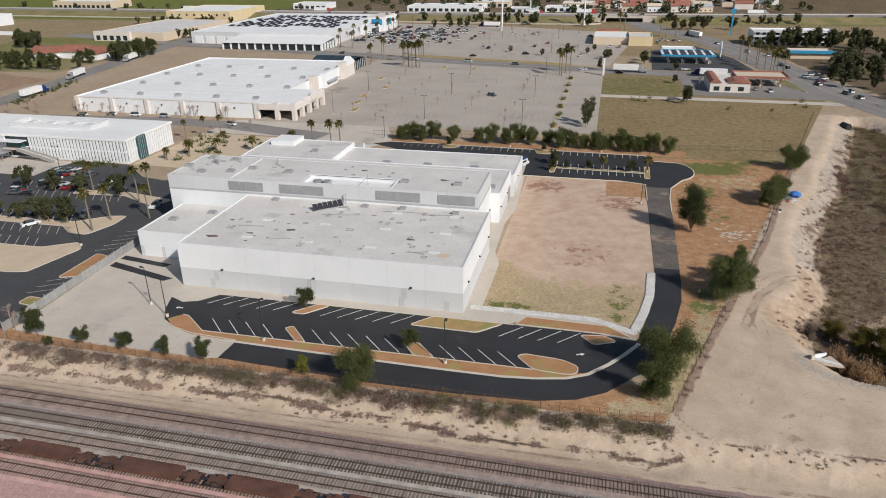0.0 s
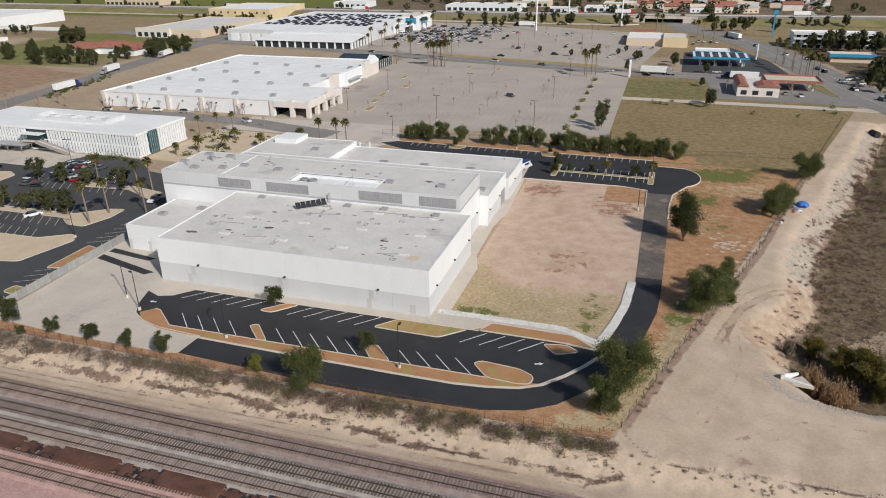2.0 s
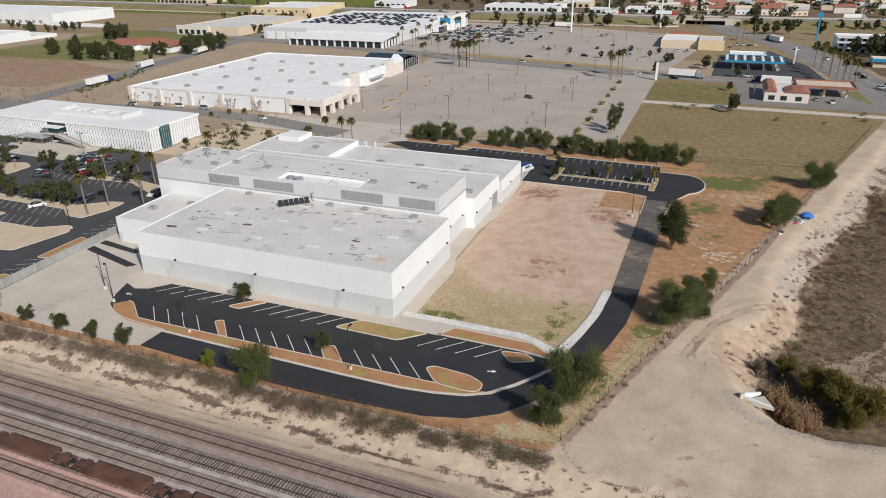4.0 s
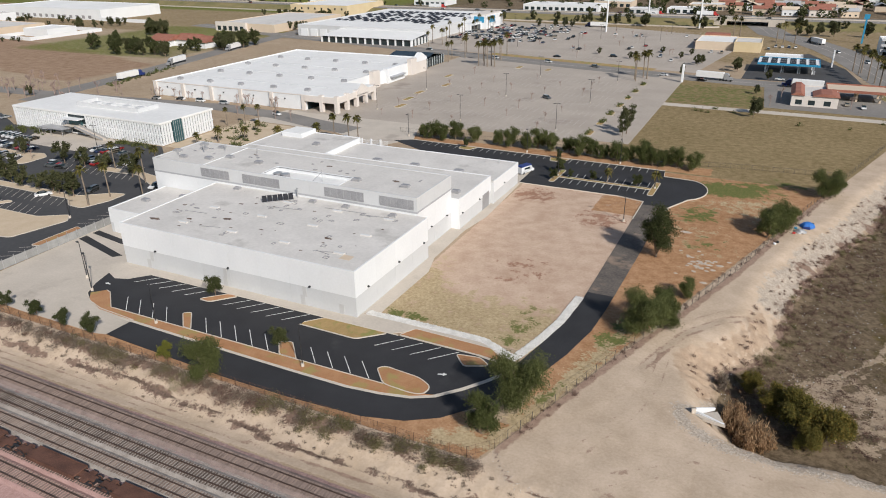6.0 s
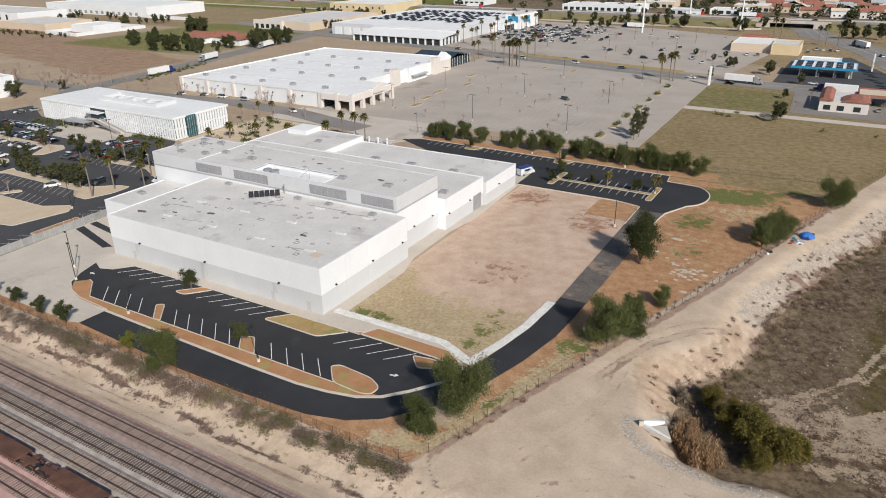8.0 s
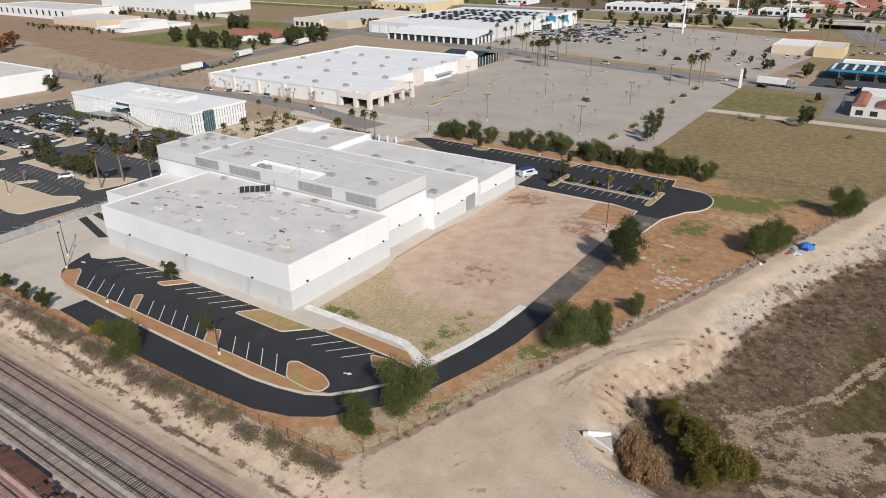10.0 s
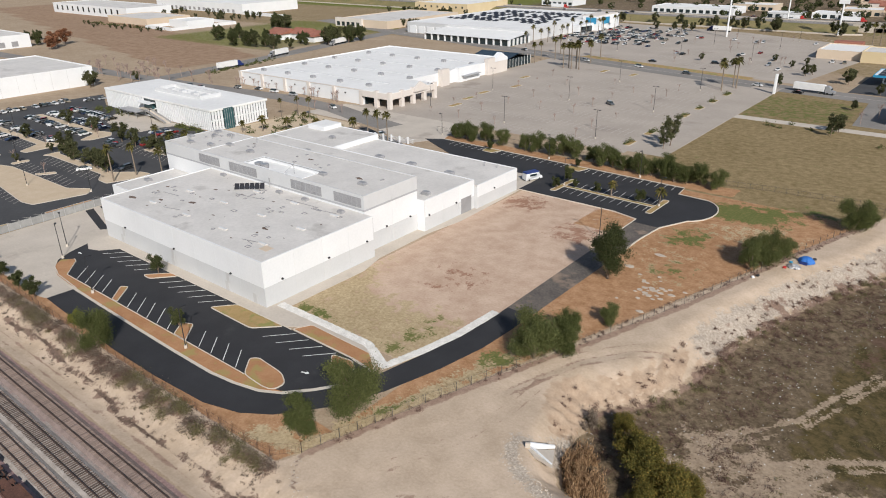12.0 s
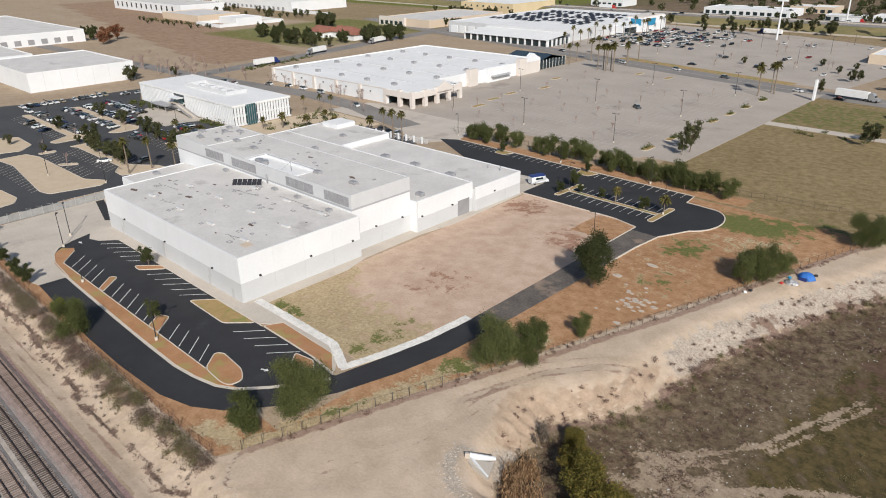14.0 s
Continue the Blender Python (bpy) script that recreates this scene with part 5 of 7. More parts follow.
lot_c = paved("parking_lot_4", [(-165, 341), (-101, 327), (-46, 315), (24, 304), (36, 395), (20, 470), (-60, 503), (-185, 520), (-195, 400)], 0.042, "asphalt_old", "busy store parking lot of pale asphalt", "parking lot")
west_lot = paved("parking_lot_5", [(-86.5, -26), (-120, -30), (-260, -20), (-250, 20), (-243, 40), (-240, 90), (-214, 78), (-131, 77), (-118, 66), (-90, 60), (-84.2, 50), (-84.2, 31), (-86.2, 30)], 0.03, "asphalt_mid", "dark asphalt office parking lot", "parking lot")
gas_lot = paved("parking_lot_6", [(48, 296), (104, 292), (98, 345), (80, 400), (50, 372)], 0.03, "asphalt_mid", "dark asphalt filling station forecourt", "parking lot")
red_lot = paved("parking_lot_7", [(62, 228), (126, 224), (116, 262), (106, 276), (60, 275)], 0.05, "street", "grey asphalt restaurant lot", "parking lot")
verge = part("verge", ribbon(bmesh.new(), [(-105, 330.5), (-46, 317.5), (2, 307)], 7, -0.2, 0.08), "drygrass")
tagged(verge, "grassy verge beside the street", "verge", kind="structure")
desert = paved("planting_area", [(-130, 78), (-92, 76), (-88, 92), (-92, 119), (-129, 121)], 0.05, "sandyland", "sandy desert planting beside the office", "planting area")
store_drive = paved("pavement_5", [(-129, 122), (-88, 121), (-60, 108), (-52, 122), (-60, 143), (-126, 143)], 0.028, "concrete", "pale concrete drive behind the warehouse", "pavement")
side_yard = paved("pavement_6", [(-112, 62), (-90, 58), (-84.2, 50), (-84.2, 92), (-60, 104), (-60, 108), (-88, 118), (-92, 76)], 0.026, "asphalt_mid", "dark asphalt side drive", "pavement")


def many_lines(name, parent, segs, material, width=0.14, z=0.056):
    bm = bmesh.new()
    for (x0, y0), (x1, y1) in segs:
        d = Vector((x1 - x0, y1 - y0)).normalized() * width / 2
        n = Vector((-d.y, d.x))
        bm.faces.new([bm.verts.new((x0 + n.x, y0 + n.y, z)), bm.verts.new((x0 - n.x, y0 - n.y, z)), bm.verts.new((x1 - n.x, y1 - n.y, z)), bm.verts.new((x1 + n.x, y1 + n.y, z))])
    bmesh.ops.recalc_face_normals(bm, faces=bm.faces[:])
    for f in bm.faces:
        if f.normal.z < 0:
            f.normal_flip()
    tagged(part(name, bm, material, parent), kind="stuff")


segs = []
for r in range(8):
    y0 = 152 + r * 17.2
    segs += [((x, y0 - 5), (x, y0 + 5)) for x in np.arange(-92 if r else -60, 0, 2.75)] + [((-92 if r else -60, y0), (0, y0))]
many_lines("stall_lines", big_lot, segs, "faded_paint", 0.16, 0.058)
many_lines("stall_lines", lot_c, [((x, y0 - 5), (x, y0 + 5)) for y0 in range(335, 490, 19) for x in np.arange(-160 if y0 > 360 else -95, 15, 2.8)], "faded_paint", 0.16, 0.058)
segs = []
for y0, y1, x0, x1, lean in ((0.6, -4.6, -143, -108, 3), (11.2, 16.2, -144, -108, -3), (23.6, 18.8, -147, -113, 3), (27.6, 32.4, -147, -113, -3), (28.0, 23.0, -218, -168, 3), (31.5, 36.5, -218, -168, -3), (48.2, 43.2, -218, -168, 3), (52, 57, -218, -168, -3), (67, 61.5, -220, -160, 0), (48.6, 43.6, -150, -112, 3), (50.6, 55.6, -150, -112, -3), (-13, -18, -146, -110, 3)):
    segs += [((x, y0), (x + lean, y1)) for x in np.arange(x0, x1, 2.8)]
segs += [((-93.0, y), (-88.6, y + 2.6)) for y in (-10.5, -7.6, -4.8)] + [((-93.5, y), (-89.2, y + 2.6)) for y in np.arange(12, 26, 3.0)]
many_lines("stall_lines", west_lot, segs, "faded_paint", 0.15, 0.046)
# sandy islands of the office lot
SAND = "sandy kerbed island in the office parking lot"
for o in ([(-152, -0.5), (-152, 8.6), (-145, 10.6), (-108, 11.0), (-101, 15.4), (-97.6, 12.2), (-101, -1.6), (-106, -2.6), (-140, 1.0)],
          [(-122, -18), (-116, -10), (-104.2, -9.0), (-100, -11), (-99.2, -15), (-104, -19)], [(-186, 4), (-180, 14.8), (-164, 14.4), (-158, 9), (-160, 2.6), (-172, 1)],
          [(-219, 28.3), (-168, 28.3), (-163, 20), (-159.4, 21), (-159.4, 32), (-163.4, 34), (-168, 31.2), (-219, 31.2)], [(-219, 48.4), (-166, 48.4), (-161, 40.5), (-157.6, 43), (-157.8, 51), (-162.6, 53.6), (-168, 51.8), (-219, 51.8)],
          [(-151, 22.6), (-148, 24.2), (-113, 24.2), (-108, 20.6), (-102.6, 20.4), (-100.2, 28), (-100.6, 34), (-105, 33), (-112, 27.4), (-148, 27.2), (-151, 28.6)],
          [(-150, 11.8), (-147.6, 11.8), (-147.2, 17), (-149.6, 17.4)], [(-131, 11.4), (-128.6, 11.4), (-125.2, 16), (-127.6, 16.6)], [(-129, 47.4), (-112, 48.6), (-98, 42), (-96, 48), (-112, 51.4), (-129, 50.8)]):
    bed(o, 1.0, "sandyland", SAND)
bed([(-91.6, -2.8), (-91.6, 10.4), (-86.6, 9.2), (-86.6, -1.0)], 0.8)
bed([(-91.2, -14.8), (-91.0, -11.8), (-86.4, -12.2), (-86.4, -15.4)], 0.9, "drygrass", "small grassy kerbed island")
bed([(107.5, 266), (114.2, 243.4), (117, 241.4), (113.4, 276)], 0.8, "verge_grass", "green kerbed verge beside the arterial")
for y in (155.8, 173.1, 190.6, 207.7, 224.5, 241.5, 260):
    bed([(3.6, y - 3.6), (6.2, y - 3.6), (6.2, y + 3.6), (3.6, y + 3.6)], 0.8, "drygrass", "small kerbed island with low shrubs")
for x, y in ((-88, 185), (-90, 200), (-86, 222), (-84, 170), (-96, 246), (-70, 286), (-52, 284)):
    bed([(x - 1.4, y - 4), (x + 1.4, y - 4), (x + 1.4, y + 4), (x - 1.4, y + 4)], 1.0, "drygrass", "small kerbed island with low shrubs")


# ---- far buildings ----
def plain_block(parent, x0, x1, y0, y1, h, wall, roof="roof_white", par=0.5, name="wall"):
    t = 0.3
    for v in ((x0, x1, y0, y0 + t), (x0, x1, y1 - t, y1), (x0, x0 + t, y0 + t, y1 - t), (x1 - t, x1, y0 + t, y1 - t)):
        part(name, bx(*v, -0.3, h), wall, parent)
    part("roof", bx(x0 + t, x1 - t, y0 + t, y1 - t, h - par - 0.2, h - par), roof, parent)


def openings(parent, face, fixed, spots, z0, z1, w, material="glass", name="window", proud=0.05):
    """Panes on one face: 's' or 'e' of a block."""
    for c in spots:
        if face == "s":
            part(name, bx(c - w / 2, c + w / 2, fixed - proud, fixed + 0.02, z0, z1), material, parent)
        else:
            part(name, bx(fixed - 0.02, fixed + proud, c - w / 2, c + w / 2, z0, z1), material, parent)


# white office with upright fins
office = thing("office_building", "long white two-storey office with upright fins", "office building")
part("glazing", bx(-211.4, -131.6, 78.1, 104.4, -0.3, 7.6), "glass", office)
part("roof", soft(bx(-211.8, -131.1, 77.6, 104.9, 7.5, 8.3), 0.08), "roof_white", office)
part("plinth", bx(-211.6, -131.4, 77.9, 104.6, -0.3, 0.5), "white", office)
part("floor_band", bx(-211.5, -131.5, 78.0, 104.5, 3.7, 4.1), "white", office)
for i in range(62):
    x = -211.6 + i * 1.3
    if 24 < i < 32:
        continue
    bm = bx(0, 0.78, -0.3, 0.0, 0.3, 7.5)
    bm.transform(Matrix.Translation((x, 78.05, 0)) @ Matrix.Shear("XZ", 4, (0.04, 0)) )
    part("fin", bm, "white", office)
for i in range(20):
    y = 78.4 + i * 1.3
    if 3 < i < 8:
        continue
    part("fin", bx(-131.6, -131.25, y, y + 0.85, 0.3, 7.5), "white", office)
part("entrance_glass", bx(-131.4, -130.5, 83.6, 87.6, -0.2, 8.1), "teal", office, "teal glass entrance bay")
for k in range(5):
    part("mullion", bx(-130.48, -130.42, 83.6 + k * 1.0 - 0.04, 83.6 + k * 1.0 + 0.04, 0, 8.1), "mid_grey", office)
for v in ((-186, -152, 87.4, 87.7), (-186, -152, 97.3, 97.6), (-186, -185.7, 87.7, 97.3), (-152.3, -152, 87.7, 97.3)):
    part("roof_screen", bx(*v, 8.3, 9.7), "grey_paint", office)
for x in (-180, -172, -163, -156):
    part("roof_plant", soft(bx(x - 1.4, x + 1.4, 91, 93.5, 8.3, 9.3), 0.1), "grey_paint", office)
part("balcony", bx(-180, -171, 75.4, 78, 3.3, 3.6), "concrete", office)
part("balcony_roof", bx(-180.4, -170.8, 74.8, 78, 6.1, 6.4), "white", office)
part("balcony_glass", bx(-179, -172, 77.4, 78.02, 3.6, 6.1), "teal", office)
bm = bx(-7.4, 7.4, -1.1, 1.1, -0.14, 0.14)
bm.transform(pose(-164.6, 74.8, 1.85, 0, 14, 0))
part("stair", bm, "concrete", office)
for y in (73.7, 75.9):
    bm = bx(-7.4, 7.4, -0.05, 0.05, 0.14, 1.0)
    bm.transform(pose(-164.6, y, 1.85, 0, 14, 0))
    part("stair_rail", bm, "steel", office)
part("canopy", bx(-190, -176, 71.5, 76.5, 2.7, 2.9), "steel", office)
for x in (-189.5, -183, -176.5):
    for y in (71.8, 76.2):
        part("post", bx(x - 0.08, x + 0.08, y - 0.08, y + 0.08, 0, 2.7), "steel", office)
paved("pavement_7", [(-192, 70), (-180, 60.6), (-154, 60.2), (-154, 70), (-150, 77), (-192, 77)], 0.07, "concrete", "pale concrete courtyard before the office", "pavement")

# white warehouses beyond the office lot
w2 = thing("warehouse", "white tilt-up warehouse with a pale grey roof", "warehouse")
plain_block(w2, -336, -270.4, 48.6, 101.4, 9.6, "white", "roof")
for i in range(6):
    part("wall_joint", bx(-270.4, -270.34, 56 + i * 8, 56.1 + i * 8, 0, 9.6), "grey_paint", w2)
openings(w2, "s", 48.6, (-331, -326), 0, 3.4, 3.6, "louvre", "dock_door")
part("canopy", bx(-336, -318, 44.5, 48.6, 4.6, 4.9), "white", w2)
w3 = thing("warehouse", "long white warehouse with a row of dock doors", "warehouse")
plain_block(w3, -640, -462, 70, 150, 9.0, "white", "roof")
openings(w3, "e", -462, [76 + i * 9 for i in range(8)], 1.0, 4.6, 4.4, "louvre", "dock_door")
w4 = thing("warehouse", "low white warehouse with a grey roof", "warehouse")
plain_block(w4, -470, -352, 20, 78, 8.4, "white", "roof")
w6 = thing("warehouse", "long white distribution building", "warehouse")
plain_block(w6, -705, -540, 395, 470, 10, "white", "roof_white")
openings(w6, "s", 395, [-700 + i * 9 for i in range(17)], 1.0, 4.0, 4, "louvre", "dock_door")
part("yard_wall", bx(-540, -470, 392, 393, 0, 3), "white", w6)
w7 = thing("warehouse", "white industrial building with tall windows", "warehouse")
plain_block(w7, -760, -600, 300, 350, 10, "white", "roof")
openings(w7, "s", 300, [-750 + i * 12 for i in range(12)], 3.0, 8.0, 3, "glass")
wt = thing("walled_yard", "low white-walled yard with a pale building", "yard")
for v in ((-504, -462, 264, 265), (-504, -503, 265, 330), (-463, -462, 265, 330), (-503, -463, 329, 330)):
    part("wall", bx(*v, -0.2, 2.6), "white", wt)
plain_block(wt, -499, -470, 285, 312, 6, "white", "roof_white")
wb = thing("tan_building", "low tan building beside the brown field", "building")
plain_block(wb, -590, -520, 275, 320, 6, "beige", "roof")
be = thing("beige_store", "long low beige store with a grey roof", "store")
plain_block(be, -372, -312, 372, 470, 6.4, "beige", "roof")
part("front_step", bx(-372, -340, 369.5, 372, -0.2, 7.2), "pink_stucco", be)
openings(be, "s", 369.5, [-368 + i * 6 for i in range(5)], 0.5, 4.0, 3.6)
ye = thing("yellow_hall", "yellow stucco hall with small square windows", "hall")
plain_block(ye, -398, -330, 508, 580, 10, "yellow_stucco", "roof_white")
openings(ye, "s", 508, [-392 + i * 8 for i in range(8)], 5.6, 7.4, 1.8)
part("porch", bx(-366, -350, 503, 508, 4.4, 5.0), "yellow_stucco", ye)
openings(ye, "s", 508, (-385, -358), 0, 4, 6)

# big white store south of the street
st = thing("big_store", "big white store with a flat white roof", "store")
plain_block(st, -208, -118, 147, 262, 6.5, "white", "roof_white", 0.55)
for i in range(6):
    x = -207 + i * 17.4
    part("pilaster", soft(bx(x, x + 1.8, 146.3, 147.02, -0.2, 6.5), 0.05), "pink_stucco", st)
for i in range(5):
    part("wall_lamp", bx(-199 + i * 17.4, -198.5 + i * 17.4, 146.6, 147.0, 4.0, 4.5), "black", st)
part("cornice", bx(-208.1, -117.9, 146.85, 147.0, 6.2, 6.62), "pink_stucco", st)
part("portico_roof", soft(bx(-118, -101, 146, 178, 4.0, 6.6), 0.06), "pink_stucco", st, "pinkish portico")
part("portico_top", bx(-117.6, -101.4, 146.4, 177.6, 6.6, 6.75), "roof_white", st)
for x, y in ((-101.8, 146.8), (-109.5, 146.8), (-101.8, 154.5), (-101.8, 162), (-101.8, 169.6), (-101.8, 177.2)):
    part("column", soft(bx(x - 0.9, x + 0.9, y - 0.9, y + 0.9, -0.2, 7.2), 0.06), "pink_stucco", st)
bm = bmesh.new()
slab(bm, [(-4.5, 0), (4.5, 0), (4.5, 1.6), (0, 4.2), (-4.5, 1.6)], 0, 1.0)
bm.transform(pose(-101.2, 165.8, 5.2, 90, 0, 90))
part("gable", bm, "pink_stucco", st)
part("store_front", bx(-118.1, -117.6, 148, 176, 0, 3.9), "glass", st)
for y0, y1, h in ((200, 206, 8.2), (214, 232, 7.4), (240, 246, 8.6), (246, 258, 8.0)):
    part("front_bay", soft(bx(-118.2, -115.4, y0, y1, -0.2, h), 0.06), "pink_stucco" if h > 7.5 else "white", st)
part("awning", bx(-115.4, -113.2, 216, 230, 2.9, 3.3), "mid_grey", st)
bm = bmesh.new()
slab(bm, [(-6, 0), (6, 0), (6, 1.2), (0, 4.4), (-6, 1.2)], 0, 3.0)
bm.transform(pose(-118.2, 252, 6.2, 90, 0, 90))
part("gable", bm, "white", st)
for j in range(4):
    part("roof_rib", bx(-207.6, -118.4, 167 + j * 24, 167.4 + j * 24, 5.95, 6.12), "grey_paint", st)
gp = thing("garden_centre", "glazed garden centre with a dark mesh front", "greenhouse")
part("glazing", bx(-145, -119, 263, 288, -0.2, 4.6), "glass", gp)
for i in range(9):
    part("frame_post", bx(-119.1, -118.9, 263 + i * 3.1, 263.2 + i * 3.1, 0, 5.0), "white", gp)
bm = bmesh.new()
for s in (-1, 1):
    vs = [bm.verts.new(p) for p in ((-145, 263, 4.7), (-119, 263, 4.7), (-119, 275.5, 7.2), (-145, 275.5, 7.2))]
    if s > 0:
        for v in vs:
            v.co.y = 551 - v.co.y
    bm.faces.new(vs if s < 0 else vs[::-1])
part("glass_roof", bm, "glass", gp)
for i in range(5):
    for j in range(4):
        roof_unit(-200 + i * 19 + (j % 2) * 3, 157 + j * 25, 5.95, 2.6, 2.0, 1.3, "grey rooftop air unit on the white store roof")

# second store with the blue sign tower
s2 = thing("store_building", "wide white store with a glazed front wing", "store")
plain_block(s2, -284, -172, 366, 512, 8.4, "grey_paint", "roof_white")
for i in range(4):
    part("arch_panel", bx(-281 + i * 9, -274.5 + i * 9, 365.5, 366.02, 0, 5.5), "white", s2)
bm = bmesh.new()
vs = [bm.verts.new(p) for p in ((-244, 339, 4.4), (-168, 339, 4.4), (-168, 366, 6.8), (-244, 366, 6.8))]
bm.faces.new(vs)
part("wing_roof", bm, "roof_white", s2, "white metal lean-to roof")
part("wing_glass", bx(-243, -169, 340.5, 366, -0.2, 4.3), "glass", s2)
for i in range(13):
    part("wing_post", bx(-244 + i * 6.2, -243 + i * 6.2, 339.6, 340.6, -0.2, 4.5), "white", s2)
for i in range(6):
    part("wing_post", bx(-169, -168, 340 + i * 5, 341 + i * 5, -0.2, 4.6), "white", s2)
part("sign_tower", soft(bx(-174, -160, 455, 492, -0.2, 10.5), 0.1), "white", s2)
part("sign_panel", bx(-160, -159.8, 462, 474, 4.5, 9.5), "sky_blue", s2, "plain blue sign panel")
part("sign_panel", bx(-171, -162, 454.8, 455, 5.0, 9.8), "sky_blue", s2, "plain blue sign panel")
part("tower_roof", bx(-175, -161, 456, 491, 10.5, 11.4), "pink_stucco", s2)
part("entry", bx(-172.1, -164, 430, 455, 0, 6.0), "white", s2)
part("entry_glass", bx(-164.0, -163.9, 434, 452, 0, 4.4), "glass", s2)
random.seed(63)
for i in range(14):
    for j in range(9):
        if random.random() < 0.32:
            continue
        bm = bx(-2.2, 2.2, -2.6, 2.6, 0, 0.12)
        bm.transform(pose(-274 + i * 6.6, 410 + j * 9.6, 8.3, 8, 0, 0))
        part("solar_panel", bm, "panel", s2)

# red-roofed house among conifers
rt = thing("tile_roofed_house", "white house with several red tile roofs", "house")
for x0, x1, y0, y1, h in ((-350, -332, 276, 296, 4), (-332, -314, 284, 300, 4.4), (-314, -300, 280, 298, 4)):
    plain_block(rt, x0, x1, y0, y1, h, "white", "roof")
    bm = bmesh.new()
    c = (y0 + y1) / 2
    slab(bm, [(y0 - 1, 0), (y1 + 1, 0), (c, 3.6)], 0, x1 - x0 + 2)
    bm.transform(pose(x0 - 1, 0, h, 90, 0, 90))
    part("tiled_roof", bm, "tile_roof", rt)

# filling station, restaurant, shop, motel
gs = thing("filling_station", "filling station canopy with a blue edge", "filling station")
part("canopy", bx(54, 84, 318, 340, 4.6, 5.2), "white", gs)
for v in ((53.8, 84.2, 317.8, 318), (53.8, 84.2, 340, 340.2), (53.8, 54, 318, 340), (84, 84.2, 318, 340)):
    part("fascia", bx(*v, 4.4, 5.5), "sky_blue", gs)
for i in range(6):
    for j in range(3):
        part("roof_panel", bx(55.5 + i * 4.7, 58.6 + i * 4.7, 319.5 + j * 7, 324.8 + j * 7, 5.2, 5.4), "panel", gs)
for x in (58, 66, 74, 81):
    for y in (322, 336):
        part("column", bx(x - 0.3, x + 0.3, y - 0.3, y + 0.3, 0, 4.6), "white", gs)
        part("pump", bx(x + 0.6, x + 1.3, y - 0.4, y + 0.4, 0, 1.8), "steel", gs)
plain_block(gs, 56, 76, 352, 364, 4.4, "white", "roof_white")
sg = thing("station_sign", "tall white price sign of the filling station", "sign", at=(91, 352, 0))
part("pylon", soft(bx(-0.4, 0.4, -1.6, 1.6, 0, 9), 0.1), "white", sg)
re = thing("restaurant", "beige stucco restaurant with red tile roofs", "restaurant")
plain_block(re, 72, 90, 236, 262, 4.6, "pink_stucco", "roof")
for x0, x1, y0, y1 in ((71.5, 77, 235.5, 262.5), (80, 90.5, 235.5, 248)):
    bm = bmesh.new()
    slab(bm, [(x0, y0), (x1, y0), (x1, y1), (x0, y1)], 0, 1.2)
    for v in bm.verts:
        if v.co.z > 0.5:
            v.co.x += (0.5 * (x0 + x1) - v.co.x) * 0.6
    bm.transform(Matrix.Translation((0, 0, 4.6)))
    part("tiled_roof", bm, "tile_roof", re)
openings(re, "s", 236, (75, 80, 86), 0.8, 2.8, 2.6)
rc = thing("drive_canopy", "red-edged canopy on posts over fuel pumps", "canopy")
part("canopy", bx(86, 110, 252, 268, 4.3, 4.7), "beige", rc)
for k, v in enumerate(((85.6, 110.4, 251.6, 252), (85.6, 110.4, 268, 268.4), (85.6, 86, 252, 268), (110, 110.4, 252, 268))):
    part("tiled_edge", bx(*v, 4.2, 5.3), "tile_roof", rc)
for x in (89, 98, 107):
    for y in (255, 265):
        part("post", bx(x - 0.4, x + 0.4, y - 0.4, y + 0.4, 0, 4.3), "beige", rc)
sh = thing("shop_row", "low shop row in beige and yellow stucco", "shop")
plain_block(sh, 12, 36, 398, 432, 5.2, "beige", "roof_white")
plain_block(sh, 36.05, 52, 394, 420, 6.2, "yellow_stucco", "roof")
part("tiled_roof", bx(14, 30, 432, 440, 4.4, 6.4), "tile_roof", sh)
mo = thing("motel", "three-storey white motel with open galleries", "motel")
plain_block(mo, 118, 170, 408, 426, 9.6, "white", "roof_white")
for f in range(3):
    part("gallery", bx(118, 170, 405.6, 408, f * 3.1 + 2.6, f * 3.1 + 3.0), "white", mo)
    part("gallery_rail", bx(118, 170, 405.6, 405.7, f * 3.1 + 3.0, f * 3.1 + 4.0), "grey_paint", mo)
    openings(mo, "s", 408, [121 + i * 4.2 for i in range(12)], f * 3.1 + 0.2, f * 3.1 + 2.4, 2.4)
bd = thing("diner", "low diner with a blue roof", "diner")
plain_block(bd, 131, 155, 350, 364, 4.4, "beige", "roof")
part("blue_roof", bx(130, 156, 348.6, 350, 3.2, 4.8), "sky_blue", bd)
ro = thing("burger_stand", "white stand with a red roof band", "restaurant")
plain_block(ro, 176, 194, 288, 302, 4.4, "white", "roof_white")
part("red_band", bx(175.8, 194.2, 287.6, 288, 3.4, 4.6), "red", ro)

# freeway with its bridge
FW = [(-2200, 640), (-700, 585), (-146, 567), (12, 566), (128, 572), (300, 588), (900, 690)]
def bank(pts, top, foot, z):
    bm = bmesh.new()
    rows = [[bm.verts.new(v) for v in ((x, y - foot, -0.3), (x, y - top, z), (x, y + top, z), (x, y + foot, -0.3))] for x, y in pts]
    for a, b in zip(rows, rows[1:]):
        for k in range(3):
            bm.faces.new((a[k], b[k], b[k + 1], a[k + 1]))
    bm.faces.new(rows[0])
    bm.faces.new(rows[-1][::-1])
    bmesh.ops.recalc_face_normals(bm, faces=bm.faces[:])
    return tagged(part("embankment", bm, "verge_grass"), "green and dry grass freeway embankment", "embankment", kind="structure")


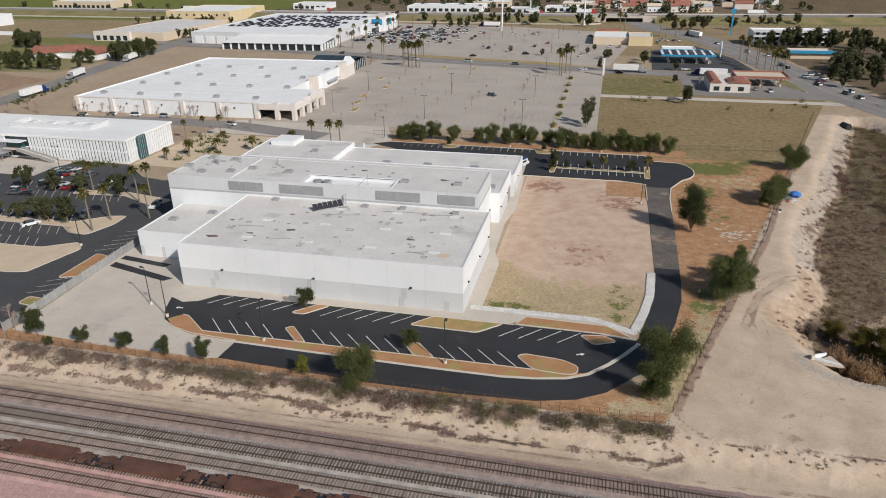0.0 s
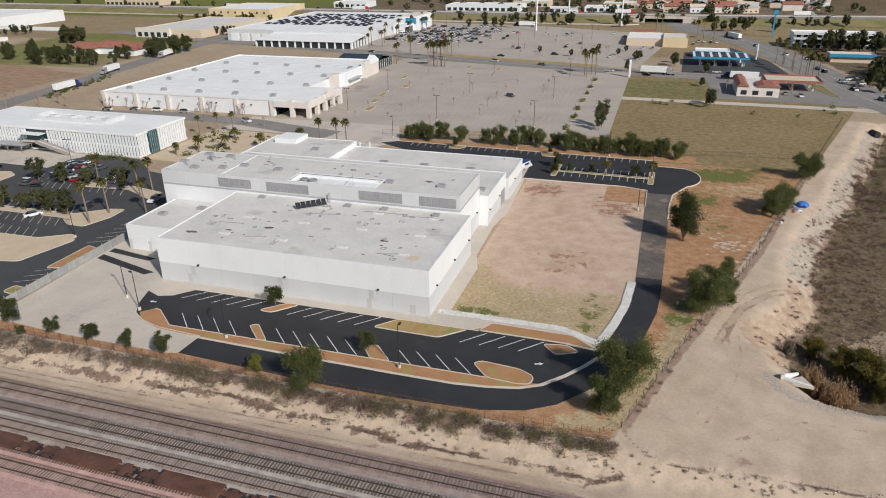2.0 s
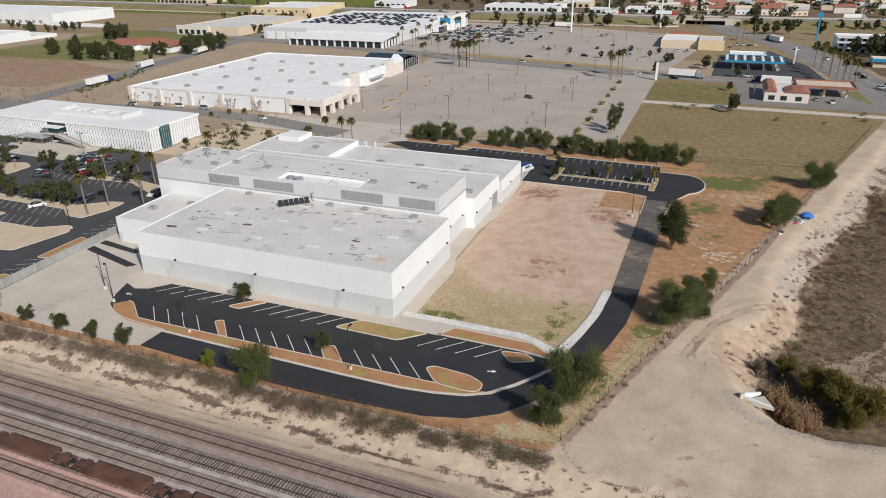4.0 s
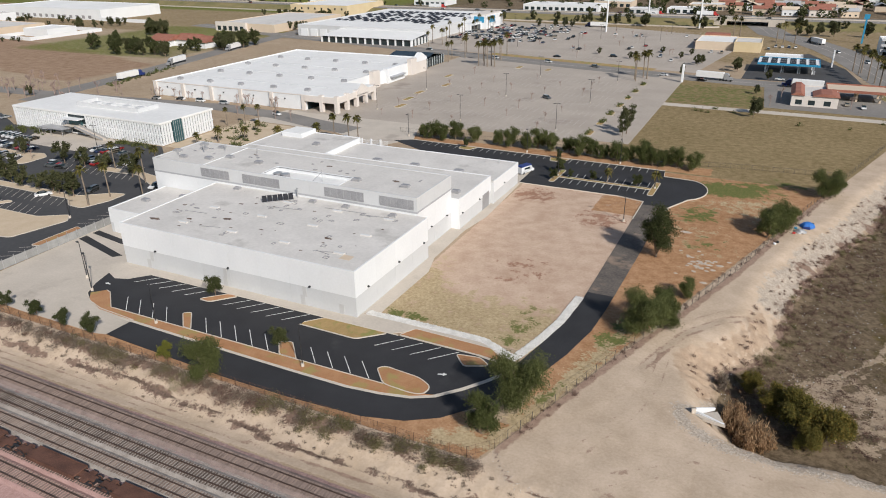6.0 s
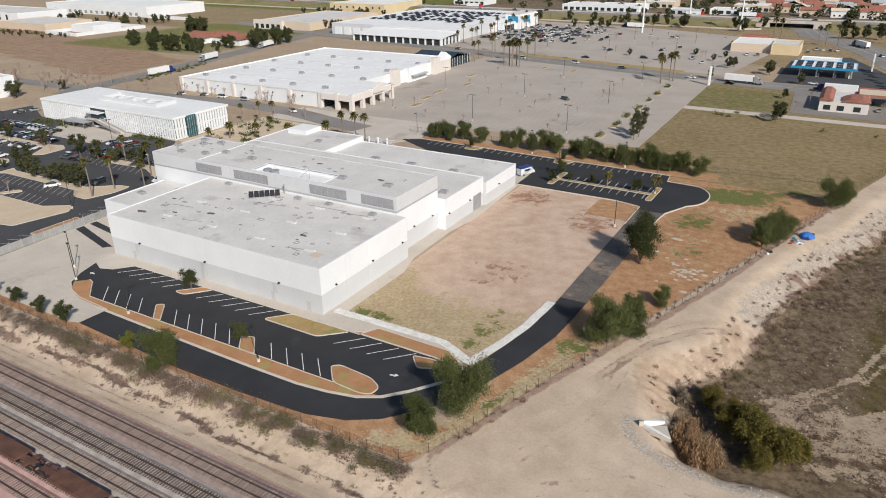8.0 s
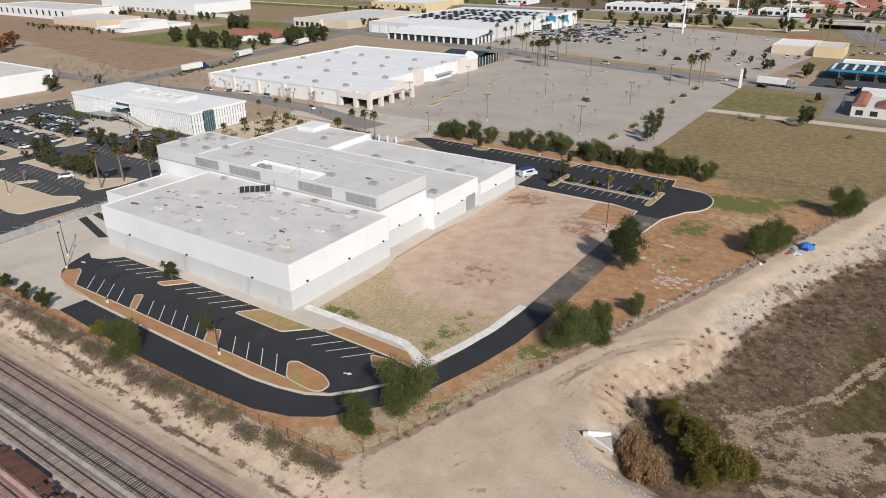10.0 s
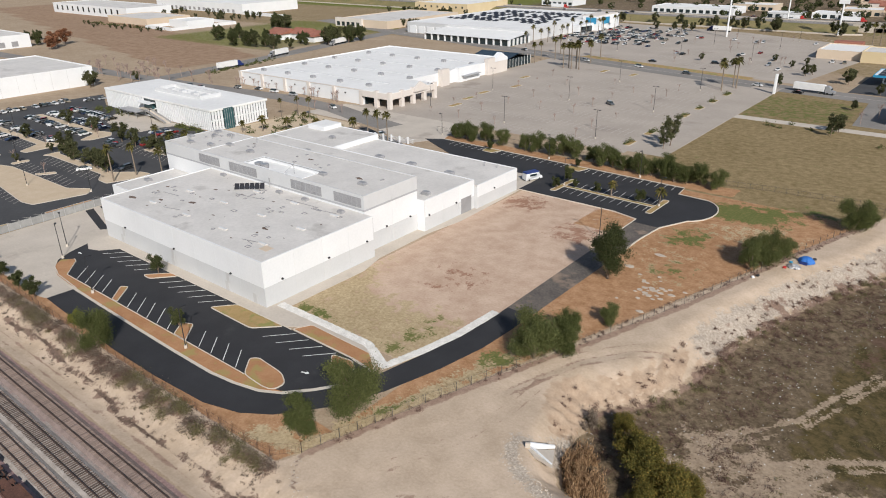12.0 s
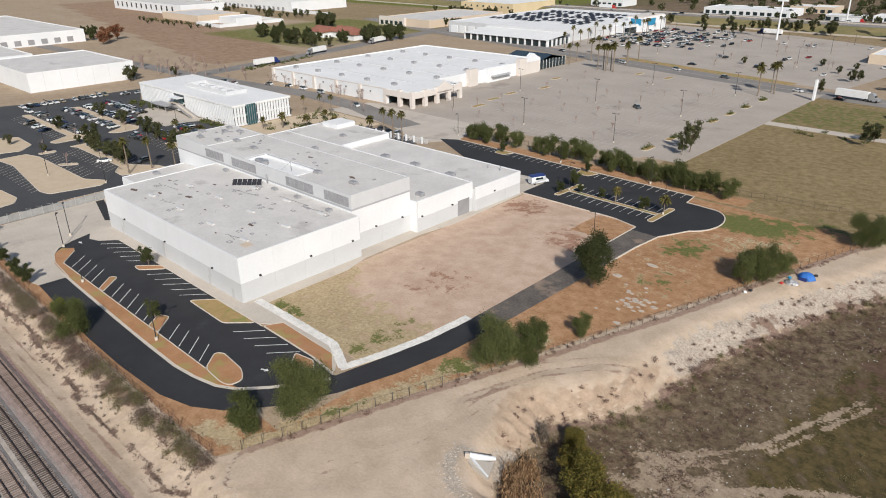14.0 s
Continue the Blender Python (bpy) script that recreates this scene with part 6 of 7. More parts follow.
bank([(-2200, 640), (-700, 585), (-146, 567), (8, 566)], 17, 34, 4.2)
bank([(60, 568.8), (128, 572), (300, 588), (900, 690)], 17, 34, 4.2)
fw = part("freeway", ribbon(bmesh.new(), FW, 30, 4.0, 4.62), "street")
tagged(fw, "raised grey freeway", "freeway", kind="structure")
for off in (-9, -4.5, 4.5, 9):
    part("lane_line", ribbon(bmesh.new(), [(x, y + off) for x, y in FW], 0.35, 4.6, 4.64), "faded_paint", fw)
part("barrier", ribbon(bmesh.new(), FW, 0.5, 4.6, 5.5), "concrete", fw)
br = thing("bridge", "concrete freeway underpass with sloped wing walls", "bridge")
part("deck", bx(10, 56, 549.5, 583, 3.6, 4.61), "concrete", br)
part("parapet", bx(4, 62, 548.8, 549.5, 3.4, 5.6), "concrete", br)
for x0, x1 in ((6, 18), (50, 62)):
    part("abutment", bx(x0, x1, 549.6, 583, -0.4, 3.6), "concrete", br)
for s, x in ((-1, 18), (1, 50)):
    bm = bmesh.new()
    slab(bm, [(0, 0), (s * 22, 0), (0, 5.2)] if s > 0 else [(0, 0), (0, 5.2), (-22, 0)], 0, 0.8)
    bm.transform(pose(x, 549.5, -0.3, 90))
    part("wing_wall", bm, "concrete", br)
canal = tagged(part("channel_wall", ribbon(bmesh.new(), [(-700, 548), (-170, 528), (0, 522), (14, 530)], 2.2, -0.3, 0.9), "concrete"), "long low concrete wall beside the freeway", "wall", kind="structure")

# houses and shops beyond the freeway
random.seed(77)
HOUSE = "distant house with a pitched roof beyond the freeway"
def house(w, d, h, wall, roof):
    o = thing("house", HOUSE, "house", "distant houses", (0, 0, 0))
    part("wall", bx(-w / 2, w / 2, -d / 2, d / 2, -0.4, h), wall, o)
    bm = bmesh.new()
    slab(bm, [(-d / 2 - 0.6, 0), (d / 2 + 0.6, 0), (0, 2.6)], 0, w + 1)
    bm.transform(pose(-w / 2 - 0.5, 0, h, 90, 0, 90))
    part("roof", bm, roof, o)
    for k in range(3):
        part("window", bx(-w / 2 + 2 + k * w / 3.2, -w / 2 + 3.6 + k * w / 3.2, -d / 2 - 0.05, -d / 2, 1, 2.4), "glass", o)
    return o


kinds = [house(16, 11, 5.6, "beige", "tile_roof"), house(14, 10, 5.4, "white", "beige"), house(18, 12, 5.8, "pink_stucco", "tile_roof"), house(15, 11, 5.2, "beige", "mid_grey")]
for k, o in enumerate(kinds):
    o.matrix_basis = pose(40 + k * 24, 655, hz(40 + k * 24, 655), 0, 0, 5 * k)
n = 0
for r in range(7):
    for c in range(24):
        x, y = 10 + c * 21 + random.uniform(-4, 4) - r * 12, 690 + r * 38 + random.uniform(-6, 6)
        if x > 205 - r * 4 or random.random() < 0.15:
            continue
        copy_thing(kinds[n % 4], pose(x, y, hz(x, y), 0, 0, random.choice((0, 90, 8, -10, 180))))
        n += 1
for k, (x0, x1, y0, y1, h, m) in enumerate(((-190, -110, 630, 668, 6, "white"), (-80, -50, 625, 645, 5, "grey_paint"), (-45, -10, 640, 665, 5, "white"), (-30, 5, 680, 710, 6, "beige"), (-130, -90, 690, 720, 6, "beige"), (-640, -560, 640, 680, 8, "beige"), (-330, -290, 650, 680, 6, "white"))):
    o = thing("shop_building", "pale flat-roofed building beyond the freeway", "building", "buildings beyond the freeway")
    plain_block(o, x0, x1, y0, y1, h, m, "roof_white")
    openings(o, "s", y0, np.arange(x0 + 4, x1 - 2, 6.5).tolist(), 0.6, 3.6, 4.0)
for k, (x, y, h) in enumerate(((-64, 470, 26), (-56, 604, 24), (0, 520, 22))):
    p = thing("pylon_sign", "very tall pale sign pylon", "sign", "pylon signs", (x, y, hz(x, y) - 0.1))
    part("mast", cyl(bmesh.new(), 0, 0, 0, h, 0.7, 0.6, 10), "white", p)
    part("sign_face", soft(bx(-3.5, 3.5, -0.4, 0.4, h, h + 6), 0.1), "white", p)
bp = thing("pylon_sign", "tall blue sign pylon beside the freeway ramp", "sign", "pylon signs", (112, 463, 0))
part("mast", bx(-0.5, 0.5, -0.4, 0.4, 0, 16), "sky_blue", bp)
part("sign_face", bx(-1.6, 1.6, -0.6, 0.6, 16, 19), "sky_blue", bp)
ws = thing("street_sign", "white upright monument sign beside the street", "sign", at=(21.5, 274, 0))
part("slab", soft(bx(-0.5, 0.5, -0.9, 0.9, 0, 9), 0.1), "white", ws)


# ---- vehicles ----
def wheel_set(c, half_l, half_w, r=0.33, axles=None):
    for ax in axles or (-half_l * 0.62, half_l * 0.62):
        for s in (-1, 1):
            bm = cyl(bmesh.new(), 0, 0, -0.11, 0.11, r, r, 10)
            bm.transform(pose(ax, s * (half_w - 0.1), r, 90))
            part("wheel", bm, "tyre", c)


def profile(pts, hw, tuck=1.0):
    """A body from its side outline."""
    bm = bmesh.new()
    slab(bm, pts, -hw, hw)
    bm.transform(pose(0, 0, 0, 90))
    return bm


def car(suv=False):
    c = thing("car", "parked car on the asphalt" if not suv else "parked sport utility car on the asphalt", "car", "parked cars")
    t = 1.72 if suv else 1.45
    bm = profile([(-2.25, 0.35), (2.25, 0.35), (2.28, 0.72), (1.2, 0.95), (-1.9 if suv else -1.4, 0.98), (-2.28, 0.9)], 0.9)
    bmesh.ops.bevel(bm, geom=bm.edges[:], offset=0.06, segments=1, affect="EDGES")
    part("body", bm, "car", c)
    gl = profile([(-2.1 if suv else -1.75, 0.93), (1.2, 0.93), (0.5, t - 0.06), (-1.9 if suv else -0.95, t - 0.06)], 0.78)
    for v in gl.verts:
        if v.co.z > 1.2:
            v.co.y *= 0.82
    part("cabin_glass", gl, "glass", c)
    rf = bx(-1.85 if suv else -0.95, 0.5, -0.65, 0.65, t - 0.07, t)
    bmesh.ops.bevel(rf, geom=rf.edges[:], offset=0.03, segments=1, affect="EDGES")
    part("roof", rf, "car", c)
    wheel_set(c, 2.25, 0.9)
    return c


sedan, suv = car(), car(True)
random.seed(91)
spots = []
for x0, x1, y, p, a in ((-215, -166, 45.6, 0.62, 100), (-215, -168, 54.6, 0.8, 80), (-217, -182, 64.2, 0.85, 90), (-216, -170, 25.4, 0.16, 100), (-216, -168, 34.2, 0.4, 80)):
    for x in np.arange(x0, x1, 2.8):
        if random.random() < p:
            spots.append((x, y + random.uniform(-0.3, 0.3), a + random.uniform(-3, 3)))
for y in np.arange(34, 71, 2.8):
    if random.random() < 0.85:
        spots.append((-235.5, y, random.uniform(-3, 3)))
spots += [(-123.4, 25 + 4.4, 100), (-111.8, 31.8, 100), (-146.5, 45.6, 0), (-134, 51.8, 95), (-139.5, 53.2, 95), (-145, 66.4, 90), (-141.8, 66.8, 90), (-223.5, 32.8, 5), (-124.2, 56.6, 90), (-97, 42.0, 90), (-230, 78, 90), (-228, 84, 90), (-222, 88, 90)]
for x, y, a in spots[1:]:
    copy_thing(random.choice((sedan, suv)), pose(x, y, 0.03, 0, 0, a + random.choice((0, 180))))
sedan.matrix_basis = pose(*spots[0][:2], 0.03, 0, 0, spots[0][2])
suv.matrix_basis = pose(-29, 209.5, 0.042, 0, 0, -35)
spots = []
for y0 in range(354, 490, 19):
    for x in np.arange(-168, -62, 2.8):
        dens = 0.62 * max(0, 1 - math.hypot((x + 128) / 58, (y0 - 436) / 66) ** 2.2)
        for s in (-2.7, 2.7):
            if random.random() < dens:
                spots.append((x, y0 + s, 90 + random.uniform(-3, 3), 0.042))
for _ in range(16):
    spots.append((random.uniform(-70, 22), random.uniform(325, 470), random.choice((90, 0, 80)), 0.042))
for x, y, a in ((-186, 141.6, 3), (-174, 142, 3), (-160, 142.2, 4), (-198, 138, 3), (-215, 128, 5), (-222, 127, 5), (-124, 134, 160), (-75, 112, 150)):
    spots.append((x, y, a, 0.05))
for _ in range(22):
    x = random.uniform(-600, 260)
    spots.append((x, 567 + random.choice((-11, -7, -2.5, 2.5, 7, 11)) - 0.033 * min(0, x + 146) , random.choice((0, 180)), 4.63))
for x, y in ((-60, 309), (-30, 302), (10, 289), (40, 286), (-95, 312), (-150, 330), (30, 281)):
    spots.append((x, y, -13, 0.045))
for x, y in ((128, 268), (133, 240), (146, 205), (154, 186), (120, 320), (110, 372), (126, 262), (96, 410), (84, 452), (168, 160)):
    spots.append((x, y, 110, 0.045))
for x, y in ((120, 358), (124, 358), (130, 358), (139, 358), (148, 358), (142, 292), (147, 292), (152, 292), (160, 292), (60, 424), (64, 424), (68, 424), (72, 424), (56, 410), (30, 384), (24, 384), (94, 244), (100, 240), (-334, 118), (-322, 40), (-328, 40)):
    spots.append((x, y, 90, 0.05))
for x, y, a, z in spots:
    copy_thing(random.choice((sedan, suv)), pose(x, y, z, 0, 0, a + random.choice((0, 180))))


def lorry(cab="navy", box_m="roof_white"):
    c = thing("semi_truck", "articulated truck with a long white trailer", "truck", "trucks")
    tr = part("trailer", soft(bx(-9.5, 4.2, -1.28, 1.28, 1.15, 4.05), 0.06), box_m, c)
    part("trailer_frame", bx(-9.4, 4.0, -0.5, 0.5, 0.85, 1.15), "black", c)
    bm = profile([(4.6, 0.6), (8.6, 0.6), (8.7, 1.7), (7.2, 1.95), (6.8, 3.0), (5.9, 3.8), (4.6, 3.8)], 1.2)
    part("cab", bm, cab, c)
    part("windscreen", bx(6.95, 7.15, -0.95, 0.95, 2.05, 2.85), "glass", c)
    wheel_set(c, 8, 1.25, 0.5, (-8.4, -7.1, 4.6, 5.8, 8.0))
    return c


for x, y, a in ((-145.7, 43.8, 8), (-141.7, 43.9, 8), (-147.6, 63.2, 84), (-145.3, 63.1, 84), (-142.9, 63.5, 84), (-140.4, 64.1, 84), (-135.0, 63.6, 84), (-126.8, 31.0, 60), (-121.9, 23.2, 60), (-143.1, 53.4, 60), (-137.2, 53.2, 60), (-131.0, 53.2, 60)):
    copy_thing(random.choice((sedan, suv)), pose(x, y, 0.03, 0, 0, a + random.choice((0, 180))))

for x, y, a in ((125.3, 282.8, 20), (129.6, 290, 20), (132.9, 289.6, 20), (132.1, 278.1, 20), (136, 245.1, 104), (136, 230.7, 104), (121.6, 312, 100), (66.2, 297.9, 0), (78.6, 284.5, 0)):
    copy_thing(random.choice((sedan, suv)), pose(x, y, 0.04, 0, 0, a))

l1, l2, l3 = lorry("navy", "roof_white"), lorry("steel", "roof_white"), lorry("red", "white")
l1.matrix_basis = pose(-254.6, 175, 0.045, 0, 0, 95)
l2.matrix_basis = pose(-269.4, 222, 0.045, 0, 0, 283)
l3.matrix_basis = pose(-262, 573, 4.63, 0, 0, 2)
for o, x, y, a, z in ((l2, -278, 283, 282, 0.045), (l2, 36, 286.5, -8, 0.045), (l1, 76, 280, 175, 0.045), (l3, -52, 612, 0, 0.5), (l1, -80, 500, 175, 0.045), (l3, 0, 574, 2, 4.63), (l2, 150, 578, 3, 4.63), (l1, -420, 580, 182, 4.63), (l2, 84, 452, 118, 0.045), (l1, -390, 580, 182, 4.63)):
    copy_thing(o, pose(x, y, z, 0, 0, a))

rv = thing("camper_van", "white camper van with a dark blue top", "van", at=(-0.9, 100.2, 0.046), turn=68)
bm = profile([(-2.9, 0.45), (2.9, 0.45), (3.0, 1.1), (2.1, 1.35), (1.5, 2.3), (-2.9, 2.3)], 1.05)
bmesh.ops.bevel(bm, geom=bm.edges[:], offset=0.08, segments=2, affect="EDGES")
part("body", bm, "white", rv)
part("top", soft(bx(-2.9, 1.7, -1.08, 1.08, 2.3, 2.75), 0.12), "navy", rv, "dark blue raised top")
for s in (-1.07, 1.04):
    part("window", bx(-1.6, 0.9, s, s + 0.03, 1.45, 2.05), "glass", rv)
part("windscreen", bx(1.75, 1.95, -0.85, 0.85, 1.5, 2.1), "glass", rv)
part("bumper", bx(2.95, 3.1, -1.0, 1.0, 0.45, 0.7), "black", rv)
wheel_set(rv, 2.9, 1.05, 0.36)


# ---- palms, bare trees and other far trees ----
def palm(h, r, seed, fan=True):
    random.seed(seed)
    p = thing("palm_tree", "slender fan palm with a ragged crown" if fan else "young feather palm with arching fronds", "palm tree", "palm trees")
    bm = bmesh.new()
    lean = random.uniform(-0.3, 0.3)
    tube(bm, (0, 0, -0.3), (lean * 0.4, 0, h * 0.5), 0.26, 0.2, 7)
    tube(bm, (lean * 0.4, 0, h * 0.5), (lean, 0, h), 0.2, 0.17, 7)
    part("trunk", bm, "palm_bark", p)
    bm = bmesh.new()
    for i in range(44):
        a, e = random.uniform(0, 6.283), random.uniform(-0.9, 1.2)
        d = Vector((math.cos(a) * math.cos(e), math.sin(a) * math.cos(e), math.sin(e)))
        s = d.cross(Vector((0, 0, 1))).normalized() * r * random.uniform(0.10, 0.22)
        o = Vector((lean, 0, h))
        m1, m2 = o + d * r * 0.55, o + d * r * random.uniform(0.9, 1.1) - Vector((0, 0, r * 0.35))
        q = [bm.verts.new(v) for v in (o, m1 - s, m2, m1 + s)]
        bm.faces.new(q)
    part("crown", bm, "leaf_palm", p)
    return p


def put(o, spots, first=True):
    for i, (x, y, s, a) in enumerate(spots):
        if i == 0 and first:
            o.matrix_basis = pose(x, y, hz(x, y), 0, 0, a)
            o.scale = (s, s, s)
        else:
            c = copy_thing(o, pose(x, y, hz(x, y), 0, 0, a))
            c.scale = (s, s, s)


put(palm(10.0, 2.0, 1), [(-102.7, 22.9, 1.05, 0), (-102.9, 30.4, 0.95, 40), (-93.6, 34, 0.9, 80), (-104, 44.5, 1.0, 15), (-104.1, 50, 0.95, 60), (-69, 105, 1.05, 10), (-66.4, 107, 1.0, 70), (-77.2, 108, 0.95, 30), (-124.7, 115, 0.75, 10), (-130, 110.5, 0.7, 40), (-118.4, 115.8, 0.8, 90), (-124, 50.6, 0.85, 90), (-1.9, 272.6, 1.3, 0), (1, 280.5, 1.25, 30), (3.5, 277, 1.35, 80), (-0.5, 268, 1.2, 60)]
    + [(100.9, 341, 1.3, 9), (104.5, 336, 1.35, 40), (103, 330, 1.2, 90), (107, 322, 1.3, 30), (106, 312, 1.35, 50), (108.5, 305, 1.25, 60), (110, 296, 1.3, 70), (112, 289, 1.3, 10), (108.8, 283, 1.2, 0), (113, 279, 1.3, 20)]
    + [(-145.4, 433.9, 1.2, 0), (-91.1, 284.2, 1.3, 20), (-88.3, 282.1, 1.35, 50), (-86.9, 285, 1.3, 80), (-84.1, 282.9, 1.4, 10), (-94.3, 283.6, 1.25, 0), (-93, 326.8, 1.3, 40), (-122.2, 329.5, 1.1, 0), (-113.7, 307.8, 1.2, 60)]
    + [(59.6, 445, 1.2, 0), (64, 447, 1.3, 30), (71, 446, 1.25, 70), (30, 470, 1.4, 20), (34, 474, 1.3, 0)]
    + [(-116, 288, 1.1, 0), (-120, 302, 1.0, 30), (-89, 306, 1.1, 60), (-92, 312, 1.15, 10), (-98, 300, 1.1, 30), (-104, 318, 1.0, 9)]
    + [(-158 + 7 * math.sin(i * 2.1), 345 + i * 9.5, 0.95 + 0.1 * (i % 3), i * 50) for i in range(16)])
put(palm(4.2, 1.9, 2, False), [(24.8, 100.2, 0.9, 0), (38.5, 100.8, 1.0, 60), (-85.5, 108, 1.2, 0), (-115.8, 89.5, 1.2, 40), (-109, 96, 1.0, 80), (-97, 100, 1.1, 10), (-121, 84, 0.9, 30), (-113, 108, 0.9, 0)])


def bare_tree(seed, h):
    random.seed(seed)
    t = thing("bare_tree", "leafless small tree with fine grey twigs", "tree", "bare trees")
    bm = bmesh.new()

    def grow(a, d, l, r, n):
        b = a + d * l
        tube(bm, a, b, r, r * 0.65, 4)
        if n:
            for _ in range(3):
                e = (d + Vector((random.gauss(0, 0.5), random.gauss(0, 0.5), random.gauss(0.1, 0.25)))).normalized()
                grow(b, e, l * random.uniform(0.6, 0.8), r * 0.6, n - 1)

    grow(Vector((0, 0, -0.1)), Vector((0, 0, 1)), h * 0.3, 0.12, 4)
    part("twig_crown", bm, "twig", t)
    return t


random.seed(12)
spots = [(x + random.uniform(-1.5, 1.5), y + random.uniform(-1.5, 1.5), random.uniform(0.7, 1.1), random.uniform(0, 360)) for x in range(-84, 0, 17) for y in (152, 169, 186, 204, 221, 238, 255) if random.random() < 0.75]
spots += [(-104, 150, 1.2, 0), (-106, 183, 1.0, 50), (-112, 128, 1.2, 80), (-120, 128, 1.1, 10), (-128, 127, 1.2, 20), (-140, 128, 1.1, 70), (-146, 145, 1.0, 0), (-165, 145, 1.0, 0), (-182, 145, 0.9, 0), (-82.5, -24.6, 1.2, 0), (-86, -22, 1.1, 50), (-128, 13.5, 1.1, 0), (-153, 14.5, 1.0, 70), (-160, 47, 1.0, 0), (-165, 30, 0.9, 0)]
spots += [(-330 + i * 9 + random.uniform(-3, 3), 126 + random.uniform(-14, 14), random.uniform(1.2, 1.9), i * 40) for i in range(10)]
spots += [(random.uniform(-90, 20), random.uniform(330, 470), 1.1, i * 30) for i in range(18)] + [(68, 246, 1.6, 0), (95, 236, 1.5, 30), (64, 232, 1.3, 80), (128, 212, 1.5, 0), (160, 240, 1.6, 30)]
spots += [(random.uniform(-330, -215), random.uniform(112, 150), random.uniform(1.3, 2.0), i * 33) for i in range(30)] + [(random.uniform(-208, -128), 143.4, random.uniform(1.0, 1.5), i * 33) for i in range(14)] + [(random.uniform(140, 175), random.uniform(175, 250), random.uniform(1.6, 2.3), i * 33) for i in range(12)]
put(bare_tree(4, 4.6), spots)

far_tree = tree("broadleaf_tree", "dull green broadleaf tree", 9.6, 3.2, "leaf_far", (-143, 28, 0), 2600, 0.4, 28, 0.14, 0.3, 0.3, "far trees", 0, 41, 0.25)
pine = tree("conifer_tree", "tall dark conifer beside the house", 12.5, 4.2, "leaf_dark", (-373, 247.5, 0), 2600, 0.5, 34, 0.06, 0.5, 0.4, "conifers", 0, 43, 0.3)
for ob in pine.children:
    if ob.name.startswith("crown"):
        for v in ob.data.vertices:
            k = max(0.4, 1.35 - v.co.z / 17)
            v.co.x *= k
            v.co.y *= k
rust_tree = tree("autumn_tree", "large rust-coloured autumn tree", 13, 4.8, "leaf_rust", (-440, 158, 0), 3000, 0.5, 34, 0.1, 0.3, 0.3, "far trees", 0, 47, 0.3)
place(rust_tree, [(-452, 170, 1.0, 30), (-430, 150, 0.9, 70)])
place(pine, [(-336, 236, 0.9, 0), (-310, 244, 0.95, 40), (-369, 265, 1.0, 90), (-342, 258, 0.85, 10), (-408, 334, 1.1, 0), (-400, 326, 1.2, 60), (-393, 332, 1.1, 20), (-306, 272, 0.7, 0), (-281, 279, 1.15, 50), (-286, 286, 1.1, 20), (-278, 294, 1.15, 80), (-279, 307, 1.1, 0), (-296, 268, 0.9, 0), (-356, 250, 0.95, 20), (-324, 240, 0.9, 10), (-380, 256, 0.9, 50), (-345, 272, 0.7, 0), (-318, 262, 0.6, 0), (-500, 172, 0.7, 0), (-505, 165, 0.7, 0), (-466, 156, 0.9, 0)])
random.seed(55)
ft = [(-146, 48.9, 0.8, 0), (-135.5, 48.4, 0.74, 50), (-126.2, 48.2, 0.62, 0), (-112.2, 46.9, 0.86, 0), (-128.5, 51.5, 0.55, 60), (-122, 26.6, 0.74, 0), (-118.8, 26.2, 0.72, 20), (-113, 26.4, 0.82, 90), (-127.6, 26, 0.62, 10), (-135.6, 26.4, 0.7, 140), (-168, 50, 0.7, 30), (-180, 30, 0.7, 70), (-190, 50, 0.75, 10), (-154, 27, 0.35, 0), (-150, 14, 0.35, 0), (-170, 9, 0.45, 30), (-266, 98, 0.95, 0), (-263, 95, 0.8, 0), (-262, 120, 0.6, 0)]
ft += [(random.uniform(-420, -320), random.uniform(480, 506), random.uniform(0.5, 0.9), i * 40) for i in range(14)] + [(-312 + i * 5, 392 + 4 * math.sin(i), 0.8, i * 50) for i in range(7)]
ft += [(random.uniform(-200, 20), random.uniform(522, 540), random.uniform(0.7, 1.2), i * 37) for i in range(16)] + [(random.uniform(70, 200), random.uniform(540, 546), random.uniform(0.6, 1.1), i * 37) for i in range(12)]
ft += [(x, y, random.uniform(0.8, 1.5), i * 61) for i, (x, y) in enumerate(((x, y) for x, y in ((random.uniform(138, 300), random.uniform(120, 430)) for _ in range(190)) if not (125 < x < 172 and 335 < y < 430) and not (170 < x < 200 and 280 < y < 306) and x > np.interp(y, [10, 95, 150, 190, 228, 278, 338, 385, 425], [300, 210, 170, 148, 134, 123, 113, 104, 93]) + 18))]
ft += [(random.uniform(-900, -300), random.uniform(600, 640), random.uniform(0.5, 1.0), i * 31) for i in range(22)] + [(random.uniform(-700, -480), random.uniform(330, 385), random.uniform(0.4, 0.9), i * 31) for i in range(36)] + [(random.uniform(-600, -460), random.uniform(240, 262), 0.4, i * 31) for i in range(18)]
ft += [(44, 328, 0.7, 0), (22, 330, 0.7, 0), (24, 336, 0.6, 30), (61, 296, 0.6, 0), (-18, 340, 0.5, 0), (-40, 352, 0.5, 0), (10, 352, 0.5, 0), (14, 368, 0.5, 0), (-4, 372, 0.5, 0), (136, 390, 1.5, 0), (143, 396, 1.6, 0), (149, 388, 1.4, 0), (155, 394, 1.5, 0), (162, 386, 1.6, 0), (128, 398, 1.3, 0), (172, 372, 1.6, 0), (180, 380, 1.7, 0)]
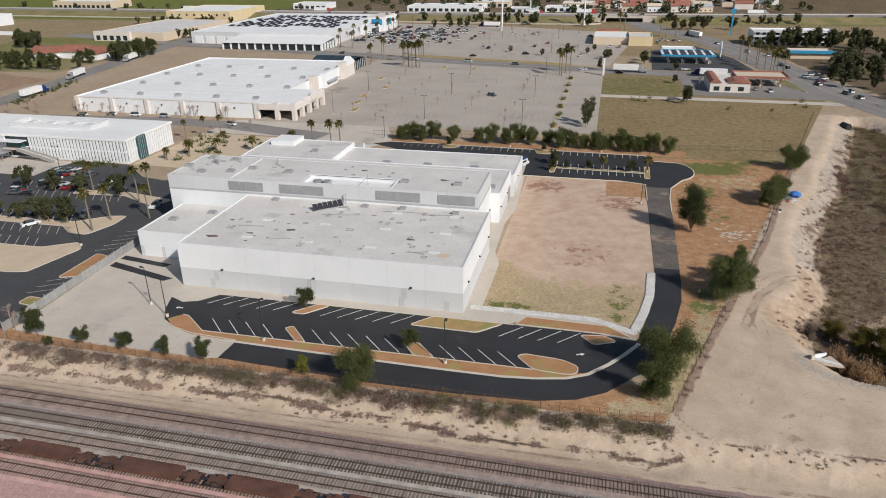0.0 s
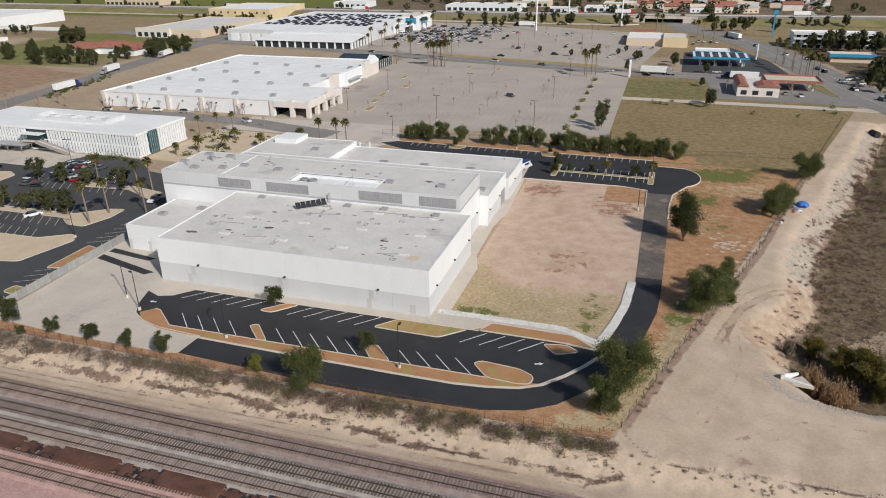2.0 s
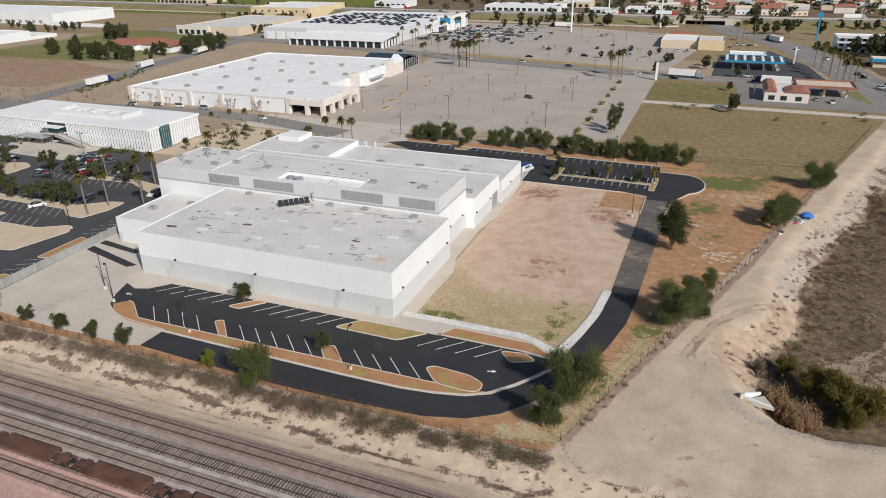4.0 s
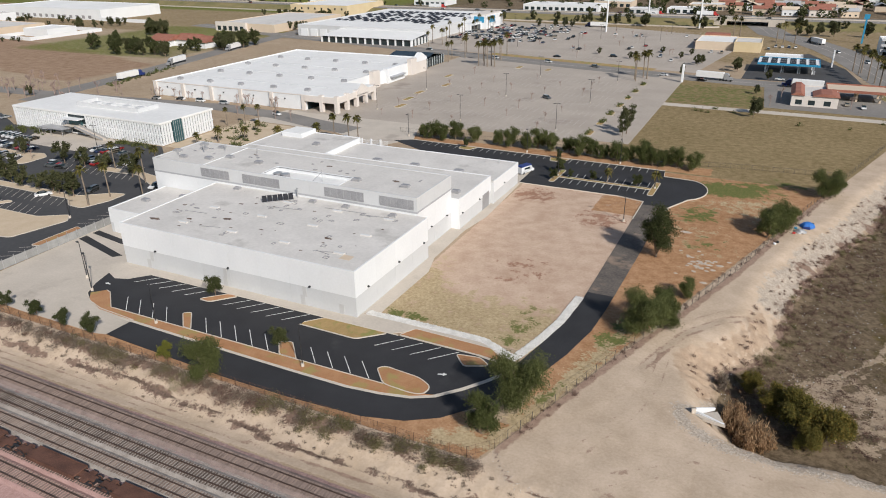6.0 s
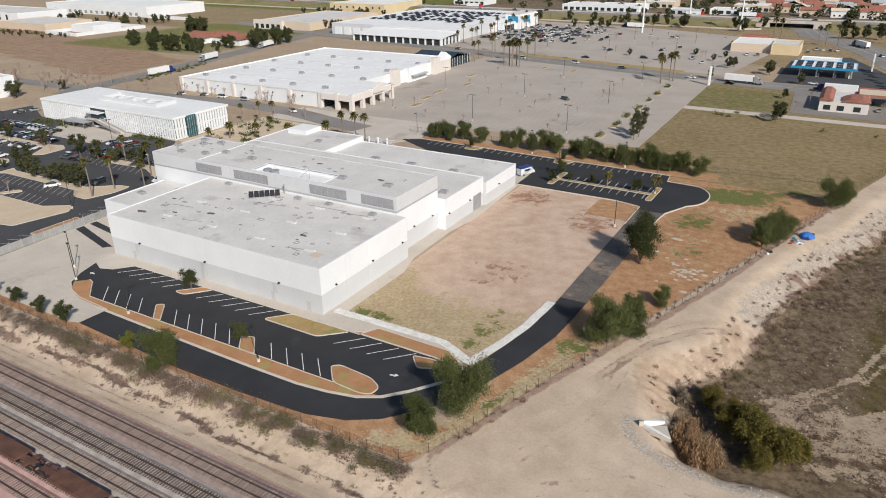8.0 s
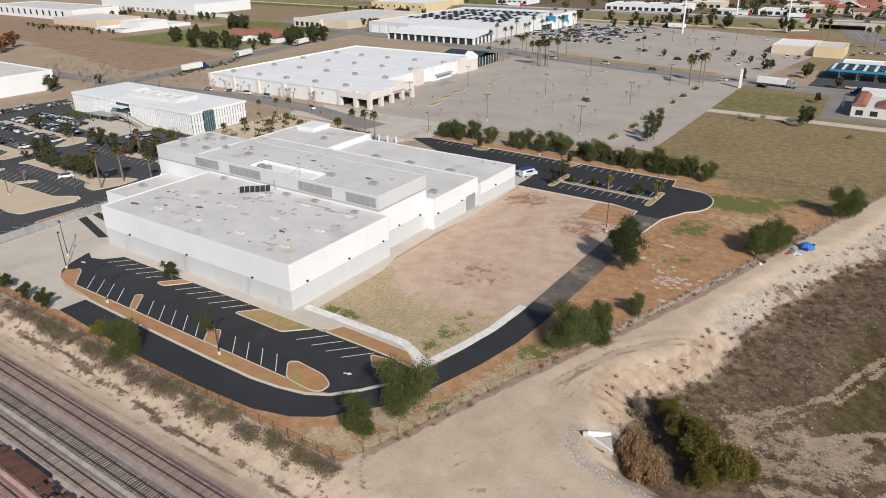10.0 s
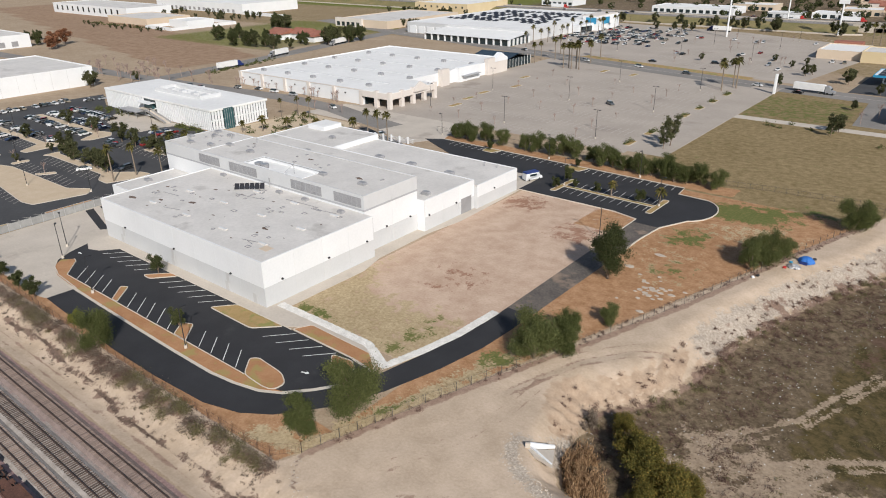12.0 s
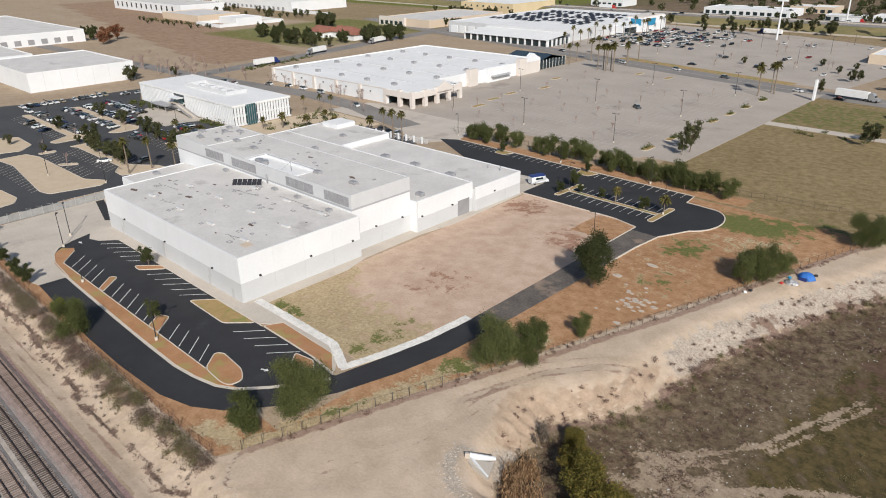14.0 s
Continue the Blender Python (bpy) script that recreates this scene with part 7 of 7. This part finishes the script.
ft += [(60.1, 213.4, 0.8, 0), (57.5, 256.4, 0.5, 30), (134.7, 271.8, 1.0, 60), (136.2, 258.1, 1.0, 90), (153.5, 301.1, 1.2, 0), (143.2, 293.7, 1.1, 40), (79.9, 493.2, 1.0, 0), (86.7, 494.2, 1.1, 20), (96.3, 495.7, 1.2, 50), (118, 499, 1.1, 80), (73, 492, 0.9, 0), (44.4, 316.2, 0.9, 0), (-125.2, 488.4, 0.8, 0), (-111.3, 490.5, 0.8, 30), (-103.6, 491.6, 0.9, 60), (-97.5, 492.5, 0.8, 90), (-41.6, 514.8, 1.3, 0), (4.6, 507.7, 1.2, 0)]
place(far_tree, ft)
place(far_tree, [(-350 + 9 * i + random.uniform(-3, 3), 246 + random.uniform(-8, 10), random.uniform(0.8, 1.2), i * 50) for i in range(8)] + [(-284 + random.uniform(-4, 6), 276 + 5 * i, 1.25, i * 40) for i in range(7)] + [(-402 + 4 * i, 328 + random.uniform(-5, 5), 1.3, i * 40) for i in range(5)])
woods = []
for _ in range(300):
    x, y, k = random.uniform(-280, 215), random.uniform(612, 1000), random.uniform(0.6, 1.2)
    z = hz(x, y)
    for _ in range(90):
        u = Vector((random.gauss(0, 1), random.gauss(0, 1), random.gauss(0, 1))).normalized() * random.uniform(0.6, 1.0)
        woods.append((x + u.x * 4 * k, y + u.y * 4 * k, z + 4.4 * k + u.z * 3.6 * k))
tagged(new("far_woods", crown_mesh("far_woods", woods, 1.2, "leaf_dark", 0.2)), "scattered trees among the distant houses", "trees", kind="stuff")
brush("far_brush", "low brush and hedges between the far lots", [(random.uniform(-600, -470), 262 + random.gauss(0, 3)) for _ in range(60)] + [(-250 - 0.2 * (y - 150) + random.uniform(0, 6), y) for y in (random.uniform(150, 215) for _ in range(40))] + [(4.8 + random.uniform(-0.8, 0.8), y + random.uniform(-3, 3)) for y in (155.8, 173, 190.6, 207.7, 224.5, 241.5, 260) for _ in range(4)] + [(random.uniform(-128, -92), random.uniform(79, 117)) for _ in range(50)] + [(random.uniform(-210, -186), random.uniform(70, 76)) for _ in range(26)] + [(random.uniform(-150, -134), random.uniform(73, 76)) for _ in range(16)] + [(random.uniform(20, 110), 196 + random.uniform(-1, 24)) for _ in range(12)], 1.4, 1.1, "leaf_pepper", 60, 0.3)


# ---- lamps, fences and small things ----
def light_pole(x, y, h=8.4, turn=0, z=0.1, arms=1):
    p = thing("light_pole", "dark parking lot light pole on a concrete base", "light pole", "light poles", (x, y, z), turn)
    part("base", cyl(bmesh.new(), 0, 0, -0.2, 0.6, 0.3, 0.3, 12), "kerb", p)
    part("pole", cyl(bmesh.new(), 0, 0, 0.6, h, 0.10, 0.07, 8), "black", p)
    for k in range(arms):
        s = 1 if k == 0 else -1
        part("arm", bx(min(0, s * 0.7), max(0, s * 0.7), -0.04, 0.04, h - 0.15, h - 0.07), "black", p)
        part("lamp_head", soft(bx(s * 0.95 - 0.4, s * 0.95 + 0.4, -0.25, 0.25, h - 0.18, h), 0.04), "black", p)
    return p


for x, y, a in ((-57.2, -13.4, 150), (-34.1, -17.9, 90), (0.5, -18.3, 90), (-63.5, -9.5, 160), (35.9, 71.3, 180), (9.4, 101.0, 0), (38.6, 100.6, 0), (-56, 125.6, -90), (-8, 122, -90), (24, 121.4, -90)):
    light_pole(x, y, 8.3, a)
for x, y in ((-7.8, 154.3), (-48.1, 155.1), (-8.4, 207.5), (-48.3, 207.5), (-90, 207.5), (-49.5, 262), (-8.4, 262), (-90, 160), (-120.5, 5), (-150, 14.4), (-190, 30), (-190, 50), (-99, 14), (-143, 60)):
    light_pole(x, y, 10.5, 0, 0.03, 2)
for x in range(-140, 10, 42):
    for y in (360, 420, 470):
        light_pole(x, y, 11, 0, 0.03, 2)


def fence_run(name, label, pts, h, step, material, mesh_step, rails=(0.15, 0.9), z_at=hz, bar=0.025):
    f = thing(name, label, "fence", "boundary fences")
    P = [Vector(p) for p in pts]
    bm = bmesh.new()
    for a, b in zip(P, P[1:]):
        n = max(1, round((b - a).length / step))
        for i in range(n + (b == P[-1])):
            c = a.lerp(b, i / n)
            z = z_at(c.x, c.y)
            part("post", cyl(bmesh.new(), c.x, c.y, z - 0.2, z + h + 0.08, 0.045, 0.045, 6), material, f)
        m = max(1, int((b - a).length / mesh_step))
        for i in range(m):
            c = a.lerp(b, (i + 0.5) / m)
            z = z_at(c.x, c.y)
            tube(bm, (c.x, c.y, z), (c.x, c.y, z + h), bar, bar, 3)
        for r in (*rails, 1.0):
            for i in range(n):
                c, d = a.lerp(b, i / n), a.lerp(b, (i + 1) / n)
                tube(bm, (c.x, c.y, z_at(c.x, c.y) + h * r), (d.x, d.y, z_at(d.x, d.y) + h * r), 0.018, 0.018, 4)
    tagged(part("mesh", bm, material, f), kind="stuff")
    return f


fence_run("fence", "rusty brown mesh fence along the railway bank", [(-88, -27.2), (-45, -27.6), (0, -27.7), (30, -27.6), (35.2, -27.2), (38.2, -24)], 1.7, 3.0, "rust_fence", 0.5, (0.1, 0.55), bar=0.012)
fence_run("fence", "grey chain-link fence along the levee", [(38.2, -24), (48.4, 6.6), (57, 29.5), (65.4, 54), (74.9, 88), (85.6, 121.5), (96.4, 156), (108.5, 195)], 1.6, 3.0, "dark_wire", 0.7, (0.08,), bar=0.008)
fence_run("fence", "dark mesh fence beside the grass field", [(44, 128), (60, 131), (87, 133)], 1.6, 3.0, "dark_wire", 0.5, bar=0.015)
fence_run("fence", "dark mesh fence behind the rear trees", [(-62, 130), (-20, 131), (44, 128)], 1.8, 4.0, "dark_wire", 0.6, bar=0.015)
sf = thing("screen_fence", "pale corrugated screen fence on steel posts", "fence", "boundary fences")
pts = [Vector((-84.5, -25.5)), Vector((-84.9, 0)), Vector((-85.4, 29.5))]
for a, b in zip(pts, pts[1:]):
    n = round((b - a).length / 2.7)
    for i in range(n):
        c, d = a.lerp(b, i / n), a.lerp(b, (i + 1) / n)
        bm = ribbon(bmesh.new(), [c, c.lerp(d, 0.97)], 0.06, 0.1, 2.1)
        part("panel", bm, "slat_grey", sf)
        part("post", bx(c.x - 0.05, c.x + 0.05, c.y - 0.05, c.y + 0.05, 0, 2.5), "steel", sf)
gt = thing("sliding_gate", "white barred gate with square pillars", "gate", "boundary fences")
for i in range(7):
    x, y = -80 + i * 3.6, 106.5 + i * 0.4
    part("pillar", soft(bx(x - 0.3, x + 0.3, y - 0.3, y + 0.3, 0, 2.4), 0.04), "white", gt)
    for k in range(1, 9):
        part("bar", bx(x + k * 0.36, x + k * 0.36 + 0.05, y, y + 0.05, 0.2, 2.0), "white", gt)
    part("gate_rail", bx(x, x + 3.6, y, y + 0.06, 1.9, 2.0), "white", gt)

tent = thing("dome_tent", "blue dome tent pitched beside the levee fence", "tent", at=(78.6, 86.2, hz(78.6, 86.2)))
bm = bmesh.new()
bmesh.ops.create_icosphere(bm, subdivisions=3, radius=1.0)
for v in bm.verts:
    k = 1 + 0.08 * math.cos(6 * math.atan2(v.co.y, v.co.x))
    v.co = Vector((v.co.x * 1.7 * k, v.co.y * 1.5 * k, max(0.0, v.co.z) * 1.35))
part("canopy", bm, "blue", tent)
part("porch", sl([(-1.0, -1.9), (0.6, -1.9), (0.4, -1.2), (-0.8, -1.2)], 0, 0.5), "navy", tent)
tp = thing("tarp_pile", "pale tarp heaped over camping clutter", "tarp", at=(77.0, 81.8, hz(77, 81.8)))
bm = bmesh.new()
bmesh.ops.create_icosphere(bm, subdivisions=3, radius=1.0)
for v in bm.verts:
    k = 1 + 0.25 * noise.noise(v.co * 2.3)
    v.co = Vector((v.co.x * 1.4 * k, v.co.y * 1.1 * k, max(0.0, v.co.z) * 0.8 * k))
part("tarp", bm, "steel", tp)
for i, (x, y, m) in enumerate(((75.6, 80.2, "red"), (79.8, 88.4, "black"), (72.2, 72.6, "black"), (71.6, 71.2, "white"), (76.0, 83.8, "sky_blue"))):
    o = part("bag", soft(bx(-0.35, 0.35, -0.3, 0.3, 0, 0.45), 0.12), m)
    o.matrix_basis = pose(x, y, hz(x, y), 0, 0, 40 * i)
    tagged(o, "small bag of camp clutter on the levee", "bag", "camp clutter")
cv = thing("culvert", "white concrete culvert headwall with splayed wings", "culvert", at=(63.1, -3.4, hz(63.1, -3.4) + 0.1), turn=32)
part("apron", sl([(-0.4, -0.4), (3.4, -0.3), (3.0, -3.6), (0.4, -1.6)], -0.4, 0.06), "concrete", cv)
bm = bmesh.new()
slab(bm, [(0, -0.4), (3.6, -0.4), (3.6, 0.05), (0, 0.9)], -0.12, 0.12)
bm.transform(pose(0, 0, 0, 90, 0, 12))
part("wing_wall", bm, "white", cv)
bm = bmesh.new()
slab(bm, [(0, -0.4), (4.4, -0.4), (4.4, 0.1), (0, 0.45)], -0.12, 0.12)
bm.transform(pose(0, 0, 0, 90, 0, -48))
part("wing_wall", bm, "white", cv)
part("headwall", bx(-0.7, 0.0, -0.15, 0.15, -0.4, 0.8), "concrete", cv)
pipe = thing("storm_pipe", "storm drain pipe in the bank, black for its shaded mouth", "pipe", at=(117, 180, hz(117, 180)), turn=20)
bm = cyl(bmesh.new(), 0, 0, -2, 2, 1.2, 1.2, 16)
bm.transform(pose(0, 0, 1.0, 90))
# Closed barrel; the black colour stands for the shade in the pipe's open mouth.
part("barrel", bm, "black", pipe)
hy = thing("fire_hydrant", "small yellow fire hydrant beside the driveway", "hydrant", at=(46.2, 18.6, 0))
part("barrel", cyl(bmesh.new(), 0, 0, -0.1, 0.65, 0.14, 0.13, 10), "yellow_stucco", hy)
part("bonnet", cyl(bmesh.new(), 0, 0, 0.65, 0.85, 0.17, 0.06, 10), "yellow_stucco", hy)
part("nozzle", bx(-0.26, 0.26, -0.08, 0.08, 0.4, 0.55), "yellow_stucco", hy)
random.seed(8)
for i in range(34):
    if i < 2:
        x, y, w = (51.6, 70.5, 1.3) if i else (48.6, 61.0, 1.2)
    else:
        x, y, w = 57 + random.gauss(0, 3.0), 53 + random.gauss(0, 3.2), random.uniform(0.3, 0.8)
    if beyond(x, y) > -1.5:
        continue
    o = [(x + w * random.uniform(0.7, 1.2) * math.cos(a), y + w * random.uniform(0.5, 0.9) * math.sin(a)) for a in np.arange(0, 6.2, 1.05)]
    tagged(part("concrete_slab", sl(o, -0.1, random.uniform(0.02, 0.08)), "rubble"), "broken pale concrete slab lying on orange soil", "slab", "broken slabs")
